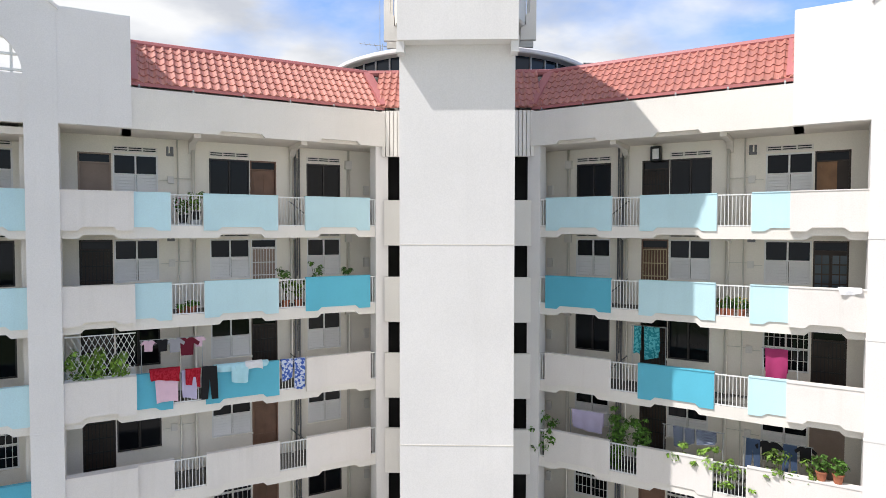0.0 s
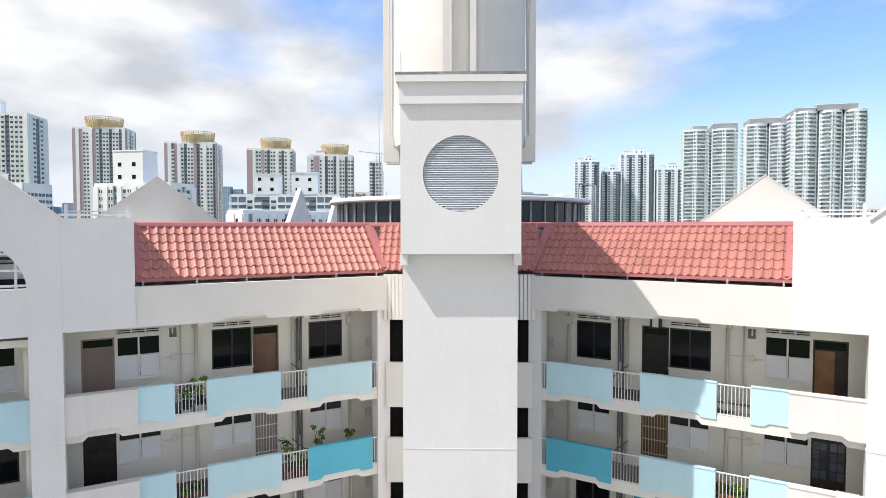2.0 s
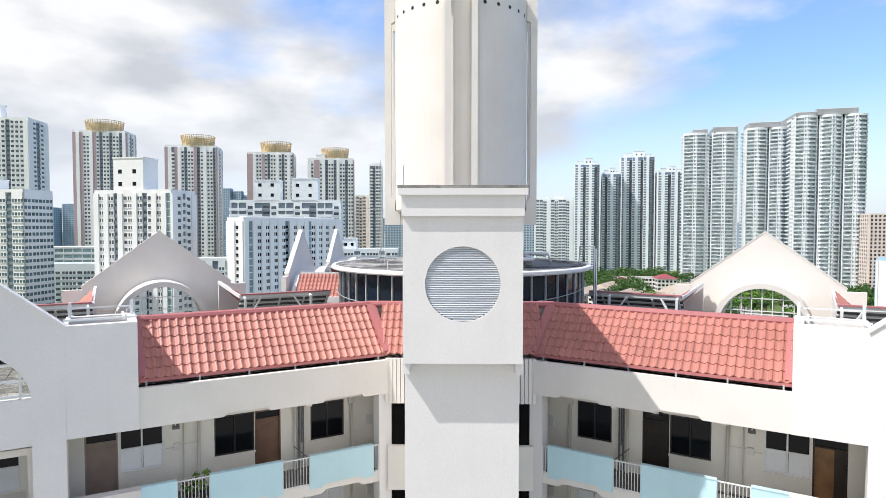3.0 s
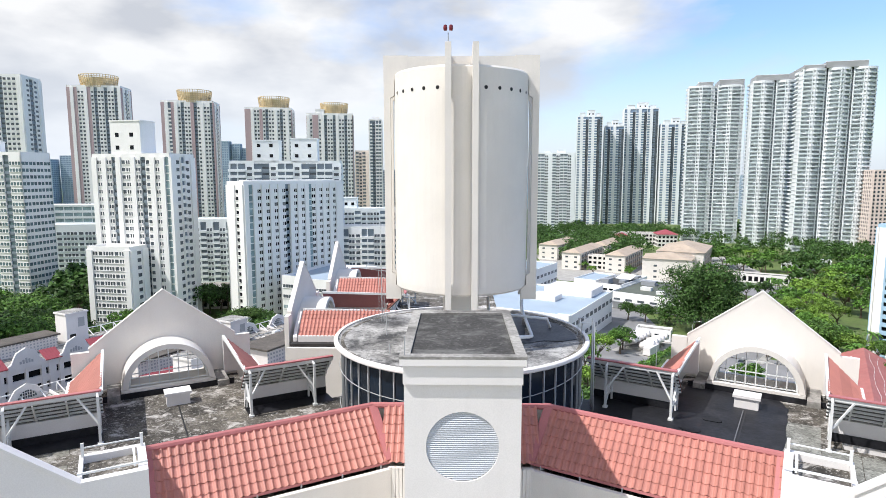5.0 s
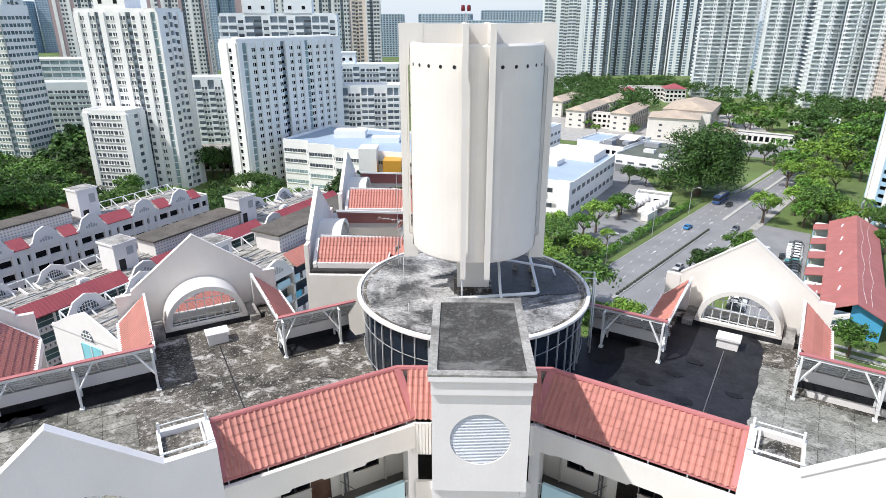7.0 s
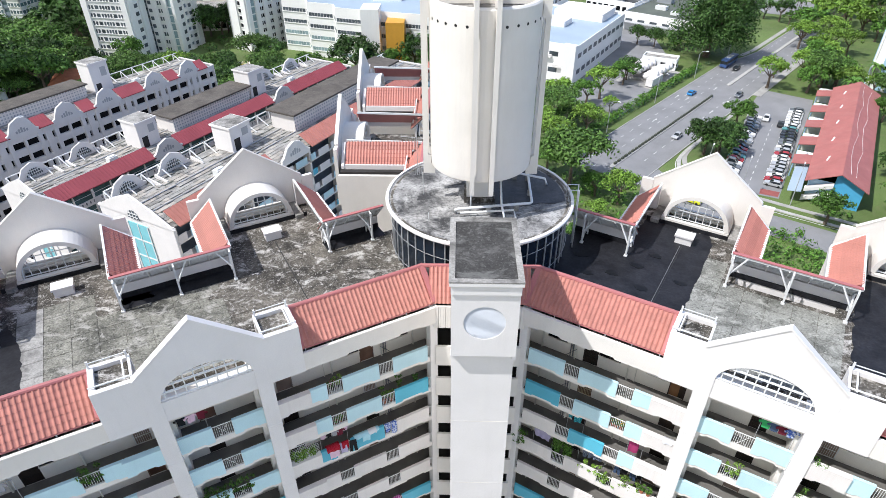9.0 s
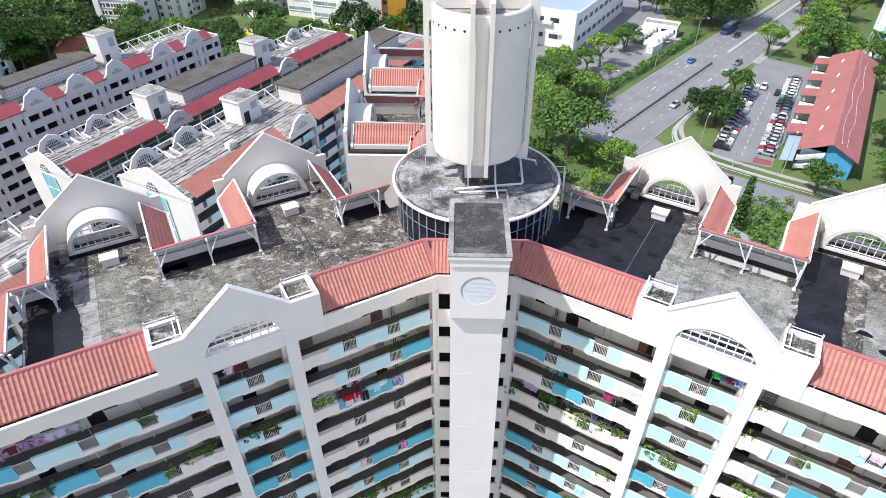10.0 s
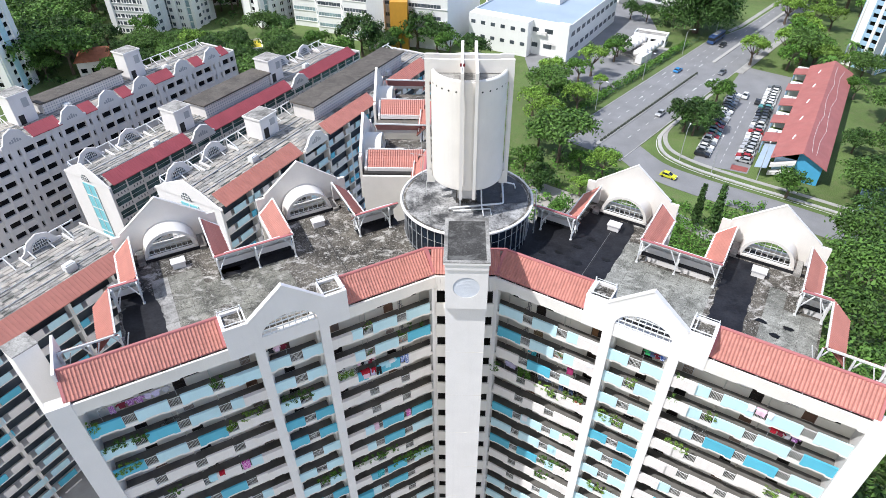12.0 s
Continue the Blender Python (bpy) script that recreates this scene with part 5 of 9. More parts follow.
def car(name, colour, label, tall=0.0):
    """A parked car, nose to +y, wheels on z = 0."""
    paint = surface(name + "_paint", colour, 0.25, mottle=0.02, bump=0, spec=0.6)
    ob = thing("car", label, "car", group="cars")
    b = Build()
    for w, pts in ((0.86, [(-2.1, 0.32), (2.1, 0.32), (2.15, 0.62), (1.95, 0.80), (0.95, 0.92), (-1.85, 0.95 + tall * 0.2), (-2.12, 0.75)]),):
        b.prism(pts, -w, w, "x")
    h = 1.46 + tall
    b.add([(-0.62, 0.15, h), (0.62, 0.15, h), (0.62, -1.3, h), (-0.62, -1.3, h), (-0.66, 0.1, h - 0.06), (0.66, 0.1, h - 0.06), (0.66, -1.4, h - 0.06), (-0.66, -1.4, h - 0.06)],
          [(0, 1, 2, 3), (4, 5, 1, 0), (5, 6, 2, 1), (6, 7, 3, 2), (7, 4, 0, 3)])
    for x in (-1, 1):
        for y0, y1 in ((0.92, 0.1), (-1.85, -1.4)):
            b.beam((x * 0.8, y0, 0.92), (x * 0.64, y1, h - 0.06), 0.07)
    part("body", b, paint, ob)
    g = Build()
    g.add([(x * 0.82, y, 0.9) for y in (0.95, -1.88) for x in (-1, 1)] + [(x * 0.64, y, h - 0.07) for y in (0.1, -1.38) for x in (-1, 1)],
          [(0, 1, 5, 4), (3, 2, 6, 7), (2, 0, 4, 6), (1, 3, 7, 5)])
    part("window", g, CAR_GLASS, ob)
    wheel = once("wheel", lambda: Build().lathe([(0.0, -0.1), (0.2, -0.1), (0.31, -0.09), (0.31, 0.09), (0.2, 0.1), (0.0, 0.1)], sides=16).mesh("wheel", TYRE))
    for x in (-0.8, 0.8):
        for y in (-1.35, 1.35):
            part("wheel", wheel, None, ob, m=pose(x, y, 0.31, 0, 90, 0))
    for x in (-0.62, 0.62):
        part("headlight", once("headlight", lambda: Build().box(-0.15, 0.15, 2.08, 2.16, 0.58, 0.7).mesh("headlight", LOUVRE)), None, ob, m=move(x, 0))
    return ob


CARS = [car("silver", (0.42, 0.43, 0.44), "silver hatchback parked on the asphalt"), car("white", (0.72, 0.72, 0.71), "white saloon parked on the asphalt"),
        car("black", (0.025, 0.026, 0.028), "black saloon parked on the asphalt"), car("red", (0.36, 0.03, 0.03), "red hatchback parked on the asphalt"),
        car("grey", (0.16, 0.17, 0.18), "dark grey saloon parked on the asphalt"), car("teal", (0.10, 0.28, 0.28), "teal green car parked on the asphalt"),
        car("white_van", (0.70, 0.71, 0.70), "white van parked on the asphalt", 0.4)]
BLUE_CAB = car("blue", (0.04, 0.24, 0.55), "bright blue taxi on the road")
YELLOW_CAB = car("yellow", (0.62, 0.62, 0.03), "yellow green taxi on the side road")
for i, ob in enumerate((CARS[2], CARS[0], CARS[1], CARS[4], CARS[6], CARS[3], CARS[5])):
    p = Vector((67.4, 117.6)) + row_dir * (i * 2.45)
    ob.matrix_world = move(p.x, p.y, 0.07, bay_turn - 90)
car_rng = random.Random(11)
for row, start, count, skip in ((0, Vector((67.4, 117.6)), 20, 7), (1, Vector((77.6, 114.3)), 25, 0)):
    for i in range(skip, count):
        if car_rng.random() < 0.04:
            continue
        p = start + row_dir * (i * 2.45) + Vector((car_rng.uniform(-0.2, 0.2), car_rng.uniform(-0.2, 0.2)))
        copy_thing(car_rng.choice(CARS[:3] * 4 + CARS[4:5] * 3 + CARS[3:4] + CARS[5:]), move(p.x, p.y, 0.07, bay_turn + (90 if row else -90) + car_rng.uniform(-2, 2)))
BLUE_CAB.matrix_world = move(77.4, 178.8, 0.09, -40)
bus = thing("bus", "blue and grey single-decker bus on the road", "bus", ROAD @ move(89, 8.6, 0.09))
BUS_BLUE = surface("bus_blue_paint", (0.05, 0.10, 0.24), 0.35, mottle=0.05)
part("body", Build().box(-5.8, 5.8, -1.2, 1.2, 0.4, 1.5).box(-5.7, 5.7, -1.17, 1.17, 2.6, 3.1), BUS_BLUE, bus)
part("window_band", Build().box(-5.75, 5.75, -1.18, 1.18, 1.5, 2.6), CAR_GLASS, bus)
part("roof_unit", Build().box(-2.5, 2.0, -0.8, 0.8, 3.1, 3.35), STEEL_GREY, bus)
for x in (-3.6, 3.8):
    for y in (-1.22, 1.0):
        part("wheel", Build().lathe([(0.0, 0.0), (0.45, 0.0), (0.5, 0.05), (0.5, 0.2), (0.45, 0.24), (0.0, 0.24)], sides=16), TYRE, bus, m=pose(x, y + 0.24, 0.5, 90))
YELLOW_CAB.matrix_world = move(54.9, 105.6, 0.11, -128)
for x, y, turn, k in ((62.2, 143.2, 140, 0), (86.0, 168.5, -40, 1), (96.0, 152.5, bay_turn, 2), (93.5, 157.0, bay_turn + 180, 1), (92.5, 177.0, 140, 4), (102.0, 205.0, 140, 2)):
    copy_thing(CARS[k], move(x, y, 0.09, turn))


# ---- trees ----
BARK = surface("bark", (0.13, 0.10, 0.075), 0.9, mottle=0.25, size=2, bump=0.5, grain=12)


def foliage(name, colour):
    m = bpy.data.materials.new(name)
    m.use_nodes = True
    n, l = m.node_tree.nodes, m.node_tree.links
    b = n["Principled BSDF"]
    b.inputs["Roughness"].default_value = 0.6
    b.inputs["Specular IOR Level"].default_value = 0.25
    geo, info = n.new("ShaderNodeNewGeometry"), n.new("ShaderNodeObjectInfo")
    ra, rb = n.new("ShaderNodeMapRange"), n.new("ShaderNodeMapRange")
    ra.inputs["To Min"].default_value, ra.inputs["To Max"].default_value = 0.26, 1.6
    rb.inputs["To Min"].default_value, rb.inputs["To Max"].default_value = 0.7, 1.3
    l.new(geo.outputs["Random Per Island"], ra.inputs["Value"]), l.new(info.outputs["Random"], rb.inputs["Value"])
    k, s = n.new("ShaderNodeMath"), n.new("ShaderNodeVectorMath")
    k.operation, s.operation = "MULTIPLY", "SCALE"
    s.inputs[0].default_value = colour
    l.new(ra.outputs["Result"], k.inputs[0]), l.new(rb.outputs["Result"], k.inputs[1])
    l.new(k.outputs["Value"], s.inputs["Scale"]), l.new(s.outputs["Vector"], b.inputs["Base Color"])
    tr = n.new("ShaderNodeBsdfTranslucent")
    l.new(s.outputs["Vector"], tr.inputs["Color"])
    mix = n.new("ShaderNodeMixShader")
    mix.inputs["Fac"].default_value = 0.16
    out = n["Material Output"]
    l.new(b.outputs["BSDF"], mix.inputs[1]), l.new(tr.outputs["BSDF"], mix.inputs[2]), l.new(mix.outputs["Shader"], out.inputs["Surface"])
    return m


LEAF_RAIN, LEAF_DARK, LEAF_MID, LEAF_LIGHT = foliage("rain_tree_leaves", (0.085, 0.165, 0.034)), foliage("dark_leaves", (0.056, 0.118, 0.028)), foliage("green_leaves", (0.095, 0.205, 0.034)), foliage("light_leaves", (0.17, 0.29, 0.046))


def leaves(b, r, centre, spread, count, size):
    for _ in range(count):
        d = Vector((r.gauss(0, 1), r.gauss(0, 1), r.gauss(0.25, 0.7))).normalized() * spread * r.uniform(0.45, 1.05)
        c = Vector(centre) + d
        n = (d.normalized() + Vector((r.uniform(-0.7, 0.7), r.uniform(-0.7, 0.7), r.uniform(0.0, 1.0)))).normalized()
        a = n.orthogonal().normalized()
        a = (Matrix.Rotation(r.uniform(0, 6.28), 3, n) @ a)
        e = n.cross(a)
        s = size * r.uniform(0.6, 1.3)
        b.add([c - a * s, c + e * s * 0.5, c + a * s, c - e * s * 0.5], [(0, 1, 2, 3)])


def tree(label, seed, height, radius, flat, leaf, clumps=70, per=22, size=0.5, trunk=0.35, low=0.0):
    """A tree: tapered trunk with limbs, and a crown of leafy tufts with gaps between them. flat: 1 for an umbrella crown; low: how far its skirt hangs down."""
    r = random.Random(seed)
    ob = thing("tree", label, "tree", group="trees")
    b = Build()
    fork = height * 0.35
    b.tube([(0, 0, 0), (0.1, 0.05, fork * 0.5), (0, 0.1, fork)], [trunk * 1.3, trunk, trunk * 0.8], 8)
    for i in range(7):
        a = i * math.tau / 7 + r.uniform(-0.3, 0.3)
        reach = radius * r.uniform(0.45, 0.75)
        tip = Vector((reach * math.cos(a), reach * math.sin(a), height * r.uniform(0.62, 0.85)))
        b.tube([(0, 0.1, fork), tuple(tip * 0.5 + Vector((0, 0, fork * 0.45))), tuple(tip)], [trunk * 0.5, trunk * 0.3, trunk * 0.1], 6)
    part("trunk", b, BARK, ob)
    crown = Build()
    lobes = [(r.uniform(0, math.tau), r.uniform(0.35, 0.75), r.uniform(-0.08, 0.06)) for _ in range(6)]
    for i in range(clumps):
        if i % 3:
            a0, q0, lift = lobes[i % 6]
            cx, cy = q0 * math.cos(a0) + r.gauss(0, 0.17), q0 * math.sin(a0) + r.gauss(0, 0.17)
        else:
            a, q0, lift = r.uniform(0, math.tau), math.sqrt(r.uniform(0.0, 1.0)), 0.0
            cx, cy = q0 * math.cos(a), q0 * math.sin(a)
        q = min(1.1, math.hypot(cx, cy))
        dome = (1 - min(1.0, q * q)) ** 0.5
        z = height * (0.66 - 0.06 * flat + lift + (0.32 - 0.14 * flat) * dome * r.uniform(0.75, 1.0) - r.uniform(0, 0.12 + low) * (1 - 0.6 * flat))
        leaves(crown, r, (radius * cx, radius * cy, z), radius * r.uniform(0.15, 0.26), per, size)
    part("crown", crown, leaf, ob)
    return ob


def palm(label, seed):
    r = random.Random(seed)
    ob = thing("palm_tree", label, "palm tree", group="palms")
    part("trunk", Build().tube([(0, 0, 0), (0.15, 0, 4), (0.1, 0, 8)], [0.2, 0.14, 0.1], 8), BARK, ob)
    crown = Build()
    for i in range(16):
        a = i * math.tau / 16 + r.uniform(-0.15, 0.15)
        lift = r.uniform(0.1, 1.3)
        for k in range(7):
            s0, s1 = k / 7 * 3.2, (k + 1) / 7 * 3.2
            z0, z1 = 8 + lift * s0 - 0.28 * s0 ** 2, 8 + lift * s1 - 0.28 * s1 ** 2
            w = 0.45 * (1 - abs(k - 3) / 5)
            d, n = Vector((math.cos(a), math.sin(a), 0)), Vector((-math.sin(a), math.cos(a), 0))
            p, q = d * s0 + Vector((0, 0, z0)), d * s1 + Vector((0, 0, z1))
            crown.add([p + n * w, q + n * w, q, p], [(0, 1, 2, 3)])
            crown.add([p - n * w - Vector((0, 0, 0.15)), q - n * w - Vector((0, 0, 0.15)), q, p], [(0, 1, 2, 3)])
    part("crown", crown, LEAF_MID, ob)
    return ob


def cypress(label, seed):
    r = random.Random(seed)
    ob = thing("tree", label, "tree", group="cypresses")
    part("trunk", Build().tube([(0, 0, 0), (0, 0, 6)], [0.15, 0.06], 6), BARK, ob)
    crown = Build()
    for i in range(150):
        z = r.uniform(0.8, 11)
        rad = 1.15 * (1 - z / 12) + 0.15
        a = r.uniform(0, math.tau)
        leaves(crown, r, (rad * 0.7 * math.cos(a), rad * 0.7 * math.sin(a), z), 0.5, 14, 0.3)
    part("crown", crown, LEAF_DARK, ob)
    return ob


KINDS = [tree("broad rain tree with a flat green crown", 1, 13, 8.0, 0.8, LEAF_RAIN, 150, 32, 0.42),
         tree("round dense dark green tree on grass", 2, 11, 5.5, 0.2, LEAF_DARK, 110, 32, 0.38, low=0.12),
         tree("light green open-crowned roadside tree", 3, 10, 5.0, 0.4, LEAF_LIGHT, 80, 28, 0.33),
         tree("medium green street tree on grass", 4, 9, 4.5, 0.3, LEAF_MID, 90, 30, 0.34, low=0.1),
         tree("huge spreading dark green banyan tree", 5, 28, 15.5, 0.1, LEAF_DARK, 520, 46, 0.5, 1.1, low=0.5)]
FAR_KINDS = [tree("broad green tree in the far park", 11, 13, 8.0, 0.7, LEAF_MID, 60, 14, 0.8), tree("dark green tree in the far park", 12, 11, 5.5, 0.2, LEAF_DARK, 46, 14, 0.7, low=0.12),
             tree("light green tree in the far park", 13, 10, 5.0, 0.4, LEAF_LIGHT, 36, 13, 0.6), tree("green street tree in the far park", 14, 9, 4.5, 0.3, LEAF_MID, 40, 13, 0.6, low=0.1)]
PALM = palm("green coconut palm on the lawn", 6)
CYPRESS = cypress("slim dark green cypress by the block", 7)
for ob, (x, y) in zip(KINDS + [PALM, CYPRESS], ((28, 152), (66.2, 132), (36, 144), (82, 151.5), (96, 221), (160, 285), (55.5, 84.4))):
    ob.matrix_world = move(x, y)
for ob, (x, y) in zip(FAR_KINDS, ((180, 388), (176, 414), (201, 401), (223, 416))):
    ob.matrix_world = move(x, y) @ Matrix.Scale(1.2, 4)


def plant_tree(k, x, y, turn, size):
    """One more tree of kind k; those far off are of the simpler build."""
    copy_thing((FAR_KINDS if math.hypot(x, y) > 285 and k < 4 else KINDS)[k], move(x, y, 0, turn) @ Matrix.Scale(size, 4))


GROVES = [  # kind, x, y, scale
    (1, 71, 133.5, 0.95), (1, 68.2, 129.5, 0.8), (3, 82, 153, 0.95),            
    (2, 30, 163, 1.1),            
    (0, 138.5, 172, 0.8), (1, 147, 182, 0.9), (3, 142, 158, 1.0), (0, 99, 96, 0.85), (0, 108, 90, 0.9), (1, 96, 84, 0.9), (0, 88, 72, 1.0), (0, 79, 58, 1.1), (1, 92, 60, 1.0), (0, 70, 46, 1.0), (3, 82, 96.5, 0.95), (1, 104, 103, 0.8),
    (0, 62, 30, 1.1), (1, 74, 34, 1.0), (3, 55, 42, 1.0), (0, 66, 14, 1.0), (0, 84, 40, 1.0), (1, 60, -2, 1.0), (3, 50, 20, 1.0), (0, 110, 66, 1.1), (2, 58, 56, 1.0), 
    (0, -188, 205, 1.7), (0, -176, 192, 1.7), (0, -166, 182, 1.6), (1, -156, 176, 1.6), (1, -147, 186, 1.5), (1, -138, 196, 1.0), (0, -172, 215, 1.3), (0, -196, 222, 1.2), (1, -184, 178, 1.2), (1, -168, 172, 1.5), (0, -152, 164, 1.5), (0, -140, 172, 1.4), (0, -200, 200, 1.6), (0, -205, 185, 1.6), (0, -190, 188, 1.5), (0, -160, 200, 1.5), (0, -118, 184, 0.95), (3, -108, 180, 1.1), (2, -100, 186, 1.2), (0, -92, 188, 0.8),
    (1, -168, 246, 1.6), (1, -160, 254, 1.5), (1, -176, 262, 1.6), (1, -152, 246, 1.3), (1, -110, 238, 1.5), (1, -104, 244, 1.3), (3, -128, 208, 1.2), 
    (0, -80, 207, 1.0), (1, -72, 206, 1.0), (1, -38, 191, 1.5), (1, -17.7, 200, 1.4), (3, -24, 196, 1.2), (1, -10, 196, 1.1), (0, -70, 190, 0.9), (0, -60, 178, 0.9), (1, -52, 172, 1.1), (3, -45, 182, 1.2), (1, -66, 183, 1.0), (0, -80, 172, 0.9), (1, -30, 186, 1.1), (3, -5, 190, 1.2), (1, 4, 186, 1.0), (3, -54, 190, 1.2),
    (0, 116, 112, 0.9), (1, 124, 122, 1.0), (0, 130, 140, 0.9), (3, 120, 96, 1.0), (0, 140, 110, 1.1), (1, 110, 120, 0.7), (3, 128, 156, 0.9),
    (1, 46, 30, 0.9), (3, 44, 44, 0.9), (0, 52, 6, 1.0), (1, 44, 14, 0.9), (0, 74, 22, 1.0), (3, 70, 4, 1.1), (0, 92, 26, 1.1), (1, 100, 44, 1.1),
    (1, -80, 168, 1.1), (0, -70, 160, 1.0), (1, -58, 165, 1.0), (0, -52, 150, 0.9), (1, -90, 178, 1.1), (0, -100, 172, 1.0),
    (0, 26.5, 113, 1.25), (2, 37, 104.5, 0.9), (3, 32, 108, 0.75), (1, 20, 99, 0.7), (3, 22, 122, 0.9), (3, 24, 84, 0.8), (2, 30, 96, 0.6), (3, 17, 108, 0.9), (2, 24, 130, 1.2), (2, 22, 142, 1.0), (3, 34, 88, 0.6),
    (1, 73, 238, 0.75), (1, 79, 234, 0.75), (3, 56.3, 188, 1.0), (1, 58.5, 193, 0.8), (2, 45.4, 174, 1.15), (3, 40, 168, 1.0), (3, 86, 230, 0.6), (1, 90, 236, 0.6),
    (3, 117, 181, 1.1), (2, 128, 190, 1.1), (3, 137, 178, 0.9), (2, 134, 212, 1.15), (3, 128, 204, 1.0), (2, 137, 232, 1.2), (2, 146, 226, 1.1), (3, 143, 243, 1.0), (2, 152, 238, 1.2), (0, 149, 252, 0.8), (2, 160, 254, 1.2),
    (3, 157, 264, 1.0), (2, 170, 262, 1.25), (2, 177, 270, 1.3), (2, 168, 274, 1.1), (3, 184, 262, 1.0), (1, 190, 276, 1.1), (0, 182, 284, 0.8), (3, 172, 288, 0.9), (1, 178, 296, 1.0), (2, 194, 292, 1.1), (3, 204, 282, 1.1),
    (1, 148, 276, 0.8), (1, 143, 281, 0.7), (3, 150, 270, 0.6), (3, 152, 348, 0.9), (0, 172, 352, 0.8), (1, 182, 346, 0.9), (3, 196, 340, 0.9), (1, 206, 332, 1.0), (0, 214, 318, 0.9), (3, 200, 312, 0.9), (1, 226, 330, 1.0),
    (3, 222, 346, 0.9), (1, 238, 342, 1.0), (0, 248, 356, 0.9), (1, 206, 360, 0.9), (0, 196, 368, 0.9), (3, 184, 372, 0.9), (0, 174, 380, 0.9), (3, 236, 306, 1.1), (1, 228, 292, 1.1), (0, 216, 298, 1.0), (3, 240, 322, 1.0),
    (3, 104, 347, 0.6), (3, 107, 355, 0.6), (2, 83, 350, 0.6), (3, 82, 374, 0.6), (3, 92, 388, 0.6), (1, 132, 318, 0.6), (1, 144, 322, 0.6), (3, 138, 310, 0.6), (1, 126, 308, 0.6),
]
for k, x, y, s in GROVES:
    q = ROAD.inverted() @ Vector((x, y, 0))
    if -20 < q.x < 128 and abs(q.y) < 14:
        continue
    plant_tree(k, x, y, (x * 37 + y * 61) % 360, s)
wood_rng = random.Random(21)
CLEAR = [(228, 380, 17), (176, 328, 22), (166, 306, 20), (158, 190, 26)]
for x, y, k, size in ((105.2, 185.1, 2, 1.15), (112, 196, 3, 0.6)):   # over the road's edge
    plant_tree(k, x, y, x * 7, size)
for i in range(44):
    along, off = wood_rng.uniform(78, 170), wood_rng.uniform(-62, -15)
    p = ROAD @ Vector((along, off, 0))
    if any(math.hypot(p.x - cx, p.y - cy) < cr for cx, cy, cr in CLEAR):
        continue
    plant_tree(wood_rng.choice((0, 2, 2, 3, 3)), p.x, p.y, wood_rng.uniform(0, 360), wood_rng.uniform(0.85, 1.2))
for i in range(34):
    x, y = wood_rng.uniform(196, 300), wood_rng.uniform(240, 400)
    if any(math.hypot(x - cx, y - cy) < cr for cx, cy, cr in CLEAR):
        continue
    plant_tree(wood_rng.choice((0, 1, 1, 2, 3, 3)), x, y, wood_rng.uniform(0, 360), wood_rng.uniform(0.75, 1.1))
for i in range(12):
    plant_tree(wood_rng.choice((1, 1, 0)), wood_rng.uniform(-118, -84), wood_rng.uniform(186, 198), wood_rng.uniform(0, 360), wood_rng.uniform(0.7, 0.95))
far_woods = Build()
for i in range(230):
    if i > 149:
        x, y = wood_rng.uniform(70, 330), wood_rng.uniform(430, 640)
        if math.hypot(x - 160, y - 518) < 34:
            continue
    elif i < 116:
        x, y = wood_rng.uniform(60, 420), wood_rng.uniform(395, 500)
        if x > 200 and y > 420:
            y = wood_rng.uniform(360, 420)
        if 150 < x < 330 and y > 425:
            continue
    else:
        x, y = 58 + (i - 116) * 5.2 + wood_rng.uniform(-2, 2), 520 + wood_rng.uniform(0, 60)
    size = wood_rng.uniform(1.1, 1.6)
    for j in range(34):
        a, q = wood_rng.uniform(0, math.tau), math.sqrt(wood_rng.random())
        z = 6.5 + 3.5 * math.sqrt(1 - q * q) - wood_rng.uniform(0, 3.5)
        leaves(far_woods, wood_rng, (x + 5.5 * size * q * math.cos(a), y + 5.5 * size * q * math.sin(a), z * size), 1.5 * size, 14, 0.8)
solid("woods", far_woods, LEAF_DARK, "dark green belt of woods before the far towers", "woods", kind="stuff")
for i in range(26):
    plant_tree(wood_rng.choice((0, 1, 1, 3)), wood_rng.uniform(-128, -64), wood_rng.uniform(166, 194), wood_rng.uniform(0, 360), wood_rng.uniform(0.65, 0.95))
for i in range(6):
    p = ROAD @ Vector((-16 + i * 6.4, 19 + (i * 7) % 5, 0))
    plant_tree((2, 3, 1, 3, 3)[i % 5], p.x, p.y, i * 77, 0.5 + (i * 5) % 4 * 0.08)
for x, y in ((163, 289), (157, 281), (165, 281), (161, 293), (124, 171), (140, 186)):
    copy_thing(PALM, move(x, y, 0, x * 31))
for x, y in ((58.6, 81.6), (19.4, 98)):
    copy_thing(CYPRESS, move(x, y, 0, 70) @ Matrix.Scale(1.15, 4))
walk_ = Build().prism([(46, 92), (68, 62), (71, 64), (49, 95)], 0.0, 0.08, "z")
solid("footway", walk_, PAVING, "pale paved footway behind the block", "footway", kind="structure")
wood_floor = Build()
for i in range(520):
    x, y = wood_rng.uniform(-185, -62), wood_rng.uniform(160, 262)
    if y > 200 and (-156 < x < -104 or x > -100 + (y - 224) * 0.6) or math.hypot(x + 132, y - 178) < 9:
        continue
    leaves(wood_floor, wood_rng, (x, y, wood_rng.uniform(0.6, 2.6)), 2.2, 14, 0.75)
solid("undergrowth", wood_floor, LEAF_DARK, "dark green undergrowth beneath the trees", "undergrowth", kind="stuff")
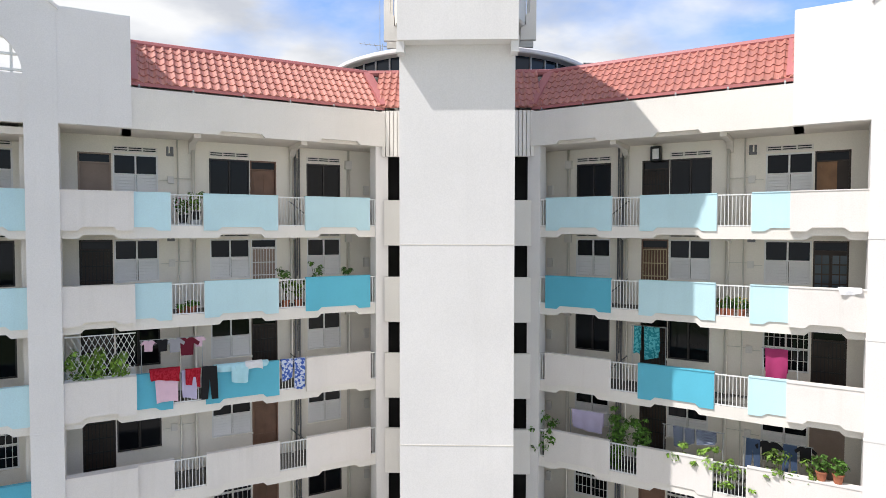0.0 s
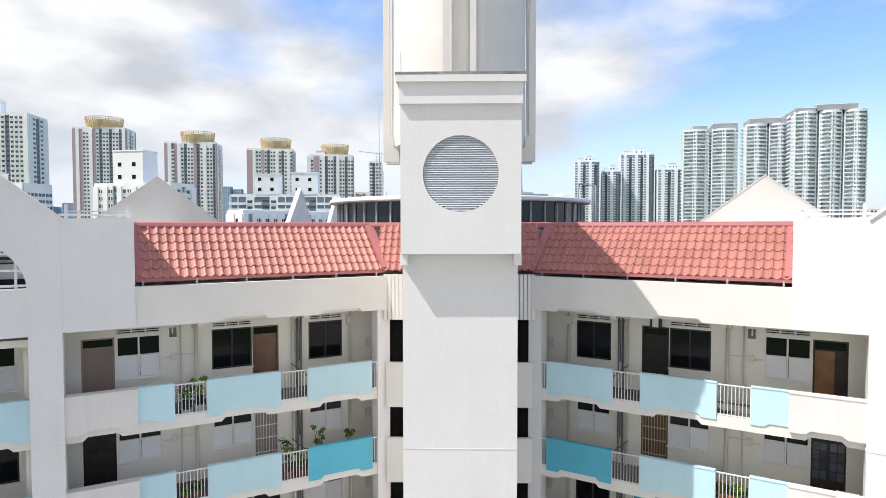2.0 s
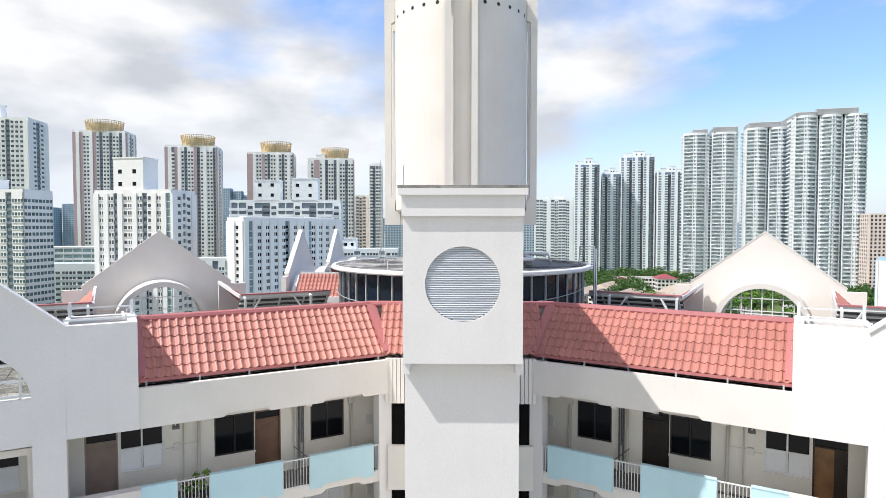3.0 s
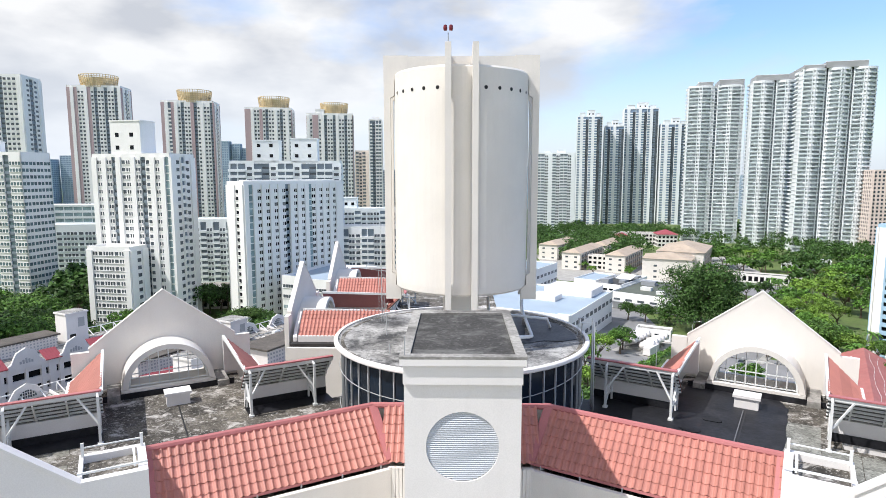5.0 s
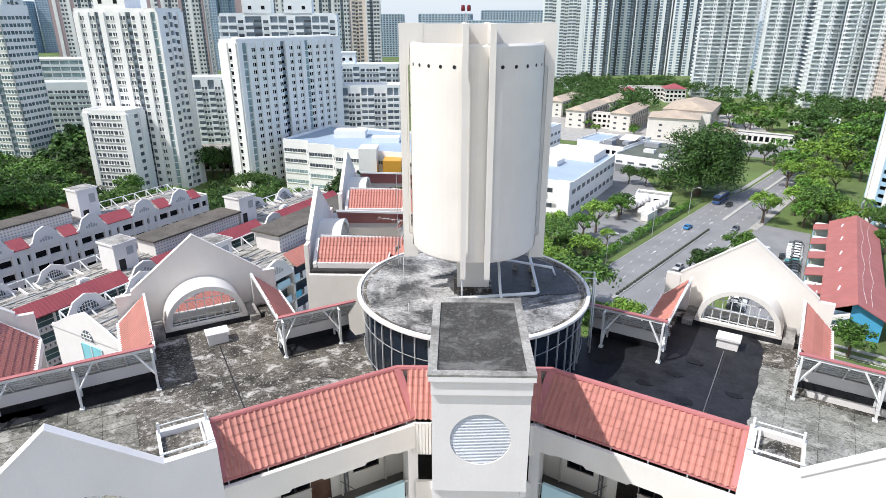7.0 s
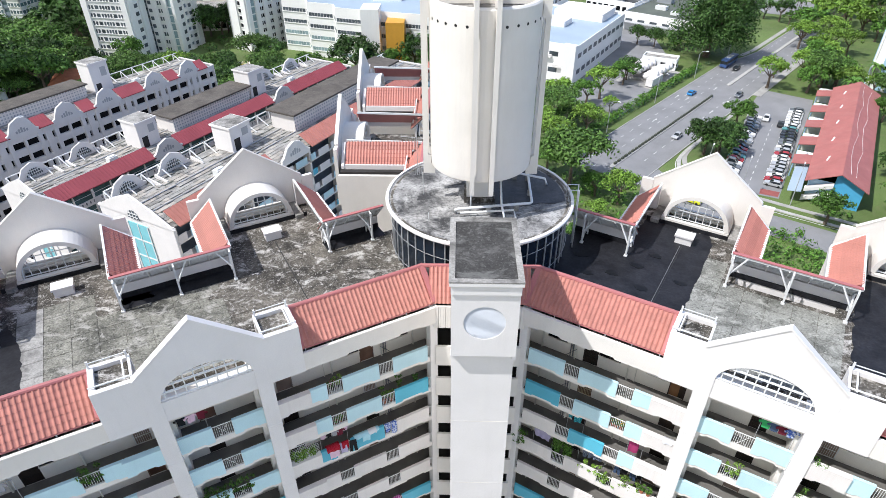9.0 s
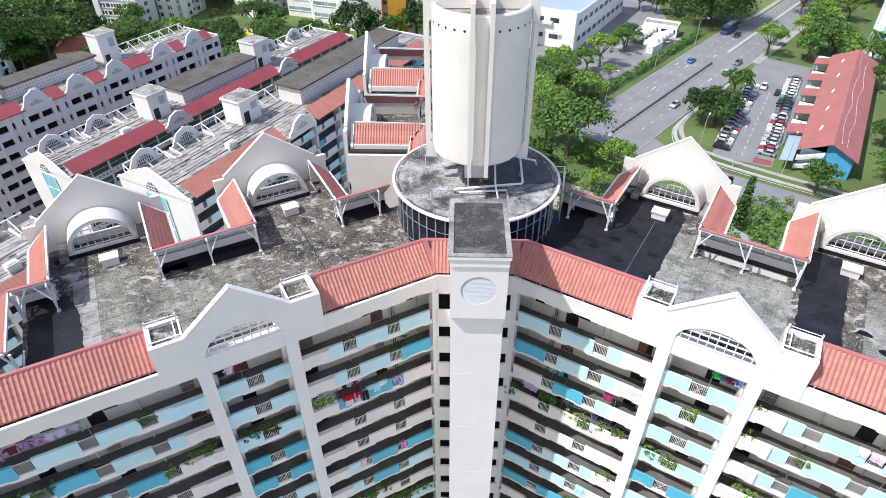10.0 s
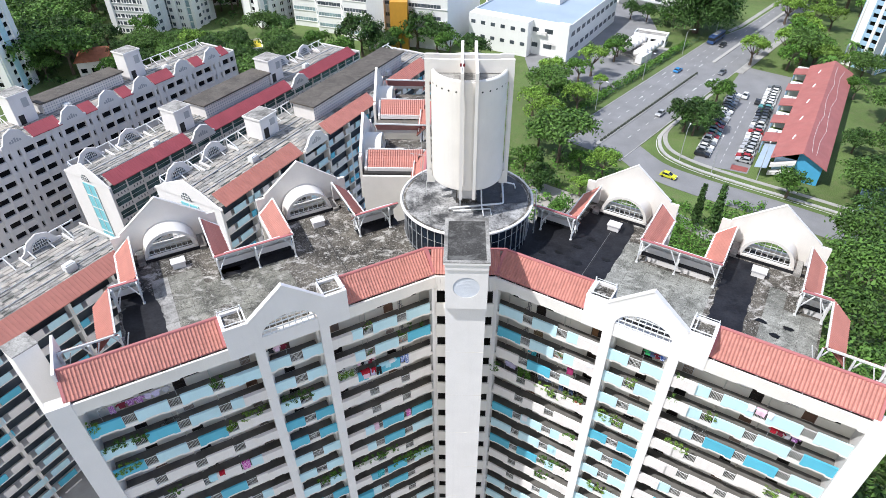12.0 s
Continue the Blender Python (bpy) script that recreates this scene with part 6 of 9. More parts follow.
for x, y, s in ((-164, 238, 1.3), (-170, 230, 1.3), (-172, 246, 1.5), (-160, 228, 1.2), (-158, 246, 1.3), (-115, 250, 1.2), (-110, 246, 1.1), (-104, 252, 1.2), (-166, 220, 1.1)):
    plant_tree(1, x, y, x * 13, s)
for x, y, s in ((-165, 200, 1.3), (-158, 194, 1.2), (-172, 192, 1.3), (-150, 200, 1.1), (-146, 166, 0.8), (-152, 170, 0.9)):
    plant_tree(0, x, y, x * 17, s)
hr_ = random.Random(3)
shrubs = Build()
for i in range(420):
    a = hr_.random()
    leaves(shrubs, hr_, (45 + 10 * a + hr_.uniform(-4, 4), 60 + 30 * hr_.random() + 3 * a, 0.5 + hr_.uniform(0, 1.2)), 0.9, 14, 0.32)
for i in range(170):
    leaves(shrubs, hr_, (hr_.uniform(60, 75), hr_.uniform(72, 93), 0.4 + hr_.uniform(0, 1.2)), 0.9, 14, 0.34)
for i in range(240):
    leaves(shrubs, hr_, (hr_.uniform(13, 44), hr_.uniform(84, 118), 0.4 + hr_.uniform(0, 1.4)), 1.2, 14, 0.4)
solid("shrubs", shrubs, LEAF_MID, "dense olive green shrubs behind the gables", "shrubs", kind="stuff")
hedge = Build()
for i in range(420):
    s = hr_.uniform(-12, 78)
    leaves(hedge, hr_, (s, 15.5 + hr_.uniform(-1.3, 1.3), 0.8 + hr_.uniform(0, 1.0)), 0.9, 12, 0.35)
solid("hedge", hedge, LEAF_MID, "dense green hedge along the road", "hedge", ROAD, "stuff")


def street_lamp(x, y, turn):
    ob = thing("street_lamp", "tall grey street lamp with a curved arm", "street lamp", move(x, y, 0, turn), "street lamps")
    part("pole", Build().tube([(0, 0, 0), (0, 0, 8.5), (0.5, 0, 9.6), (2.2, 0, 10)], [0.11, 0.08, 0.06, 0.05], 8), STEEL_GREY, ob)
    part("lantern", Build().prism([(2.0, 9.95), (2.9, 10.0), (2.9, 10.1), (2.0, 10.12)], -0.14, 0.14, "y"), LOUVRE, ob)


for s in (2, 34, 66, 98):
    p = ROAD @ Vector((s, 12.2, 0))
    street_lamp(p.x, p.y, -40)
for x, y in ((67, 108), (60.5, 115), (78, 105)):
    street_lamp(x, y, 60)
fence = thing("green_fence", "green mesh fence on posts beside the road", "fence", ROAD)
fence_mat = surface("green_mesh", (0.05, 0.12, 0.07), 0.6)
for i in range(46):
    part("post", once("fpost", lambda: Build().box(-0.04, 0.04, -0.04, 0.04, 0, 2.0).mesh("post", fence_mat)), None, fence, m=move(-14 + 2.2 * i, 14.0))
rails_ = Build()
for z in (0.2, 0.6, 1.0, 1.4, 1.9):
    rails_.box(-14, 85, 13.98, 14.02, z, z + 0.03)
part("rail", rails_, fence_mat, fence)


# ---- buildings of the town ----
def shrink(points, by):
    """A footprint drawn in towards its middle by about that many metres."""
    cx, cy = sum(p[0] for p in points) / len(points), sum(p[1] for p in points) / len(points)
    out = []
    for x, y in points:
        d = math.hypot(x - cx, y - cy)
        out.append((cx + (x - cx) * (d - by) / d, cy + (y - cy) * (d - by) / d) if d > by else (x, y))
    return out


def rect(w, d):
    return [(-w / 2, -d / 2), (w / 2, -d / 2), (w / 2, d / 2), (-w / 2, d / 2)]


def tower(label, x, y, turn, foot, h, storey=3.0, band=1.5, every=3.2, pier=1.5, wall=TOWER_WHITE, pane=PANE, accent=None, boxes=(), base=0.0, inset=0.45,
          category="apartment tower", group="town towers", parapet=1.2, cap=None):
    """A block of flats: glazed core, a floor band for each storey, upright piers between the windows, parapet and roof houses."""
    ob = thing("apartment_tower", label, category, move(x, y, base, turn), group)
    inner = shrink(foot, inset)
    part("glazing", Build().prism(inner, 0, h - 0.3, "z"), pane, ob)
    n = int(h / storey)
    far = y > 400
    if far:
        plates = Build()
        for k in range(n):
            plates.prism(foot, k * storey, k * storey + band, "z")
        part("floor_band", plates, wall, ob, kind="stuff")
    else:
        plate = Build().prism(foot, 0, band, "z").mesh("floor_band", wall)
        for k in range(n):
            part("floor_band", plate, None, ob, m=move(0, 0, k * storey))
    part("parapet", Build().prism(foot, n * storey, n * storey + parapet, "z"), wall, ob)
    made = Build().box(-pier / 2, pier / 2, -0.06, 0.5, 0, n * storey).mesh("pier", wall)
    alt = Build().box(-pier / 2, pier / 2, -0.06, 0.5, 0, n * storey).mesh("pier", accent) if accent else made
    count = 0
    rows_ = {0: Build(), 1: Build(), 2: Build()}
    for i in range(len(foot)):
        a, b_ = Vector(foot[i]), Vector(foot[(i + 1) % len(foot)])
        length = (b_ - a).length
        if length < 1.2:
            continue
        m = max(1, round(length / every))
        ang = math.degrees(math.atan2(b_.y - a.y, b_.x - a.x))
        for j in range(m + 1):
            p = a.lerp(b_, j / m)
            count += 1
            if far:
                t = move(p.x, p.y, 0, ang)
                k = Build().box(-pier / 2, pier / 2, -0.06, 0.5, 0, n * storey)
                rows_[1 if accent and count % 4 in (0, 1) else 0].add([t @ Vector(q) for q in k.v], k.f)
                continue
            part("pier", alt if accent and count % 4 in (0, 1) else made, None, ob, m=move(p.x, p.y, 0, ang))
        if accent and length > 4:
            for j in range(m):
                p, q = a.lerp(b_, (j + 0.5) / m), length / m
                if j % 5 in (0, 3):
                    rows_[2 if j % 5 else 1].add([move(p.x, p.y, 0, ang) @ Vector(v) for v in Build().box(-q / 2, q / 2, -0.1, 0.6, 0, n * storey).v], Build().box(0, 1, 0, 1, 0, 1).f)
    for k, some in rows_.items():
        if some.v:
            part("pier", some, (wall, accent, TOWER_SLATE)[k], ob, kind="stuff")
    for bx, by, bw, bd, bh in boxes:
        q = Build().box(bx - bw / 2, bx + bw / 2, by - bd / 2, by + bd / 2, n * storey, n * storey + bh)
        q.box(bx - bw / 2 - 0.2, bx + bw / 2 + 0.2, by - bd / 2 - 0.2, by + bd / 2 + 0.2, n * storey + bh, n * storey + bh + 0.4)
        house = part("roof_house", q, cap or wall, ob)
        if bh > 6:
            for zz in range(2, int(bh) - 2, 4):
                for wx in (-bw * 0.25, bw * 0.25):
                    part("window", once(("rw",), lambda: Build().box(-0.8, 0.8, -0.05, 0.05, 0, 1.5).mesh("window", PANE)), None, house, m=move(bx + wx, by - bd / 2 - 0.02, n * storey + zz))
    return ob


CROWN_DRUM = surface("crown_drum", (0.78, 0.68, 0.46), 0.6)


def gold_crown(ob, x, y, z, r, h):
    """A round lattice crown, wider towards its top."""
    b = Build()
    for k in range(7):
        rr, zz = r * (0.95 + 0.018 * k), z + h * k / 6
        b.lathe([(rr - 0.18, zz), (rr + 0.18, zz), (rr + 0.18, zz + 0.32), (rr - 0.18, zz + 0.32)], x, y, 32)
    for i in range(44):
        a = i * math.tau / 44
        b.beam((x + r * 0.95 * math.cos(a), y + r * 0.95 * math.sin(a), z), (x + r * 1.06 * math.cos(a), y + r * 1.06 * math.sin(a), z + h), 0.42)
    part("crown", b, GOLD, ob, "gold lattice roof crown")
    part("roof_drum", Build().lathe([(r * 0.84, z), (r * 0.9, z + h * 0.8), (0, z + h * 0.8)], x, y, 32), CROWN_DRUM, ob)


# shade of tower recesses and loggias is painted in by these two colours
TOWER_SLATE = surface("tower_recess_shade", (0.20, 0.245, 0.285), 0.6, mottle=0.1, size=0.1, bump=0)
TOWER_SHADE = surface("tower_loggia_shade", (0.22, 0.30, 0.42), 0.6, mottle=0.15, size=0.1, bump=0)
# white shifted to blue: distance haze is put into the wall colour
TOWER_CONDO = surface("condominium_haze_white", (0.80, 0.835, 0.86), 0.6, mottle=0.05, size=0.1, bump=0)
PANE_TEAL = surface("teal_window_glass", (0.085, 0.135, 0.145), 0.3, mottle=0.5, size=0.3, bump=0, spec=0.4)
PANE_FLAT = surface("shaded_window_glass", (0.075, 0.09, 0.105), 0.3, mottle=0.5, size=0.3, bump=0, spec=0.4)


def strip_block(label, x, y, turn, w, d, h, front, sides="WwW", storey=2.95, boxes=(), wall=TOWER_WHITE, pane=PANE_FLAT, accent=TOWER_PINK, roof=None, core=None):
    """A block of flats whose fronts are made of upright strips: W plain wall, w window column, q wide windows, b balconies, d dark recess, n navy glazed slot, p accent, g green glass."""
    ob = thing("apartment_tower", label, "apartment tower", move(x, y, 0, turn), "town towers")
    body = Build().box(-w / 2 + 0.6, w / 2 - 0.6, -d / 2 + 0.6, d / 2 - 0.6, 0, h)
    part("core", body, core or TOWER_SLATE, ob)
    n = int(h / storey)
    shapes = {k: Build() for k in ("wall", "window", "balcony", "accent", "recess", "glass")}

    def put(kind, t, *box):
        q = Build().box(*box)
        shapes[kind].add([t @ Vector(v) for v in q.v], q.f)
    for ang, length, off, text in ((0, w, d / 2, front), (90, d, w / 2, sides), (-90, d, w / 2, sides), (180, w, d / 2, front)):
        t = pose(0, 0, 0, 0, 0, ang) @ move(0, -off)
        unit = length / len(text)
        for i, c in enumerate(text):
            u0, u1 = -length / 2 + i * unit, -length / 2 + (i + 1) * unit
            mid = (u0 + u1) / 2
            if c in "Wwq":
                put("wall", t, u0, u1, -0.55 if c == "W" else 0.0, 0.6, 0, h)
            if c in "wq":
                half = unit * (0.31 if c == "w" else 0.42)
                for k in range(n):
                    put("window", t, mid - half, mid + half, -0.06, 0.02, k * storey + 0.85, k * storey + 2.3)
                    if c == "q":
                        put("wall", t, mid - 0.14, mid + 0.14, -0.12, 0.0, k * storey + 0.9, k * storey + 2.3)
                    put("wall", t, mid - half - 0.15, mid + half + 0.15, -0.3, 0.0, k * storey + 0.7, k * storey + 0.9)
            elif c == "b":
                for k in range(n):
                    put("balcony", t, u0, u1, -0.7, 0.6, k * storey, k * storey + 1.25)
                put("balcony", t, u0 - 0.2, u0 + 0.25, -0.5, 0.6, 0, h)
            elif c == "d":
                for k in range(n):
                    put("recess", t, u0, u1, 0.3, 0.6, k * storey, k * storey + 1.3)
                    put("window", t, u0 + 0.3, u1 - 0.3, 0.5, 0.62, k * storey + 1.3, k * storey + 2.4)
            elif c == "n":
                put("window", t, u0, u1, 0.35, 0.62, 0, h - 3)
            elif c == "p":
                put("accent", t, u0, u1, -0.25, 0.6, 0, h)
            elif c == "g":
                put("glass", t, u0, u1, 0.1, 0.6, 0, h)
                for k in range(n):
                    put("wall", t, u0, u1, 0.0, 0.3, k * storey, k * storey + 0.35)
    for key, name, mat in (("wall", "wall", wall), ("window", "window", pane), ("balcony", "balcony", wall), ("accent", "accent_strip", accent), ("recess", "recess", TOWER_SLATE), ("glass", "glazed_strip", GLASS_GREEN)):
        if shapes[key].v:
            part(name, shapes[key], mat, ob, kind="stuff")
    top = Build().box(-w / 2, w / 2, -d / 2, d / 2, h, h + 0.5)
    for x0, x1, y0, y1 in ((-w / 2, w / 2, -d / 2, -d / 2 + 0.3), (-w / 2, w / 2, d / 2 - 0.3, d / 2), (-w / 2, -w / 2 + 0.3, -d / 2, d / 2), (w / 2 - 0.3, w / 2, -d / 2, d / 2)):
        top.box(x0, x1, y0, y1, h + 0.5, h + 1.4)
    part("parapet", top, wall, ob)
    for bx, by, bw, bd, bh in boxes:
        q = Build().box(bx - bw / 2, bx + bw / 2, by - bd / 2, by + bd / 2, h + 0.5, h + bh)
        q.box(bx - bw / 2 - 0.25, bx + bw / 2 + 0.25, by - bd / 2 - 0.25, by + bd / 2 + 0.25, h + bh, h + bh + 0.5)
        house = part("roof_house", q, roof or wall, ob)
        if bh > 6:
            for zz in range(3, int(bh) - 2, 5):
                for wx in (-bw * 0.28, bw * 0.2):
                    part("window", once(("rw",), lambda: Build().box(-0.8, 0.8, -0.05, 0.05, 0, 1.6).mesh("window", PANE)), None, house, m=move(bx + wx, by - bd / 2 - 0.02, h + zz))
    return ob


# towers with gold crowns, and the slate-white one beside them
for x, y, w, top, rad, text in ((-275, 455, 38, 127, 15.0, "pWpwwWpwdwwdwwdW"), (-205.5, 457, 37.5, 115.8, 14, "pWbpWwdwwpdwWwwd"), (-144, 457, 34, 110.5, 13.0, "ppWwwpwdwwWwdwWw"), (-99.5, 467, 35, 107, 12, "WwppwWdwwdWwwdww")):
    t_ = strip_block("tall white and dusty pink apartment tower with gold crown", x, y, 9, w, 22, top, text, "pWwdwWp", 2.9, ((-w * 0.22, -6, 7, 7, 4),) if x == -99.5 else ())
    gold_crown(t_, 0 if w > 37.8 else 3, 0, top + 0.5, rad * 0.85, 9.0)
strip_block("tall white and slate apartment tower", -276, 352, 8, 36, 22, 119, "WwwwdddwwdwwwW", "WwdwW", 2.9, ((-4, 0, 5, 6, 10),), accent=TOWER_GREY)
strip_block("pale slender apartment tower", -72, 528, 6, 11, 16, 108.5, "bdbb", "WwW", 2.9, ((0, 0, 6, 8, 3),))
strip_block("buff apartment tower far off", -85, 534, 6, 12, 16, 81.5, "bwbW", "WwW", 2.9, wall=surface("tower_buff", (0.74, 0.67, 0.61), 0.6))
# white estates at the left
strip_block("white apartment block with cyan accents and dark windows", -163, 158, 2, 28, 13, 42, "WwpwWwWpwWwW", "WwpwW", 2.8, accent=CYAN_LIGHT, pane=PANE)
strip_block("pale apartment block with close rows of wide windows", -205, 254, -8, 36, 16, 70, "qqdqqqgqqdqq", "qqqq", 2.95, ((-6, 0, 10, 8, 6),), pane=PANE_TEAL)
strip_block("white apartment tower with a tall stair core", -128.5, 232, -10, 35, 16, 68.5, "WqWqdWwqWqdwWqWg", "WwbwW", 2.95, ((-2, -3, 13.5, 9, 14),))
strip_block("white lower stair block of the apartment tower", -134.5, 219, -10, 19, 10, 32.5, "WqwqqwqW", "WwW", 2.95)
strip_block("white slab block with black square windows", -74.2, 250.3, 57, 56, 10.5, 57.5, "WgWqWqWqWqdWqWqWgqWqWqWqWW", "WWwW", 2.8, ((0, -1, 50, 3, 1.4),), pane=PANE)
strip_block("white balconied block behind the slab", -86, 292, 6, 54, 14, 67, "bbwbdwbbwbdbbw", "bwb", 3.0, ((-9, -3, 12.5, 8, 11), (9.5, -3, 13, 8, 12)), wall=TOWER_COOL)
strip_block("long white low-rise flats among trees", -208, 306, 8, 40, 14, 34, "qwqqwqqwqqw", "qwq", 2.9, wall=TOWER_COOL)
strip_block("white mid-rise flats behind the tower", -126, 298, 5, 26, 14, 37.5, "bqbqbqbq", "qwq", 2.9, wall=TOWER_COOL)
strip_block("white mid-rise flats beside the slab", -52, 337, 4, 36, 16, 41, "bqqbwqqbwq", "qwq", 2.9, ((-10, 0, 8, 8, 7),), wall=TOWER_COOL)
strip_block("white mid-rise flats with balconies", -46, 297, 4, 32, 14, 34, "bbqwbbqwbb", "qwq", 2.9)
tower("green glazed low office block far off", -262, 400, 6, rect(60, 20), 40, 4.0, 1.6, 6.0, 0.5, TOWER_COOL, GLASS_GREEN)
strip_block("white flats far off", -330, 560, 6, 40, 18, 62, "wwdwwwdww", "www", 2.9)
for x, y, w, h in ((-830, 1210, 26, 92), (-800, 1230, 24, 100), (-866, 1240, 30, 84), (-770, 1260, 22, 88)):
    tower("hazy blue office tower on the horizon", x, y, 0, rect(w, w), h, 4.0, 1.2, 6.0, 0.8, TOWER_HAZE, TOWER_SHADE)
for x, y, w, h in ((-314, 810, 12, 106), (-300, 815, 10, 103), (-290, 820, 9, 98)):
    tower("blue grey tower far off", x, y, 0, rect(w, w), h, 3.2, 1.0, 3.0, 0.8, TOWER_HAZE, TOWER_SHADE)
# towers at the right
strip_block("grey white apartment block far off", 101, 612, -6, 38, 20, 82, "bbqWbqbbqW", "WqW", 2.9, ((6, 0, 8, 8, 4), (-8, 0, 6, 6, 3)), wall=TOWER_COOL)
for x, y, w, h, text in ((164, 748, 30, 131, "bWbnbWbnd"), (196, 756, 23, 120, "bnbWbdn"), (231, 766, 41, 142, "bWbnbWbnbWdn"), (268, 752, 31, 122, "bWbnbWdn")):
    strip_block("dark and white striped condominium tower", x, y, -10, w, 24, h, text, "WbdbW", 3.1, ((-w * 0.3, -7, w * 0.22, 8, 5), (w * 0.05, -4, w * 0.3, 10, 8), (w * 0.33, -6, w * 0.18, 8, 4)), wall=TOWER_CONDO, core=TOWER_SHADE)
BALCONY_GLASS = surface("aqua_balustrade_glass", (0.58, 0.66, 0.68), 0.3, mottle=0.15, size=0.3, bump=0, spec=0.3)
CONDO_SCREEN = surface("condo_grey_screen", (0.33, 0.34, 0.35), 0.6, mottle=0.08, size=0.1, bump=0)


def condo(x, y, turn, w, d, h, bays, screens, seed):
    """A condominium of bowed bays: balcony bands round each bay, window columns between upright fins, dark slots between the bays, grey roof screens."""
    r = random.Random(seed)
    ob = thing("apartment_tower", "curved white condominium tower with green tinted balconies", "apartment tower", move(x, y, 0, turn), "town towers")
    storey, n = 3.2, int(h / 3.2)
    glassy, bands, fins, infill, rails_c, slots = Build(), Build(), Build(), Build(), Build(), Build()

    def put(b, t, *box):
        q = Build().box(*box)
        b.add([t @ Vector(v) for v in q.v], q.f)
    for i in range(bays):
        x0, x1 = -w / 2 + w * (i + 0.05) / bays, -w / 2 + w * (i + 0.95) / bays
        arc = [(x0 + (x1 - x0) * t, -d / 2 - 3.2 * math.sin(math.pi * t)) for t in [k / 8 for k in range(9)]]
        foot = arc + [(x1, d / 2), (x0, d / 2)]
        glassy.prism([(px * 0.985 + (x0 + x1) * 0.0075, py + 1.5) for px, py in arc] + [(x1 - 1.2, d / 2 - 1), (x0 + 1.2, d / 2 - 1)], 0, n * storey, "z")
        for k in range(n):
            bands.prism(foot, k * storey, k * storey + 1.02, "z")
        bands.prism(foot, n * storey, n * storey + 1.8, "z")
        kinds = r.choice(("bbbwwbbb", "bbbwbbbw", "wbbbbwbb"))
        for s in range(8):
            a, b_ = Vector(arc[s]), Vector(arc[s + 1])
            length = (b_ - a).length
            t = move(a.x, a.y, 0, math.degrees(math.atan2(b_.y - a.y, b_.x - a.x)))
            if s in (0, 4) or kinds[s] == "w":
                put(fins, t, -0.3, 0.3, -0.2, 1.6, 0, n * storey + 1.6)
            for k in range(n):
                z = k * storey + 1.02
                if kinds[s] == "w":
                    put(infill, t, 0.3, length, 0.1, 1.6, z, z + 0.5)
                    put(infill, t, length * 0.45, length * 0.6, 0.1, 1.6, z + 0.5, z + 2.2)
                elif r.random() < 0.9:
                    put(rails_c, t, 0.0, length, -0.3, -0.15, z - 0.5, z + 0.25)
        put(fins, move(arc[8][0], arc[8][1]), -0.7, 0.0, 0.0, d * 0.5, 0, n * storey + 1.6)
        put(fins, move(arc[0][0], arc[0][1]), 0.0, 0.7, 0.0, d * 0.5, 0, n * storey + 1.6)
        if i < bays - 1:
            xm = -w / 2 + w * (i + 1) / bays
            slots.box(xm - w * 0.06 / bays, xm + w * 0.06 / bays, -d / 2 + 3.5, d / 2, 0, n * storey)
            for k in range(n):
                bands.box(xm - w * 0.05 / bays, xm + w * 0.05 / bays, -d / 2 + 2.6, -d / 2 + 3.6, k * storey, k * storey + 0.8)
    for name, shape, mat, label in (("glazing", glassy, GLASS_CONDO, ""), ("floor_band", bands, TOWER_CONDO, ""), ("fin", fins, TOWER_CONDO, ""), ("window_bay", infill, TOWER_CONDO, ""),
                                    ("balustrade", rails_c, BALCONY_GLASS, "pale aqua glass balustrades"), ("slot", slots, TOWER_SLATE, "slot between the bays with shade in its colour")):
        if shape.v:
            part(name, shape, mat, ob, label, kind="stuff")
    for sx, sw, sh in screens:
        s_ = part("roof_screen", Build().box(sx - sw / 2, sx + sw / 2, -d / 2 - 1.4, d / 2 - 1, n * storey + 1.8, n * storey + 1.8 + sh), CONDO_SCREEN, ob, "grey roof screen")
        part("screen_frame", Build().box(sx - sw / 2 - 0.3, sx + sw / 2 + 0.3, -d / 2 - 1.2, -d / 2 + 0.6, n * storey + 1.8 + sh, n * storey + 2.1 + sh), TOWER_CONDO, s_)
    return ob


for x, y, w, h, n, screens in ((232, 548, 48, 138, 2, ((-9, 12, 3.0), (12, 20, 4.5))), (269, 520, 36, 137.8, 2, ((-3, 24, 4.5), (16, 5, 7.0))), (296, 478, 52, 141, 3, ((-18, 14, 2.5), (4, 28, 4.5)))):
    condo(x, y, -14, w, 24, h, n, screens, int(x))
tower("buff apartment block beyond the park", 318, 452, -10, rect(14, 20), 64, 2.9, 1.3, 2.8, 1.2, surface("tower_peach", (0.72, 0.62, 0.57), 0.6), PANE_GREY)
tower("sky blue apartment slab", 160.3, 192.4, 30, rect(40, 12), 45, 2.75, 1.4, 3.0, 1.1, TOWER_BLUE, PANE, TOWER_WHITE)
for x, y, w, h in ((40, 900, 60, 60), (-20, 980, 80, 70), (330, 900, 80, 55), (420, 820, 60, 60), (-480, 900, 90, 60), (-600, 760, 80, 66), (520, 700, 70, 50), (100, 1100, 120, 75), (250, 1200, 100, 80), (-150, 1100, 110, 70)):
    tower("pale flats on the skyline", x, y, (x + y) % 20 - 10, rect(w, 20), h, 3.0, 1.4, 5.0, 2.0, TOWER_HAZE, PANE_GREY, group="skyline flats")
hills = Build()
xs = [-2400 + i * 100 for i in range(49)]
top = [18 + 55 * max(0.0, noise.noise((x * 0.002, 3.1, 0)) + 0.35) + 6 * noise.noise((x * 0.013, 1.7, 0)) for x in xs]
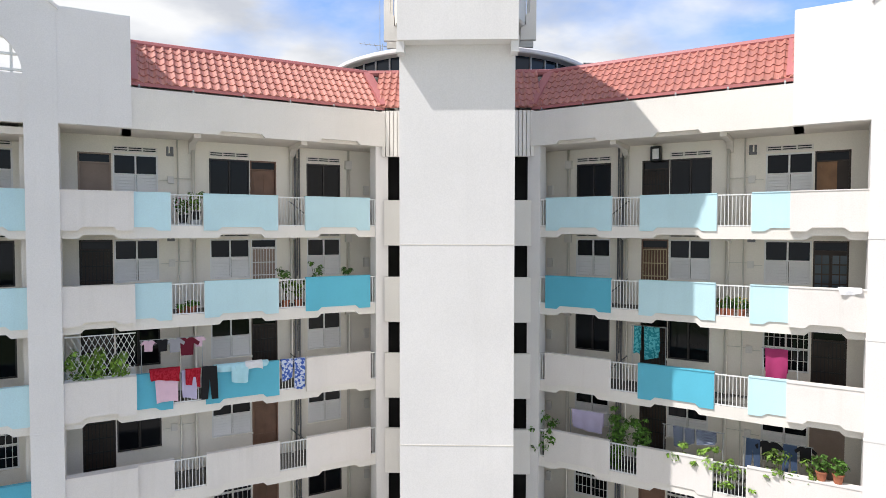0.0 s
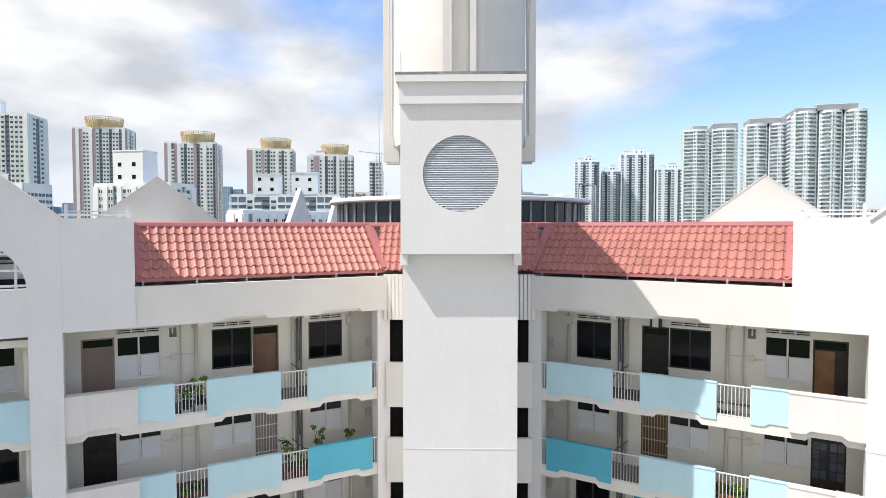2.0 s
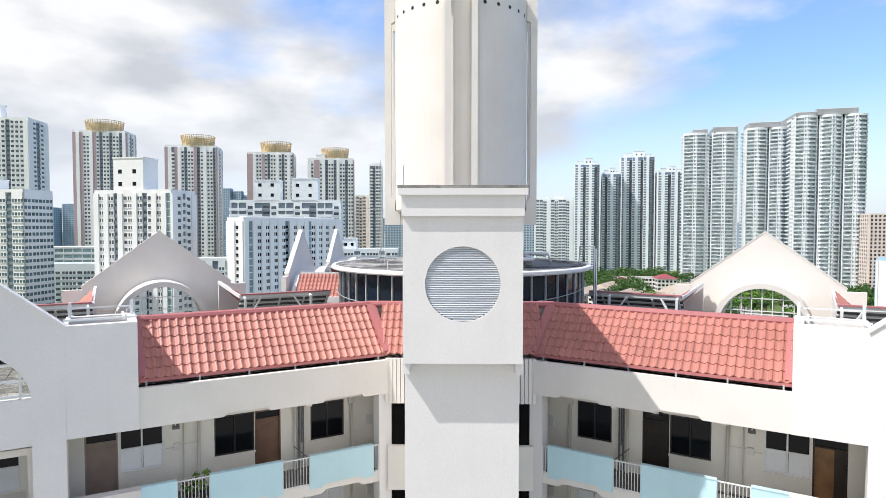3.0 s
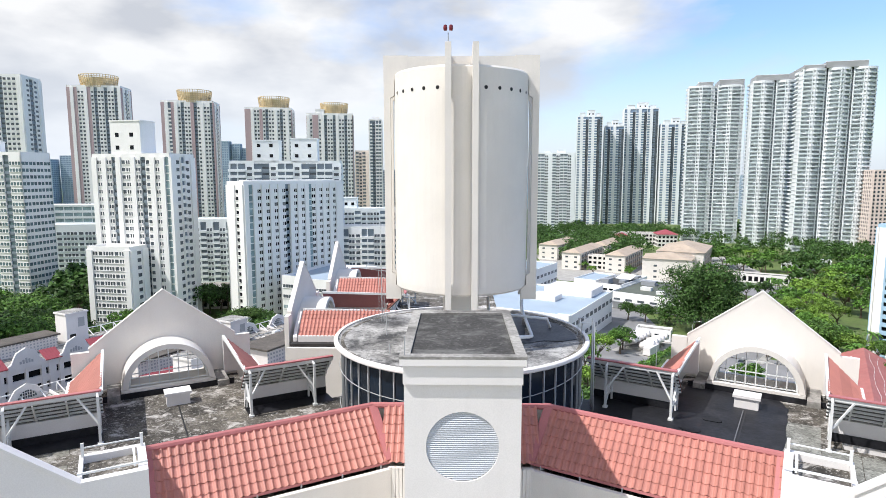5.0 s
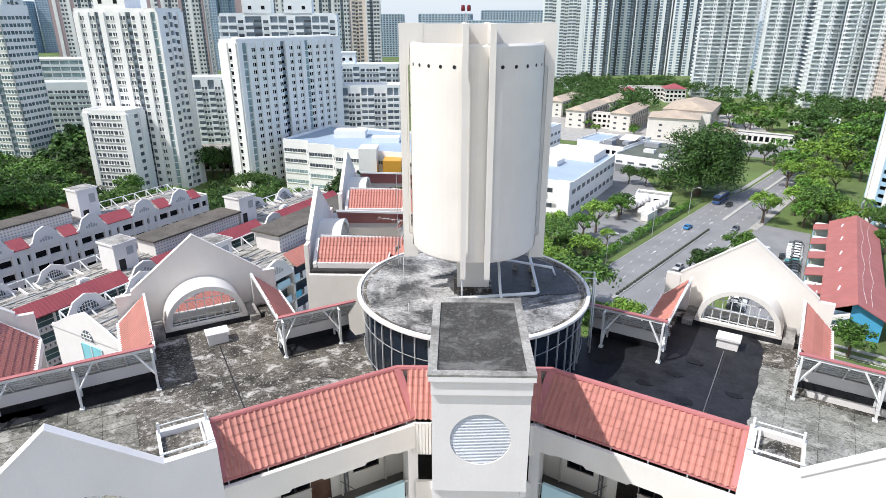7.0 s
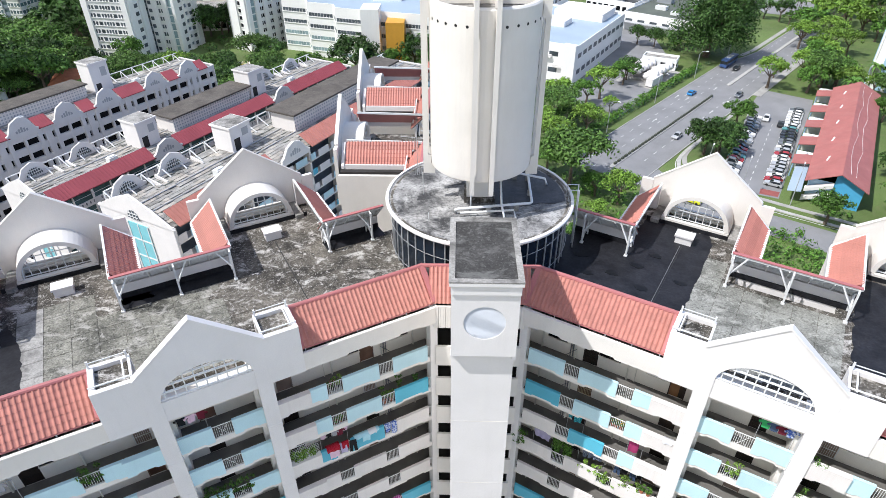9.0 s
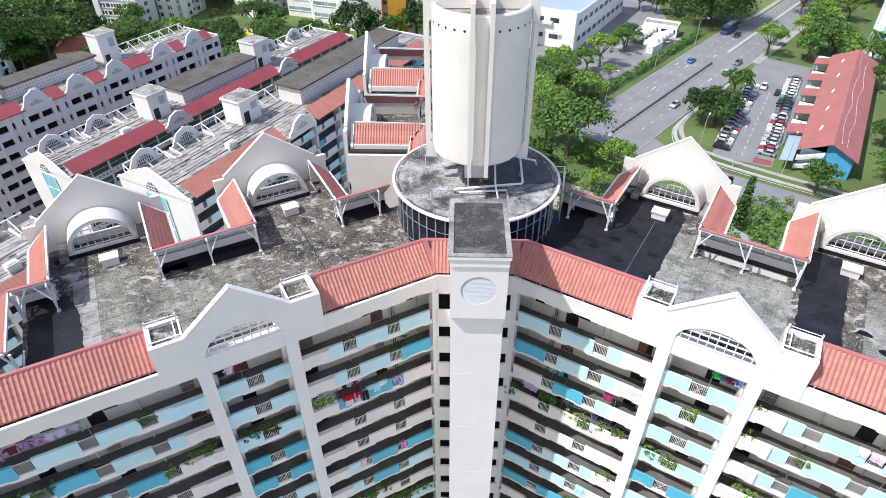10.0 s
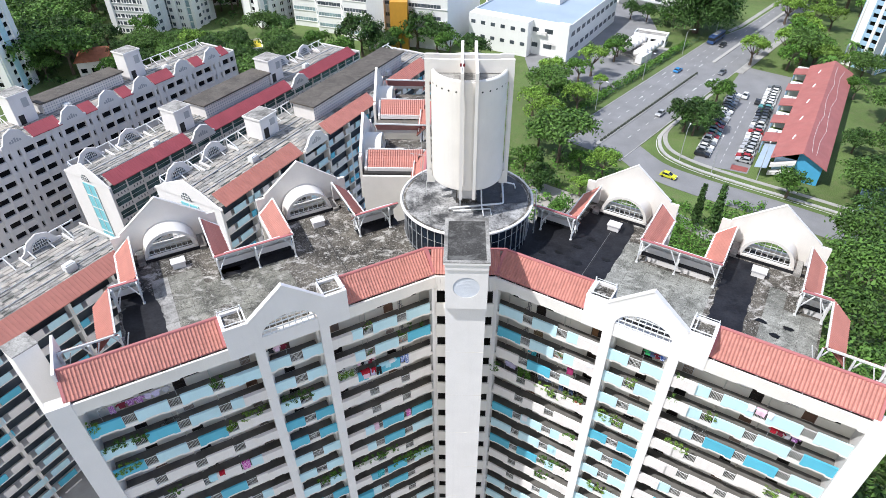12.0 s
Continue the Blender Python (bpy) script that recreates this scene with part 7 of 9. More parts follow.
hills.add([(x, 3000, 0) for x in xs] + [(x, 3200, h) for x, h in zip(xs, top)], [(i, i + 1, 50 + i, 49 + i) for i in range(48)])
# blue grey of the hills holds the haze of distance
solid("hills", hills, surface("far_hills", (0.17, 0.22, 0.24), 0.95, mottle=0.15, size=0.01, bump=0), "low wooded hills on the horizon with haze in their colour", "hills", kind="structure")


def low_block(label, x, y, turn, w, d, h, wall, roof, storey=3.3, rows=True, hipped=0.0, category="low building", band=1.5, every=3.0, pane=PANE):
    """A low building with window bands, eaves and a flat or hipped roof."""
    ob = thing("low_building", label, category, move(x, y, 0, turn), "low buildings")
    b = Build()
    b.box(-w / 2, w / 2, -d / 2, d / 2, 0, h)
    part("wall", b, wall, ob)
    if rows:
        one = Build().box(-every * 0.32, every * 0.32, -0.06, 0.02, 0, storey - band)
        long_ = one.mesh("window", pane)
        joined = Build()

        def place(t):
            if y > 200:
                joined.add([t @ Vector(v) for v in one.v], one.f)
            else:
                part("window", long_, None, ob, m=t)
        k = 0
        while (k + 1) * storey <= h + 0.1:
            z = k * storey + band * 0.75
            n = int(w / every)
            for i in range(n):
                u = -w / 2 + w * (i + 0.5) / n
                place(move(u, -d / 2, z))
            n = int(d / every)
            for i in range(n):
                v = -d / 2 + d * (i + 0.5) / n
                place(move(w / 2, v, z, 90))
                place(move(-w / 2, v, z, -90))
            k += 1
        if joined.v:
            part("window", joined, pane, ob, kind="stuff")
    r = Build()
    if hipped:
        e = 0.8
        r.add([(-w / 2 - e, -d / 2 - e, h), (w / 2 + e, -d / 2 - e, h), (w / 2 + e, d / 2 + e, h), (-w / 2 - e, d / 2 + e, h), (-w / 2 + d * 0.4, 0, h + hipped), (w / 2 - d * 0.4, 0, h + hipped)],
              [(0, 1, 5, 4), (1, 2, 5), (2, 3, 4, 5), (3, 0, 4), (3, 2, 1, 0)])
    else:
        r.box(-w / 2 + 0.3, w / 2 - 0.3, -d / 2 + 0.3, d / 2 - 0.3, h - 0.2, h + 0.05)
    part("roof", r, roof, ob)
    if not hipped:
        p = Build()
        for x0, x1, y0, y1 in ((-w / 2, w / 2, -d / 2, -d / 2 + 0.3), (-w / 2, w / 2, d / 2 - 0.3, d / 2), (-w / 2, -w / 2 + 0.3, -d / 2 + 0.3, d / 2 - 0.3), (w / 2 - 0.3, w / 2, -d / 2 + 0.3, d / 2 - 0.3)):
            p.box(x0, x1, y0, y1, h, h + 0.7)
        part("parapet", p, wall, ob)
    return ob


# factories and schools
solid("school_yard", Build().prism([(60, 335), (108, 318), (150, 335), (190, 352), (205, 440), (60, 450)], 0.0, 0.05, "z"), PAVING, "pale paved yard of the school", "yard", kind="structure")
solid("school_car_park", Build().prism([(148, 292), (160, 286), (186, 312), (158, 334), (150, 322)], 0.0, 0.05, "z"), ASPHALT, "empty grey asphalt yard before the pavilion", "yard", kind="structure")
f1 = low_block("white factory with pale blue flat roof", 34.8, 221.4, 60.5, 53, 40, 12.5, TOWER_WHITE, SKY_ROOF, 5.6, every=5.2, band=4.0, pane=PANE_FLAT)
part("penthouse", Build().box(10, 26, -16, 4, 12.5, 15.4), WHITE, f1)
part("penthouse", Build().box(-4, 4, -6, 4, 12.5, 14.6), WHITE, f1)
front_block = part("wing", Build().box(-31, -26.4, -5, 20, 0, 12.9), TOWER_WHITE, f1, "projecting white office bay")
part("wing", Build().box(-28.6, -26.4, -20, -15.5, 0, 13.6), TOWER_WHITE, f1, "white corner stair bay")
pane_f1 = Build().box(-0.06, 0.0, -0.9, 0.9, 0, 1.3).mesh("window", PANE_FLAT)
for v in range(6):
    for z in (4.0, 9.2):
        part("window", pane_f1, None, front_block, m=move(-31.0, -3 + v * 4.2, z))
for v in (-13.5, -9.0):
    part("balcony", Build().box(-27.6, -26.4, v - 1.8, v + 1.8, 5.0 if v < -10 else 8.0, 6.0 if v < -10 else 9.0), WHITE, f1)
low_block("white factory wing with pale blue roof", 30, 268, 60, 40, 22, 18, TOWER_WHITE, SKY_ROOF, 4.0, every=4.4, band=2.7, pane=PANE_FLAT)
w1 = low_block("white workshop with mossy flat roof", 98.3, 269, -38, 34, 42, 7, TOWER_WHITE, FLAT_GREEN, 6.0, every=5, band=4.7, pane=PANE_FLAT)
for bx, by, bw, bd, bh in ((-6, -6, 5, 3, 1.6), (3, -12, 4, 2.4, 1.4), (8, 2, 6, 3, 1.8), (-10, 8, 7, 4, 2.2), (2, 12, 3, 3, 1.2)):
    part("roof_unit", Build().box(bx - bw / 2, bx + bw / 2, by - bd / 2, by + bd / 2, 7, 7 + bh), STEEL_WHITE if bw < 6 else TOWER_GREY, w1, "rooftop air handling unit")
part("canopy", Build().box(-17, 17, -24, -21, 3.6, 3.9), STEEL_GREY, w1, "grey loading canopy")
w2 = low_block("white plant room with grey sheet roof", 71.5, 293.5, -38, 12, 24, 9, TOWER_WHITE, SKY_ROOF, 3.4)
w3 = low_block("low works annex with dark felt roof", 84.2, 289.4, -38, 12.4, 34, 8, TOWER_WHITE, ROOF_FELT, 3.4)
for bx, by, bw, bd, bh in ((-3, -12, 4, 5, 2.4), (3, -5, 3, 6, 1.4), (-2, 4, 5, 4, 1.8), (3, 11, 3, 4, 1.2)):
    part("roof_unit", Build().box(bx - bw / 2, bx + bw / 2, by - bd / 2, by + bd / 2, 8, 8 + bh), TOWER_GREY, w3, "grey rooftop duct")
part("tarpaulin", Build().prism([(-4, 9.6), (4, 11.0), (4, 10.9), (-4, 9.5)], -2, 6, "x"), TOWER_WHITE, w3, "sloping white sheet roof")
low_block("long low shed with pale roof by the tanks", 74.5, 208.5, -26, 12.5, 6, 3.5, TOWER_WHITE, CONCRETE_PALE, 3.0)


def sawtooth_office():
    """A four-storey office with a saw-toothed front, window strips, a white stair tower and an orange one."""
    ob = thing("low_building", "white office building with sawtooth front and green window strips", "low building", move(-72, 228), "low buildings")
    teeth = []
    for k in range(3):
        ax, ay = k * 12.2, k * -8.7
        teeth += [(ax, ay), (ax + 10.6, ay - 3.6)]
    foot = teeth + [(66, -30), (79, 6), (13, 34)]
    part("wall", Build().prism(foot, 0, 19.6, "z"), TOWER_WHITE, ob)
    part("roof", Build().prism(shrink(foot, 1.0), 19.6, 19.75, "z"), SKY_ROOF, ob, "grey blue flat roof")
    for i in range(len(foot)):
        a, b_ = Vector(foot[i]), Vector(foot[(i + 1) % len(foot)])
        n = (b_ - a).length
        t = move(a.x, a.y, 0, math.degrees(math.atan2(b_.y - a.y, b_.x - a.x)))
        part("parapet", Build().box(0, n, 0.0, 0.35, 19.6, 20.5), TOWER_WHITE, ob, m=t)
        if i > 5:
            continue
        for k in range(4):
            if i == 5 and k == 0:
                continue
            strip = Build()
            width = n - 1.0 if n > 6 else n - 0.8
            if i == 5:
                width = n * 0.9
            strip.box(0.5, 0.5 + width, -0.05, 0.03, 2.6 + 4.3 * k, 3.9 + 4.3 * k)
            pane_ = part("window_strip", strip, PANE_FLAT if k > 1 else GLASS_GREEN, ob, m=t)
            mull = Build()
            for j in range(1, int(width / 1.25)):
                mull.box(0.5 + j * 1.25, 0.58 + j * 1.25, -0.09, -0.04, 2.6 + 4.3 * k, 3.9 + 4.3 * k)
            if mull.v:
                part("mullion", mull, FRAME, pane_, kind="stuff")
            part("ledge", Build().box(0.2, n - 0.2, -0.25, 0.0, 2.3 + 4.3 * k, 2.5 + 4.3 * k), TOWER_WHITE, ob, m=t)
    part("stair_tower", Build().box(35.5, 42.0, -29, -20, 0, 22.5), TOWER_WHITE, ob)
    part("stair_tower", Build().box(44.5, 51.0, -31.5, -22, 0, 18.6), ORANGE, ob, "orange clad stair tower")
    part("penthouse", Build().box(20, 33, 6, 14, 19.6, 22.6), TOWER_WHITE, ob)
    part("penthouse", Build().box(37, 48, -4, 2, 19.6, 21.8), TOWER_COOL, ob)


sawtooth_office()
def school_block(x, y, turn, w, d, h, rise):
    """A cream school block with a buff hipped roof and open galleries along its sides."""
    ob = low_block("cream school block with buff hipped roof and open galleries", x, y, turn, w, d, h, CREAM, BROWN_TILE, 3.3, False, rise)
    shade, rail, pier, panes = Build(), Build(), Build(), Build()
    for s in (-1, 1):
        for k in range(int(h / 3.3)):
            z = k * 3.3
            # dark sheet on the flat wall paints the shade inside an open gallery
            shade.box(-w / 2 + 1, w / 2 - 1, s * d / 2, s * (d / 2 + 0.12), z + 1.3, z + 3.0)
            rail.box(-w / 2 + 1, w / 2 - 1, s * d / 2, s * (d / 2 + 0.5), z + 0.4, z + 1.3)
            for v in (-0.25, 0.25):
                panes.box(s * w / 2, s * (w / 2 + 0.05), v * d - 0.9, v * d + 0.9, z + 1.2, z + 2.3)
        for i in range(int(w / 5)):
            u = -w / 2 + 1 + (w - 2) * i / (int(w / 5) - 1)
            pier.box(u - 0.25, u + 0.25, s * d / 2, s * (d / 2 + 0.6), 0, h)
    for name, shape, mat in (("gallery", shade, PANE_FLAT), ("gallery_rail", rail, BROWN_TILE), ("pier", pier, CREAM), ("window", panes, PANE_FLAT)):
        part(name, shape, mat, ob, kind="stuff")
    return ob


for x, y, turn, w, d, h, rise in ((111, 383, 60, 45, 12, 11, 2.6), (86.5, 397, 60, 48, 12, 11, 2.6), (78, 442, 60, 46, 14, 11, 2.6), (127, 346, 68, 22, 27, 12.5, 3.2), (147, 374, 62, 44, 27, 14.5, 4.2), (112, 436, 60, 40, 12, 11, 2.6)):
    school_block(x, y, turn, w, d, h, rise)
low_block("white hall linking the school blocks", 94, 376, -30, 16, 6, 9, CREAM, CONCRETE_PALE, 3.0)
low_block("white villa with flat roof", 158, 522, -6, 40, 14, 10, WHITE, CONCRETE_PALE, 3.3)
low_block("white villa with red hipped roof", 180, 508, -6, 16, 18, 11, WHITE, CRIMSON, 3.3, hipped=3.5)
low_block("small white villa with red hipped roof", 143, 508, -6, 10, 12, 9, WHITE, CRIMSON, 3.3, hipped=3)
low_block("long low white pavilion with mossy roof", 176, 328, -32, 36, 8, 4.5, WHITE, FLAT_GREEN, 4.2)
low_block("pale low pavilion among trees", 228, 380, -30, 28, 10, 6, TOWER_COOL, TOWER_COOL, 3.3)
shell = thing("round_canopy", "round buff canopy roof beside the school", "canopy", move(157, 350))
part("roof", Build().lathe([(0.0, 4.9), (8.0, 4.4), (9.0, 4.0), (8.8, 3.8), (0.0, 3.9)], sides=28), BROWN_TILE, shell, smooth=False)
for i in range(8):
    part("post", Build().box(-0.2, 0.2, -0.2, 0.2, 0, 4.0), WHITE, shell, m=move(7.4 * math.cos(i * math.tau / 8), 7.4 * math.sin(i * math.tau / 8)))
low_block("cream hall with shallow roof", -122, 262, 10, 30, 16, 9, CREAM, CONCRETE_PALE, 4.0)
low_block("small house with terracotta hipped roof", -132, 178, 20, 14, 12, 5, CREAM, surface("terracotta", (0.42, 0.15, 0.08), 0.8, mottle=0.15), 3.0, hipped=3.0)
low_block("white car port roof behind the trees", -84, 190, 20, 16, 10, 4, TOWER_WHITE, surface("yellow_tarp", (0.62, 0.5, 0.04), 0.7), 4.0, rows=False)

# storage tanks of the plant beside the factory
plant = thing("gas_tank_yard", "white horizontal gas tanks on a concrete yard", "tank yard", move(67.5, 197, 0, 50))
part("yard", Build().box(-12, 12, -7, 7, 0, 0.12), PAVING, plant)
tank_ = Build().lathe([(0.0, 0.0), (0.9, 0.15), (1.25, 0.6), (1.25, 5.0), (0.9, 5.5), (0.0, 5.7)], sides=20).mesh("tank", WHITE)
for i in range(5):
    for y0 in (-0.6, 6.0):
        part("tank", tank_, None, plant, m=pose(-6 + i * 2.9, y0, 1.7, 70, 0, 8))
    part("saddle", Build().box(-6.4 + i * 2.9, -5.6 + i * 2.9, -5.0, 4.5, 0.1, 0.9), PAVING, plant)
part("shed", Build().box(-1, 10, 4.6, 7, 0.1, 3.4), WHITE, plant)
part("truck", Build().box(-11, -3, -6.5, -4, 0.4, 3.0), WHITE, plant)

# market hall with red roof beside the car park
mk = thing("market_hall", "long market hall with red pitched roof and blue end wall", "market hall", move(86.8, 104.5, 0, 0), "")
MD = Vector((0.515, 0.857))
MN = Vector((MD.y, -MD.x))


def mk_pt(a, b_, z):
    p = MD * a + MN * b_
    return (p.x, p.y, z)


wall_ = Build()
wall_.add([mk_pt(a, b_, z) for a in (1, 73) for b_ in (-5.6, 5.6) for z in (0, 5.6)], [(0, 1, 3, 2), (4, 6, 7, 5), (0, 4, 5, 1), (2, 3, 7, 6)])
part("wall", wall_, TOWER_BLUE, mk)
end_ = Build()
end_.add([mk_pt(0.9, b_, z) for b_, z in ((-0.5, 0), (5.7, 0), (5.7, 5.6), (0.2, 8.2), (-0.5, 8.0))], [(0, 1, 2, 3, 4)])
end_.add([mk_pt(0.7, b_, z) for b_, z in ((-0.5, 0), (5.7, 0), (5.7, 5.6), (0.2, 8.2), (-0.5, 8.0))], [(4, 3, 2, 1, 0)])
part("gable_wall", end_, BRIGHT_BLUE, mk, "bright blue end wall")
stair = Build()
for k in range(2):
    stair.add([mk_pt(a, b_, z) for a in (-0.6, 0.8) for b_, z in ((-6.2, 0.2 + 2.4 * k), (-0.6, 2.4 + 2.4 * k), (-0.6, 3.3 + 2.4 * k), (-6.2, 1.1 + 2.4 * k))], [(0, 1, 2, 3), (7, 6, 5, 4), (3, 2, 6, 7), (1, 0, 4, 5)])
part("stair", stair, WHITE, mk)
roof_ = Build()
for s in (-1, 1):
    roof_.add([mk_pt(a, b_, z) for a in (-0.6, 74) for b_, z in ((s * 6.6, 5.4), (0.2, 8.6), (0.2, 8.45), (s * 6.6, 5.25))], [(0, 4, 5, 1), (3, 2, 6, 7), (0, 1, 2, 3), (7, 6, 5, 4), (4, 0, 3, 7)])
MARKET_RED = surface("market_roof_red", (0.37, 0.13, 0.115), 0.6, mottle=0.1, size=0.3, fine=0.08, stain=0.15, stain_colour=(0.5, 0.3, 0.26))
part("roof", roof_, MARKET_RED, mk, "red metal pitched roof")
cr = Build()
for i in range(5):
    a = 10 + i * 13.5
    cr.beam(mk_pt(a, -3.4, 6.95), mk_pt(a + 2.6, -3.0, 7.15), 0.35, 0.1)
part("roof_vent", cr, WHITE, mk)
for a0 in (11.5, 24.8, 38.6, 52.0, 67.5):
    s_ = Build()
    s_.add([mk_pt(a, b_, z) for a in (a0, a0 + 6.0) for b_, z in ((-10.6, 3.9), (-6.2, 4.7), (-6.2, 4.5), (-10.6, 3.7))], [(0, 4, 5, 1), (3, 2, 6, 7), (0, 1, 2, 3), (7, 6, 5, 4), (4, 0, 3, 7)])
    st = part("stall_roof", s_, MARKET_RED, mk, "red stall roof")
    part("stall_wall", Build().add([mk_pt(a, b_, z) for a in (a0 + 6.2, a0 + 10.6) for b_ in (-10.2, -6.0) for z in (0, 3.3)], [(0, 1, 3, 2), (4, 6, 7, 5), (0, 4, 5, 1), (2, 3, 7, 6), (1, 5, 7, 3)]), TOWER_WHITE, mk, "pale flat-roofed stall between two red roofs")
    for a in (a0 + 0.3, a0 + 5.7):
        part("post", Build().beam(mk_pt(a, -10.2, 0), mk_pt(a, -10.2, 3.8), 0.25), TOWER_BLUE, st)
    part("duct", Build().beam(mk_pt(a0 + 7.4, -8.6, 3.3), mk_pt(a0 + 9.4, -8.2, 3.3), 1.0, 0.9), STEEL_WHITE, mk, "white ventilation duct")
wires = Build()
for lift, b0 in ((0.0, 1.6), (0.02, 3.4)):
    pts = [mk_pt(3 + 8.4 * i, b0 + 0.45 * math.sin(i * 2.1 + b0), 8.62 - (b0 + 0.45 * math.sin(i * 2.1 + b0) - 0.2) * 0.5 + 0.08) for i in range(9)]
    wires.tube(pts, 0.035, 5)
part("cable", wires, FRAME, mk, "pale cables lying on the red roof")
part("canopy", Build().add([mk_pt(a, b_, z) for a in (-3, 13) for b_, z in ((-9.5, 3.0), (-6.6, 3.4), (-6.6, 3.3), (-9.5, 2.9))], [(0, 4, 5, 1), (3, 2, 6, 7), (0, 1, 2, 3), (7, 6, 5, 4), (4, 0, 3, 7)]), SKY_ROOF, mk, "pale blue walkway canopy")
side_hall = low_block("grey roofed market annex", 103, 92, 59, 16, 9, 4.5, TOWER_BLUE, SKY_ROOF, 3.0)


# ---- older slab blocks of the estate ----
ROOF_DARK = surface("dark_felt_roof", (0.105, 0.092, 0.08), 0.9, mottle=0.25, size=0.3, fine=0.2, stain=0.5, stain_colour=(0.035, 0.032, 0.03), pale=0.25, pale_colour=(0.2, 0.19, 0.17))


def curved_gable(b, x, y0, y1, z, w, h, along="x"):
    """A shaped parapet gable with a peaked middle and swept shoulders."""
    out = [(-w / 2, -0.5), (w / 2, -0.5), (w / 2, 0.5), (w * 0.42, 0.7), (w * 0.33, h * 0.55), (w * 0.26, h * 0.78), (0.0, h), (-w * 0.26, h * 0.78), (-w * 0.33, h * 0.55), (-w * 0.42, 0.7), (-w / 2, 0.5)]
    b.prism([(x + p, z + q) for p, q in out], y0, y1, "y")


ROOF_PAVER = surface("buff_roof_paver", (0.40, 0.37, 0.33), 0.9, mottle=0.25, size=0.4, fine=0.2, stain=0.5, stain_colour=(0.16, 0.145, 0.13), bump=0.3)
SLAB_GLASS = surface("teal_corridor_glass", (0.075, 0.13, 0.125), 0.25, mottle=0.5, size=0.35, fine=0.2, bump=0, spec=0.4)


def slab_block(label, x, y, turn, length, depth, top, front, red, gables, boxes, penthouse=(), arches=(), end_band=False, peak=3.4):
    """A slab block: x along its front, which faces -y. front: 'dark' wide windows, or 'panel' corridor bands."""
    ob = thing("slab_block", label, "apartment block", move(x, y, 0, turn), "older slab blocks")
    part("body", Build().box(0.2, length - 0.2, 0.8 if front == "dark" else 1.6, depth, 0, top - 0.05), WHITE if front == "dark" else ROOM, ob)
    part("end_wall", Build().box(length - 0.25, length, -0.1, depth + 0.1, 0, top + 0.3), WHITE, ob)
    part("end_wall", Build().box(0, 0.25, -0.1, depth + 0.1, 0, top + 0.3), WHITE, ob)
    part("roof_slab", Build().box(0.3, length - 0.3, 0.3, depth - 0.3, top - 0.05, top + 0.1), CONCRETE_PALE, ob, "weathered concrete roof deck")
    laid = random.Random(int(length))
    for shade_, seed in ((ROOF_PAVER, 0), (CONCRETE_PALE, 1)):
        rows = Build()
        for j in range(int((depth - 1.4) / 0.8)):
            u = 0.6 + laid.uniform(0, 0.6)
            while u < length - 2.2:
                w = laid.uniform(0.9, 2.0)
                if laid.random() < 0.5:
                    z = top + 0.1 + laid.uniform(0.02, 0.06) + 0.01 * seed
                    rows.box(u, u + w - 0.06, 0.7 + j * 0.8, 1.4 + j * 0.8, z, z + 0.06)
                u += w
        part("roof_paving", rows, shade_, ob, "loose rows of weathered cement roof slabs", kind="stuff")
    for v in [depth * f for f in (0.2, 0.32, 0.5, 0.72, 0.85)]:
        part("roof_seam", Build().box(0.5, length - 0.5, v, v + 0.18, top + 0.1, top + 0.16), FLAT_GREEN, ob)
    n = int(top / 2.75)
    if front == "dark":
        part("void", Build().box(0.3, length - 0.3, 0.55, 0.8, 0, top - 0.3), PANE, ob)
        bandm = Build().box(0.2, length - 0.2, 0.0, 0.7, 0, 1.4).mesh("floor_band", WHITE)
        for k in range(n + 1):
            part("floor_band", bandm, None, ob, m=move(0, 0, top - 1.3 - 2.75 * k))
        first = 39.5 % 9.1
        for i in range(-1, int(length / 9.1) + 2):
            for du, w in ((-2.9, 0.8), (0.0, 0.45), (2.9, 0.8), (4.55, 1.3)):
                u = first + i * 9.1 + du
                if 0.5 < u < length - 0.5:
                    part("pier", once(("pier_s", top, w), lambda: Build().box(-w / 2, w / 2, -0.12, 0.7, 0, top).mesh("pier", WHITE)), None, ob, m=move(u, 0))
    elif front == "glazed":
        part("glazing", Build().box(0.2, length - 0.2, 0.18, 0.24, 0, top - 0.3), SLAB_GLASS, ob, "teal corridor glazing")
        part("back_wall", Build().box(0.2, length - 0.2, 1.4, 1.6, 0, top - 0.2), PANE_FLAT, ob)
        for k in range(n + 1):
            z = top - 2.3 - 2.75 * k
            band = once(("gb", length), lambda: Build().box(0.2, length - 0.2, 0.0, 0.16, -0.5, 0.55).mesh("floor_band", CREAM))
            band = part("floor_band", band, None, ob, m=move(0, 0, z))
            slots = Build()
            for i in range(int(length / 0.7)):
                if i % 5:
                    slots.box(0.5 + i * 0.7, 0.72 + i * 0.7, -0.012, 0.0, -0.1, 0.35)
            part("slot", once(("gs", length), lambda: slots.mesh("slot", STEEL_DULL)), None, band, kind="stuff")
            part("transom", once(("gt", length), lambda: Build().box(0.2, length - 0.2, 0.12, 0.17, -0.03, 0.03).mesh("transom", STEEL_WHITE)), None, ob, m=move(0, 0, z + 1.35))
        for i in range(int(length / 3.4) + 1):
            part("pier", once(("pg", top, i % 2), lambda: Build().box(-0.16 + 0.06 * (i % 2), 0.16 - 0.06 * (i % 2), -0.06, 0.3, 0, top).mesh("pier", CREAM)), None, ob, m=move(i * 3.4 + 0.3, 0))
    else:
        part("back_wall", Build().box(0.2, length - 0.2, 1.4, 1.6, 0, top - 0.2), PANE_FLAT, ob)
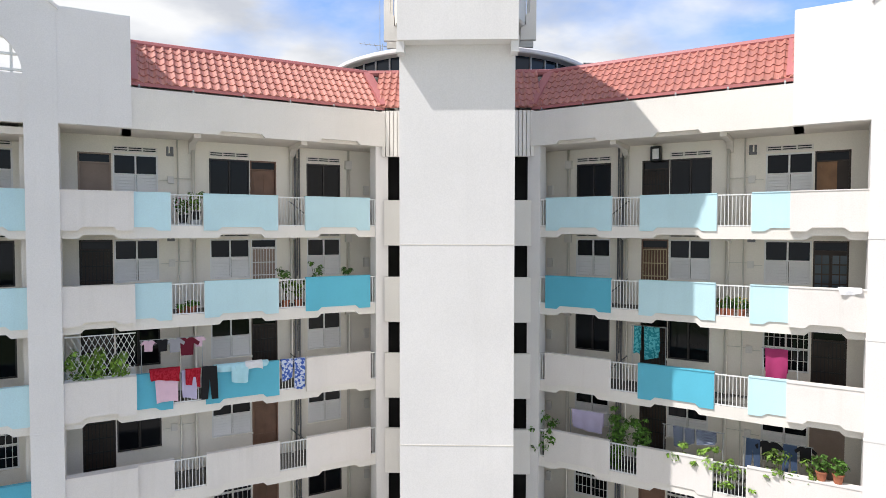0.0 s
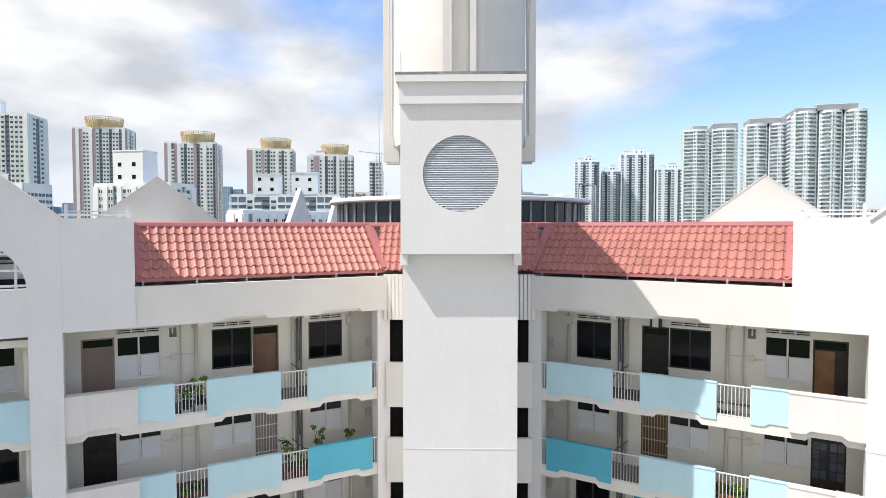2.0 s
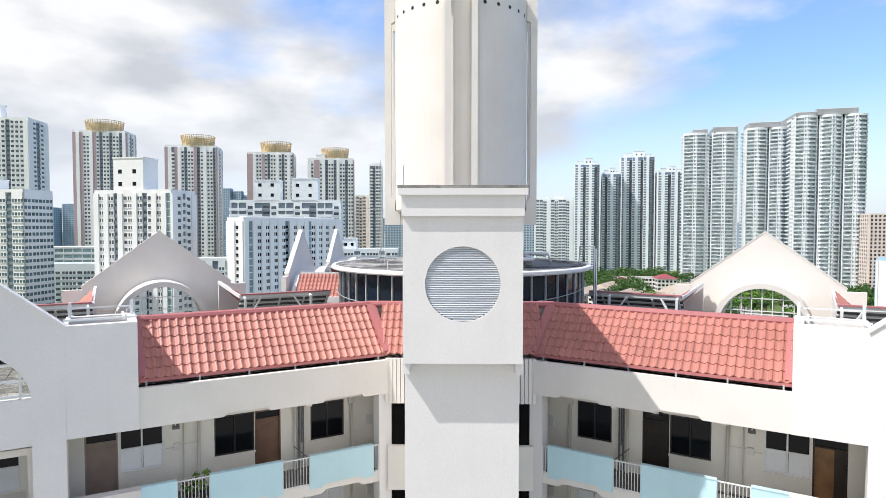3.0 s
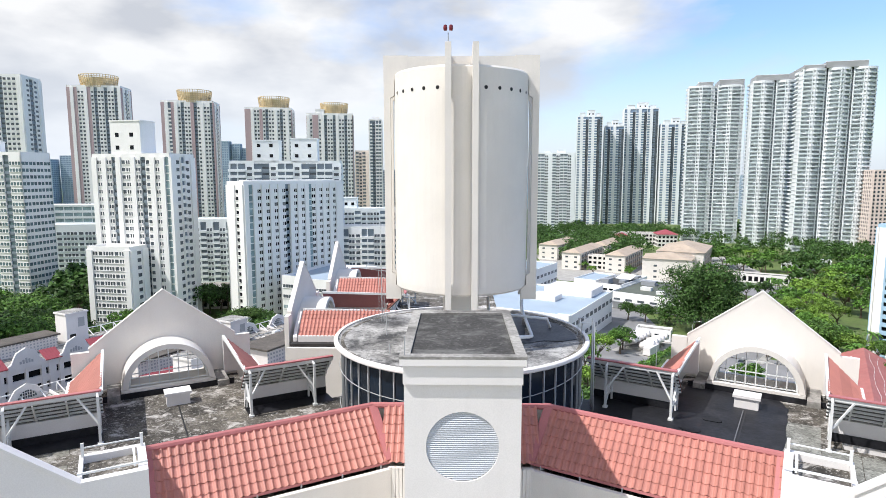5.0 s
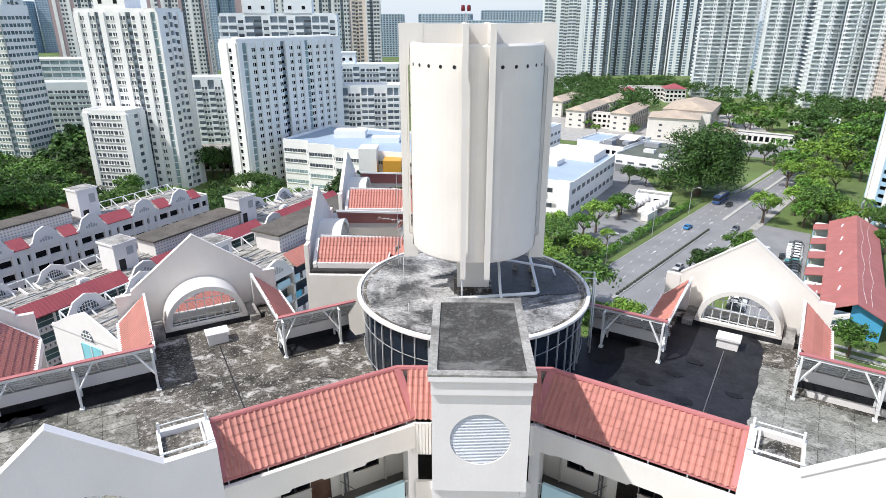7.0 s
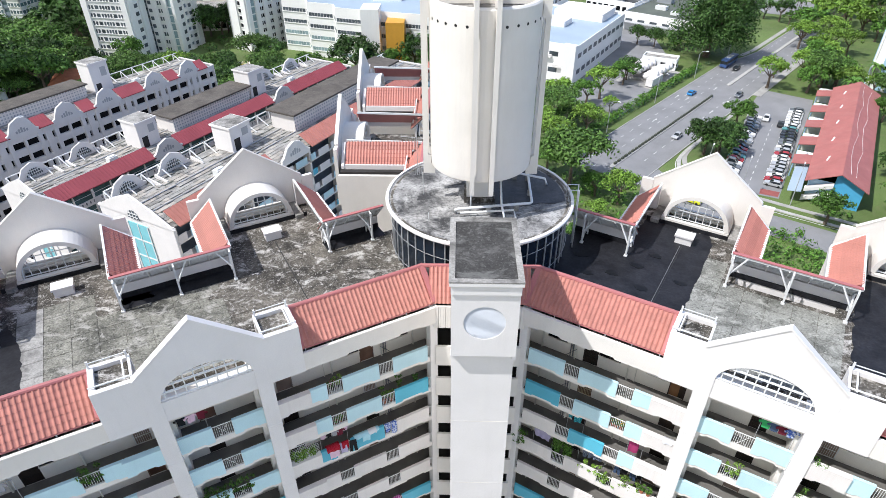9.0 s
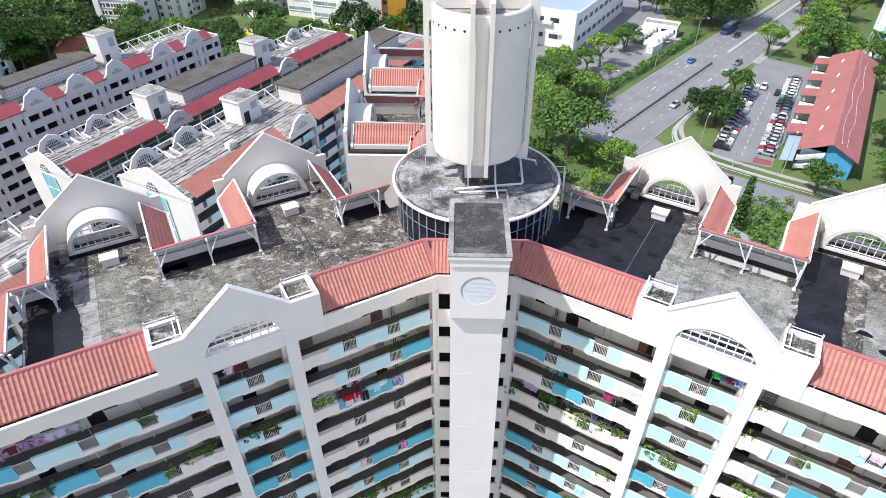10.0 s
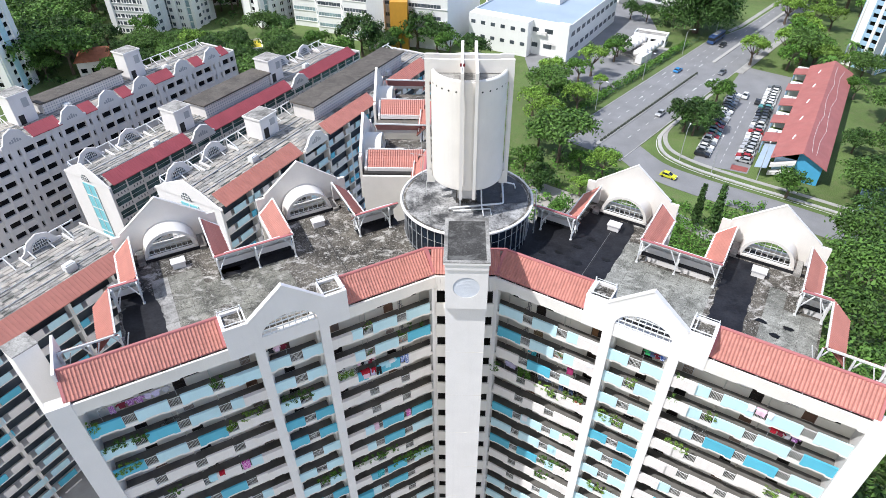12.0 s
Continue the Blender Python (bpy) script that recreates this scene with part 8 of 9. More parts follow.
        for k in range(n + 1):
            z = top - 1.4 - 2.75 * k
            part("floor_band", once(("sb", length), lambda: Build().box(0.2, length - 0.2, 0.0, 1.6, -0.25, 0).mesh("floor_band", CREAM)), None, ob, m=move(0, 0, z - 0.9))
            i = 0
            u = 0.4
            while u < length - 3:
                w = 3.4 if i % 3 else 2.2
                c = ("w", "l", "w", "l", "d", "w", "l")[(i * 3 + k * 5) % 7]
                part("parapet_panel", once(("sp", w, c), lambda: Build().box(0, w - 0.7, 0.0, 0.12, -1.0, 0.15).mesh("parapet_panel", COLOURS[c])), None, ob, m=move(u, 0, z))
                u += w
                i += 1
        for i in range(int(length / 6.8) + 1):
            part("pier", once(("ps", top), lambda: Build().box(-0.2, 0.2, 0.0, 1.5, 0, top).mesh("pier", CREAM)), None, ob, m=move(i * 6.8 + 0.3, 0))
    for x0, x1 in red:
        m = Build()
        m.add([(u, v, z) for u in (x0, x1) for v, z in ((-0.3, top + 0.15), (2.2, top + 1.7), (2.3, top + 1.6), (-0.3, top + 0.0))], [(0, 4, 5, 1), (3, 2, 6, 7), (0, 1, 2, 3), (7, 6, 5, 4), (1, 5, 6, 2), (4, 0, 3, 7)])
        for i in range(int((x1 - x0) / 0.6)):
            u = x0 + 0.3 + i * 0.6
            m.beam((u, -0.28, top + 0.2), (u, 2.18, top + 1.74), 0.08, 0.08)
        part("red_roof", m, TILE if "orange" in label else CRIMSON, ob, "ribbed crimson roof strip", kind="stuff")
    for u in gables:
        g = Build()
        curved_gable(g, u, -0.25, 0.15, top, 6.2, peak)
        ga = part("shaped_gable", g, WHITE, ob, "white shaped parapet gable")
        v = Build()
        for i in range(5):
            v.box(u - 1.2 + i * 0.5, u - 0.85 + i * 0.5, -0.28, -0.25, top + 0.5, top + 1.5 - 0.25 * abs(i - 2))
        part("vent_grille", v, STEEL_GREY, ga)
    for u, v, r in arches:
        g = Build()
        curved_gable(g, u, v, v + 0.25, top, 6.2, 2.8)
        for s in (-1, 1):
            g.beam((u + s * 3.4, v, top + 0.6), (u + s * 3.4, v - 2.5, top + 0.1), 0.2, 0.5)
        ga = part("roof_gable", g, WHITE, ob, "white shaped gable on the roof")
        half = [(u + 1.45 * math.cos(a), top + 0.4 + 1.45 * math.sin(a)) for a in [k * math.pi / 14 for k in range(15)]]
        part("arch_pane", Build().prism(half, v - 0.06, v - 0.01, "y"), PANE_FLAT, ga)
        w = Build()
        arch_bars(w, 1, u, v - 0.16, 1.45, top + 0.4, 3, 3, 0.07)
        part("arch_grille", w, STEEL_WHITE, ga)
    for u, v, w, d, h in boxes:
        q = Build().box(u, u + w, v, v + d, top, top + h)
        q.box(u - 0.2, u + w + 0.2, v - 0.2, v + d + 0.2, top + h, top + h + 0.3)
        lb = part("lift_house", q, WHITE, ob, "white rooftop lift house")
        part("lift_roof", Build().box(u, u + w, v, v + d, top + h + 0.3, top + h + 0.36), CONCRETE_PALE, lb)
        part("door", Build().box(u + 0.6, u + 1.8, v - 0.03, v, top + 0.1, top + 2.2), DARK, lb)
        part("vent_panel", Build().box(u + w * 0.55, u + w * 0.85, v - 0.04, v, top + h * 0.55, top + h * 0.85), STEEL_GREY, lb)
    for u0, u1, v0, v1, h in penthouse:
        ph = part("penthouse", Build().box(u0, u1, v0, v1, top, top + h - 0.3), PANEL_WHITE, ob, "long rooftop storey with lattice wall")
        part("penthouse_roof", Build().box(u0 - 0.5, u1 + 0.5, v0 - 0.5, v1 + 0.5, top + h - 0.3, top + h), ROOF_DARK, ph)
        lat = Build()
        u = u0
        while u < u1:
            for z in (0.5, 1.1, 1.7, 2.3):
                if z < h - 0.6:
                    lat.box(u, u + 0.3, v0 - 0.03, v0, top + z, top + z + 0.28)
            u += 0.62
        part("lattice", lat, STEEL_GREY, ph, kind="stuff")
    for i in range(3):
        u, v = length * (0.18 + 0.3 * i), depth * (0.35 + 0.1 * (i % 2))
        part("roof_unit", Build().box(u, u + 1.6, v, v + 1.1, top + 0.1, top + 1.2).box(u + 0.2, u + 1.4, v + 0.2, v + 0.9, top + 1.2, top + 1.35), STEEL_WHITE, ob, "white rooftop service unit")
    frames = Build()
    for i in range(int(length / 3)):
        u = 1 + i * 3
        frames.beam((u, depth - 2.6, top + 0.15), (u, depth - 0.2, top + 1.5), 0.15)
        frames.beam((u, depth - 0.2, top), (u, depth - 0.2, top + 1.5), 0.15)
    frames.beam((1, depth - 0.2, top + 1.5), (length - 1, depth - 0.2, top + 1.5), 0.15)
    part("roof_frame", frames, STEEL_WHITE, ob, "white roof edge frames")
    for v in (depth * 0.4, depth * 0.62):
        part("roof_pipe", Build().tube([(1, v, top + 0.3), (length - 1, v, top + 0.3)], 0.09, 6), STEEL_GREY, ob)
    if end_band:
        eb = Build().box(-0.1, 0.0, depth * 0.35, depth * 0.62, top - 22, top - 1.0)
        part("end_window", eb, surface("aqua_glass", (0.22, 0.56, 0.62), 0.3), ob, "tall aqua window strip in the end wall")
        for k in range(8):
            part("glazing_bar", Build().box(-0.16, -0.1, depth * 0.35, depth * 0.62, top - 3.7 - 2.75 * k, top - 3.5 - 2.75 * k), STEEL_WHITE, ob)
        for s in (0.35, 0.485, 0.62):
            part("glazing_bar", Build().box(-0.17, -0.1, depth * s - 0.06, depth * s + 0.06, top - 22, top - 1.0), STEEL_WHITE, ob)
        g = Build()
        g.prism([(-0.4, top), (depth + 0.4, top), (depth * 0.75, top + 2.0), (depth * 0.5, top + 3.4), (depth * 0.25, top + 2.0)], -0.15, 0.2, "x")
        eg = part("end_gable", g, WHITE, ob, "white pointed end gable")
        half = [(depth * 0.5 + 1.1 * math.cos(a), top - 0.2 + 1.3 * math.sin(a)) for a in [k * math.pi / 14 for k in range(15)]]
        part("arch_pane", Build().prism(half, -0.2, -0.155, "x"), PANE_FLAT, eg)
        for s in (-0.55, 0.0, 0.55):
            part("glazing_bar", Build().box(-0.24, -0.2, depth * 0.5 + s - 0.05, depth * 0.5 + s + 0.05, top - 0.2, top - 0.2 + 1.3 * math.sqrt(1 - (s / 1.1) ** 2)), STEEL_WHITE, eg)
        for dz in (0.1, 0.6):
            part("glazing_bar", Build().box(-0.25, -0.2, depth * 0.5 - 0.95, depth * 0.5 + 0.95, top + dz - 0.05, top + dz + 0.05), STEEL_WHITE, eg)
    return ob


slab_block("white slab block with rows of wide dark windows", -102.9, 48.2, 62, 87, 12, 26.3, "dark",
           [(2, 8), (17, 23), (30.5, 37), (42.5, 45.5), (52, 55), (61, 67), (73.5, 76.7), (81.7, 85)], (12, 27, 39.5, 48.6, 57.7, 69.8, 79.3),
           [(31.8, 6.6, 4.4, 4.0, 6.4), (59.8, 6.6, 4.4, 4.0, 6.4)], [(38, 58, 7.0, 11.5, 3.0)])
slab_block("cream white slab block with crimson roof strip and glazed corridors", -64.2, 56.6, 62.4, 78, 12.5, 26.0, "glazed",
           [(1, 19.7), (25.5, 50.5), (56, 76)], (22.6, 53.3), [(20.8, 4.8, 4.2, 4.2, 4.8), (49.9, 5.8, 4.4, 4.4, 5.4)], [(29, 49, 5.5, 10.5, 3.2)], [(5, 11.5, 0), (14, 11.5, 0), (60, 11.5, 0), (69, 11.5, 0)], True, 2.7)
slab_block("cream slab block with orange tiled strip and cyan corridor panels", -37.5, 41.5, 63.5, 72, 14, 32.0, "panel",
           [(1, 20), (28, 44), (50, 66)], (24, 47), [(20.2, 9.0, 4.4, 3.8, 4.0)], [(31, 63, 5.5, 10.5, 3.4)], [(4, 13, 0), (12, 13, 0)], True, 2.6)
slab_block("cream slab block with orange tiled edge and cyan corridor panels", -66, -0.8, 62, 40, 15, 29.0, "panel",
           [(3, 15), (16, 38)], (), [], [], [(18, 14, 0), (33, 14, 0)])

# the lift shaft beyond the end of the left wing
nxt = thing("lift_shaft", "plain pale concrete lift shaft beyond the wing", "lift shaft", move(-31.9, -6.8, 0, 57))
part("shaft", Build().box(0, 1.75, 0, 1.75, 0, 52.6), WHITE, nxt)
part("cap", Build().box(-0.05, 1.8, -0.05, 1.8, 52.6, 52.7), CONCRETE_PALE, nxt, "weathered flat cap")


# ---- rooftop pipes and rods ----
PIPE_WHITE = surface("white_water_pipe", (0.74, 0.75, 0.75), 0.4, mottle=0.05, bump=0.02)
pipes = thing("water_pipes", "white water pipes on the round lobby roof", "pipes")
DISC = 53.42
for pts, r in (([(1.2, 16.2, DISC + 0.5), (1.35, 16.35, DISC + 0.5), (4.6, 14.95, DISC + 0.5), (4.75, 14.9, DISC + 0.05)], 0.08),
               ([(3.5, 17.6, 55.6), (3.55, 17.6, DISC + 0.4), (3.42, 11.9, DISC + 0.4), (3.3, 11.75, DISC + 0.4), (-1.35, 10.95, DISC + 0.4), (-1.5, 11.0, DISC + 0.3), (-1.5, 11.1, DISC + 0.02)], 0.09),
               ([(-0.55, 12.6, 55.6), (-0.55, 11.3, 55.2), (-0.55, 11.25, DISC + 0.02)], 0.07),
               ([(1.35, 12.6, 55.5), (1.4, 11.0, DISC + 0.7), (1.6, 10.2, DISC + 0.05)], 0.07),
               ([(-1.2, 10.7, DISC + 0.25), (2.2, 11.1, DISC + 0.25), (2.3, 10.4, DISC + 0.05)], 0.07),
               ([(5.9, 12.7, DISC + 0.05), (5.95, 12.7, DISC + 0.85), (6.55, 12.7, DISC + 0.85), (6.58, 12.7, DECK + 0.02)], 0.045),
               ([(5.85, 13.3, DISC + 0.05), (5.9, 13.3, DISC + 0.95), (6.6, 13.3, DISC + 0.95), (6.62, 13.3, DECK + 0.02)], 0.045)):
    part("pipe", Build().tube(pts, r, 8), PIPE_WHITE, pipes, smooth=True)
for x, y in ((2.4, 11.6), (0.6, 11.28), (3.43, 13.5), (3.5, 15.6), (2.6, 15.8)):
    part("support", Build().box(x - 0.15, x + 0.15, y - 0.12, y + 0.12, DISC - 0.02, DISC + 0.34), CONCRETE_PALE, pipes)
mast = thing("lattice_mast", "thin grey lattice antenna mast on the roof", "antenna", move(-4.4, 16.2, DISC))
for dx, dy in ((0, 0), (0.3, 0), (0.15, 0.26)):
    part("leg", Build().tube([(dx, dy, 0), (dx, dy, 2.9)], 0.01, 5), STEEL_GREY, mast)
rungs = Build()
for i in range(7):
    z = 0.1 + i * 0.38
    for (ax, ay), (bx, by) in (((0, 0), (0.3, 0)), ((0.3, 0), (0.15, 0.26)), ((0.15, 0.26), (0, 0))):
        rungs.beam((ax, ay, z), (bx, by, z + 0.3), 0.008)
part("bracing", rungs, STEEL_GREY, mast, kind="stuff")
part("pole", Build().tube([(0.15, 0.1, 0.0), (0.15, 0.1, 5.5)], [0.022, 0.014], 6), STEEL_GREY, mast)
part("boom", Build().tube([(-0.95, 0.1, 2.95), (0.75, 0.1, 2.75)], 0.016, 6), STEEL_GREY, mast, "aerial boom with short cross rods")
for i in range(7):
    part("rod", Build().tube([(-0.9 + i * 0.26, -0.2, 2.945 - i * 0.031), (-0.9 + i * 0.26, 0.4, 2.945 - i * 0.031)], 0.008, 5), STEEL_GREY, mast)
for x, y, h in ((-3.7, 13.6, 1.6), (-3.2, 10.4, 0.4)):
    solid("antenna_rod", Build().tube([(x, y, DISC - 0.03), (x, y, DISC + h)], 0.02, 6), STEEL_WHITE, "white rod standing on the round roof", "rod")
for side, label in ((-1, "grey drain channel across the mouldy roof deck"), (1, "pale drain channel across the black roof deck")):
    drain = thing("roof_drain", label, "drain", WINGS[side])
    part("channel", Build().box(side * 10.09, side * 10.13, 0.4, 10.7, DECK + 0.02, DECK + 0.05), CONCRETE if side < 0 else STEEL_DULL, drain)
    part("channel", Build().box(side * 10.2, side * 10.26, 0.4, 10.7, DECK + 0.019, DECK + 0.03), BLACK, drain)
DEBRIS = surface("wet_black_debris", (0.004, 0.004, 0.004), 0.5, mottle=0.3)
for u, w in ((7.0, 5.2), (7.3, 3.3), (9.2, 4.6), (11.2, 6.4), (5.6, 4.4), (8.3, 6.9), (8.0, 2.2), (11.0, 3.1), (4.6, 6.2), (9.0, 8.6), (24.6, 5.4), (25.9, 4.2), (25.0, 2.2), (26.6, 5.6)):
    o = random.Random(int(u * 10))
    ring = [(u + o.uniform(0.28, 0.55) * math.cos(a), w + o.uniform(0.16, 0.36) * math.sin(a)) for a in [i * math.tau / 12 for i in range(12)]]
    solid("debris_patch", Build().prism(ring, DECK + 0.016, DECK + 0.045, "z"), DEBRIS, "small black puddle of roof debris", "debris", WINGS[1], group="debris patches")

for u0, u1, w0, w1 in ((18.6, 20.9, 8.2, 10.6), (14.2, 15.6, 6.0, 7.2), (20.2, 21.4, 3.4, 4.2)):
    ring = ragged([(-u0, w0), (-u1, w0 + 0.2), (-u1 + 0.2, w1), (-u0 - 0.3, w1 - 0.2)], int(u0 * 10), 0.22, 0.16)
    solid("wet_patch", Build().prism(ring, DECK + 0.012, DECK + 0.024, "z"), CONCRETE, "wet dark mould stain on the roof deck", "stain", WINGS[-1], group="wet patches")

# ---- life in the corridors: plants and laundry ----
TERRACOTTA = surface("terracotta_pot", (0.36, 0.13, 0.07), 0.8, mottle=0.15, size=4)
POT_DARK = surface("dark_plastic_pot", (0.03, 0.03, 0.032), 0.6)
PETAL_PINK, PETAL_YELLOW = foliage("pink_petals", (0.62, 0.12, 0.3)), foliage("yellow_petals", (0.65, 0.42, 0.03))
plant_rng = random.Random(31)


def floor_of(k):
    return TOP_FLOOR - STOREY * k + 0.02


def potted_plant(side, k, u, tall=0.9, wide=0.28, petals=None, w=-1.42, raised=0.0, pot=None, label=""):
    """A pot with a bushy plant. raised: its stand above the corridor floor."""
    z = floor_of(k) + raised
    r = random.Random(int(u * 31 + k * 7 + side))
    ob = thing("potted_plant", label or "bushy green plant in a pot behind the parapet", "potted plant", WINGS[side] @ move(side * u, w, z), "corridor plants")
    part("pot", Build().lathe([(0, 0), (0.1, 0), (0.14, 0.22), (0.155, 0.22), (0.155, 0.26), (0.12, 0.26), (0.11, 0.2), (0, 0.2)], sides=14), pot or TERRACOTTA, ob)
    stem, crown = Build(), Build()
    for i in range(5):
        a = i * 1.26 + r.uniform(-0.4, 0.4)
        tip = (wide * 0.7 * math.cos(a), wide * 0.7 * math.sin(a), tall * r.uniform(0.65, 1.0))
        stem.tube([(0, 0, 0.18), (tip[0] * 0.4, tip[1] * 0.4, tip[2] * 0.6), tip], [0.014, 0.01, 0.005], 5)
        leaves(crown, r, tip, wide * 0.45, 26, 0.06)
        leaves(crown, r, (tip[0] * 0.5, tip[1] * 0.5, tip[2] * 0.65), wide * 0.4, 14, 0.055)
    part("stem", stem, BARK, ob)
    part("foliage", crown, plant_rng.choice((LEAF_MID, LEAF_LIGHT, LEAF_DARK)), ob)
    if petals:
        f = Build()
        leaves(f, r, (0, 0, tall * 0.85), wide * 0.85, 40, 0.035)
        part("flowers", f, petals, ob)
    if raised > 0.05 and raised < 1.0:
        solid("plant_stand", Build().box(-0.16, 0.16, -0.14, 0.14, -raised, -0.005), STEEL_GREY, "low stand under a potted plant", "plant stand", WINGS[side] @ move(side * u, w, z), group="plant stands")
    return ob


def creeper(side, k, u0, u1, z0, z1, dense=1.0, leaf=None, w=-1.56, out=0.16):
    """A trough of climbing plants whose leaves hang over the parapet."""
    r = random.Random(int(u0 * 53 + k * 11 + side))
    ob = thing("trailing_plant", "leafy trailing plant spilling over the corridor parapet", "trailing plant", WINGS[side] @ move(side * u0, w, floor_of(k)), "trailing plants")
    part("trough", Build().box(0, side * max(0.3, u1 - u0), 0.08, 0.32, 0, 0.22), POT_DARK, ob)
    stem, crown = Build(), Build()
    count = max(2, int((u1 - u0) / 0.22))
    for i in range(count):
        u = (i + 0.5) * (u1 - u0) / count
        top = r.uniform(0.6 * z1 + 0.4 * z0, z1)
        x = side * (u + r.uniform(-0.15, 0.15))
        stem.tube([(side * u, 0.18, 0.2), (x, 0.1, 0.5 * top), (x, 0.02, max(top, 0.4))], [0.012, 0.009, 0.005], 5)
        for j in range(int(3.4 * dense) + 1):
            z = r.uniform(z0, top)
            leaves(crown, r, (x + r.uniform(-0.12, 0.12), 0.12 - (out + 0.14 if z < 1.1 and r.random() < 0.7 else 0.05), z), r.uniform(0.1, 0.2), 20, 0.07)
    part("stem", stem, BARK, ob)
    part("foliage", crown, leaf or plant_rng.choice((LEAF_LIGHT, LEAF_MID, LEAF_MID)), ob)
    return ob


def fabric(name, one, two=None, scale=16.0, checks=False):
    """Cloth of one colour, or printed with a second."""
    m = surface(name, one, 0.9, mottle=0.06, size=3.0, bump=0.15, grain=60, spec=0.1)
    if two:
        n, l = m.node_tree.nodes, m.node_tree.links
        b = n["Principled BSDF"]
        t = n.new("ShaderNodeTexChecker" if checks else "ShaderNodeTexNoise")
        t.inputs["Scale"].default_value = scale
        geo = n.new("ShaderNodeNewGeometry")
        l.new(geo.outputs["Position"], t.inputs["Vector"])
        r = n.new("ShaderNodeMapRange")
        r.inputs["From Min"].default_value, r.inputs["From Max"].default_value = 0.49, 0.53
        l.new(t.outputs["Fac"], r.inputs["Value"])
        mx = n.new("ShaderNodeMix")
        mx.data_type = "RGBA"
        mx.inputs["B"].default_value = (*two, 1)
        source = b.inputs["Base Color"].links[0].from_socket
        l.new(source, mx.inputs["A"]), l.new(r.outputs["Result"], mx.inputs["Factor"]), l.new(mx.outputs["Result"], b.inputs["Base Color"])
    return m


CLOTH = {
    "red": fabric("red_cloth", (0.42, 0.025, 0.045), (0.3, 0.01, 0.02), 18), "pale pink": fabric("pale_pink_cloth", (0.72, 0.5, 0.6)), "pink": fabric("pink_cloth", (0.36, 0.045, 0.14)),
    "black": fabric("black_cloth", (0.02, 0.02, 0.022)), "maroon": fabric("maroon_cloth", (0.14, 0.02, 0.035)), "pale blue": fabric("pale_blue_cloth", (0.42, 0.68, 0.76)),
    "blue patterned": fabric("blue_print", (0.06, 0.12, 0.42), (0.55, 0.6, 0.72), 11), "teal patterned": fabric("teal_print", (0.03, 0.25, 0.3), (0.12, 0.5, 0.55), 14),
    "grey": fabric("grey_cloth", (0.35, 0.35, 0.38)), "white": fabric("white_cloth", (0.75, 0.75, 0.77)), "navy checked": fabric("navy_checks", (0.03, 0.045, 0.11), (0.3, 0.33, 0.4), 22, True),
    "denim": fabric("denim", (0.06, 0.09, 0.16)), "purple": fabric("purple_print", (0.22, 0.06, 0.24), (0.5, 0.35, 0.55), 12), "lilac": fabric("lilac_cloth", (0.5, 0.45, 0.62)),
    "green": fabric("green_cloth", (0.05, 0.35, 0.12)), "yellow": fabric("yellow_cloth", (0.7, 0.5, 0.05)), "magenta": fabric("magenta_print", (0.45, 0.04, 0.32), (0.7, 0.4, 0.6), 14),
}


def draped(side, k, u0, u1, top, drop, colour, front=-1.80, back=-1.55, behind=0.3, slant=0.0):
    """A cloth hung over the parapet or over a pole, with soft folds."""
    r = random.Random(int(u0 * 91 + k * 13 + side))
    z = floor_of(k) - 0.02
    ph = r.uniform(0, 6)
    cols = 14
    rows = [(back, top - behind), (back, top - behind * 0.5), (back + 0.02, top), ((front + back) / 2, top + 0.035), (front - 0.005, top)]
    rows += [(front - 0.01, top - drop * i / 4) for i in range(1, 5)]
    verts = []
    for j, (w, h) in enumerate(rows):
        for i in range(cols + 1):
            t = i / cols
            fold = 0.03 * math.sin(t * (u1 - u0) * 14 + ph) * (0.3 + 0.7 * abs(j - 3) / 5)
            pinch = (1 - 0.08 * max(0, j - 4) / 4)
            u = (u0 + u1) / 2 + (t - 0.5) * (u1 - u0) * pinch + 0.01 * math.sin(j + ph)
            low = -0.05 * math.sin(t * 3.1 + ph) - slant * (t - 0.5) if j == len(rows) - 1 else 0.0
            verts.append((side * u, w - (fold if j > 3 else 0.0) - (0.02 if j > 4 else 0), z + h + low))
    faces = [(j * (cols + 1) + i, j * (cols + 1) + i + 1, (j + 1) * (cols + 1) + i + 1, (j + 1) * (cols + 1) + i) for j in range(len(rows) - 1) for i in range(cols)]
    kind = "over the parapet" if front < -1.7 else "on a drying pole"
    return solid("laundry_cloth", Build().add(verts, faces), CLOTH[colour], f"{colour} cloth hung {kind} to dry", "laundry", WINGS[side], group="laundry", smooth=True)


SHIRT = [(-0.2, -0.62), (0.2, -0.62), (0.22, -0.2), (0.36, -0.3), (0.42, -0.18), (0.2, 0.0), (0.07, 0.0), (0.0, -0.05), (-0.07, 0.0), (-0.2, 0.0), (-0.42, -0.18), (-0.36, -0.3), (-0.22, -0.2)]
TROUSERS = [(-0.2, 0.0), (0.2, 0.0), (0.23, -0.95), (0.05, -0.95), (0.0, -0.35), (-0.05, -0.95), (-0.23, -0.95)]


def garment(side, k, u, w, top, colour, shape, size=1.0):
    turn = (int(u * 37) % 7 - 3) * 4
    out = [(x * size, z * size) for x, z in shape]
    name = "trousers" if shape is TROUSERS else "shirt"
    return solid("laundry_" + name, Build().prism(out, -0.02, 0.02, "y"), CLOTH[colour], f"{colour} {name} hanging on a drying pole", "laundry",
                 WINGS[side] @ move(side * u, w, floor_of(k) + top, turn), group="laundry")


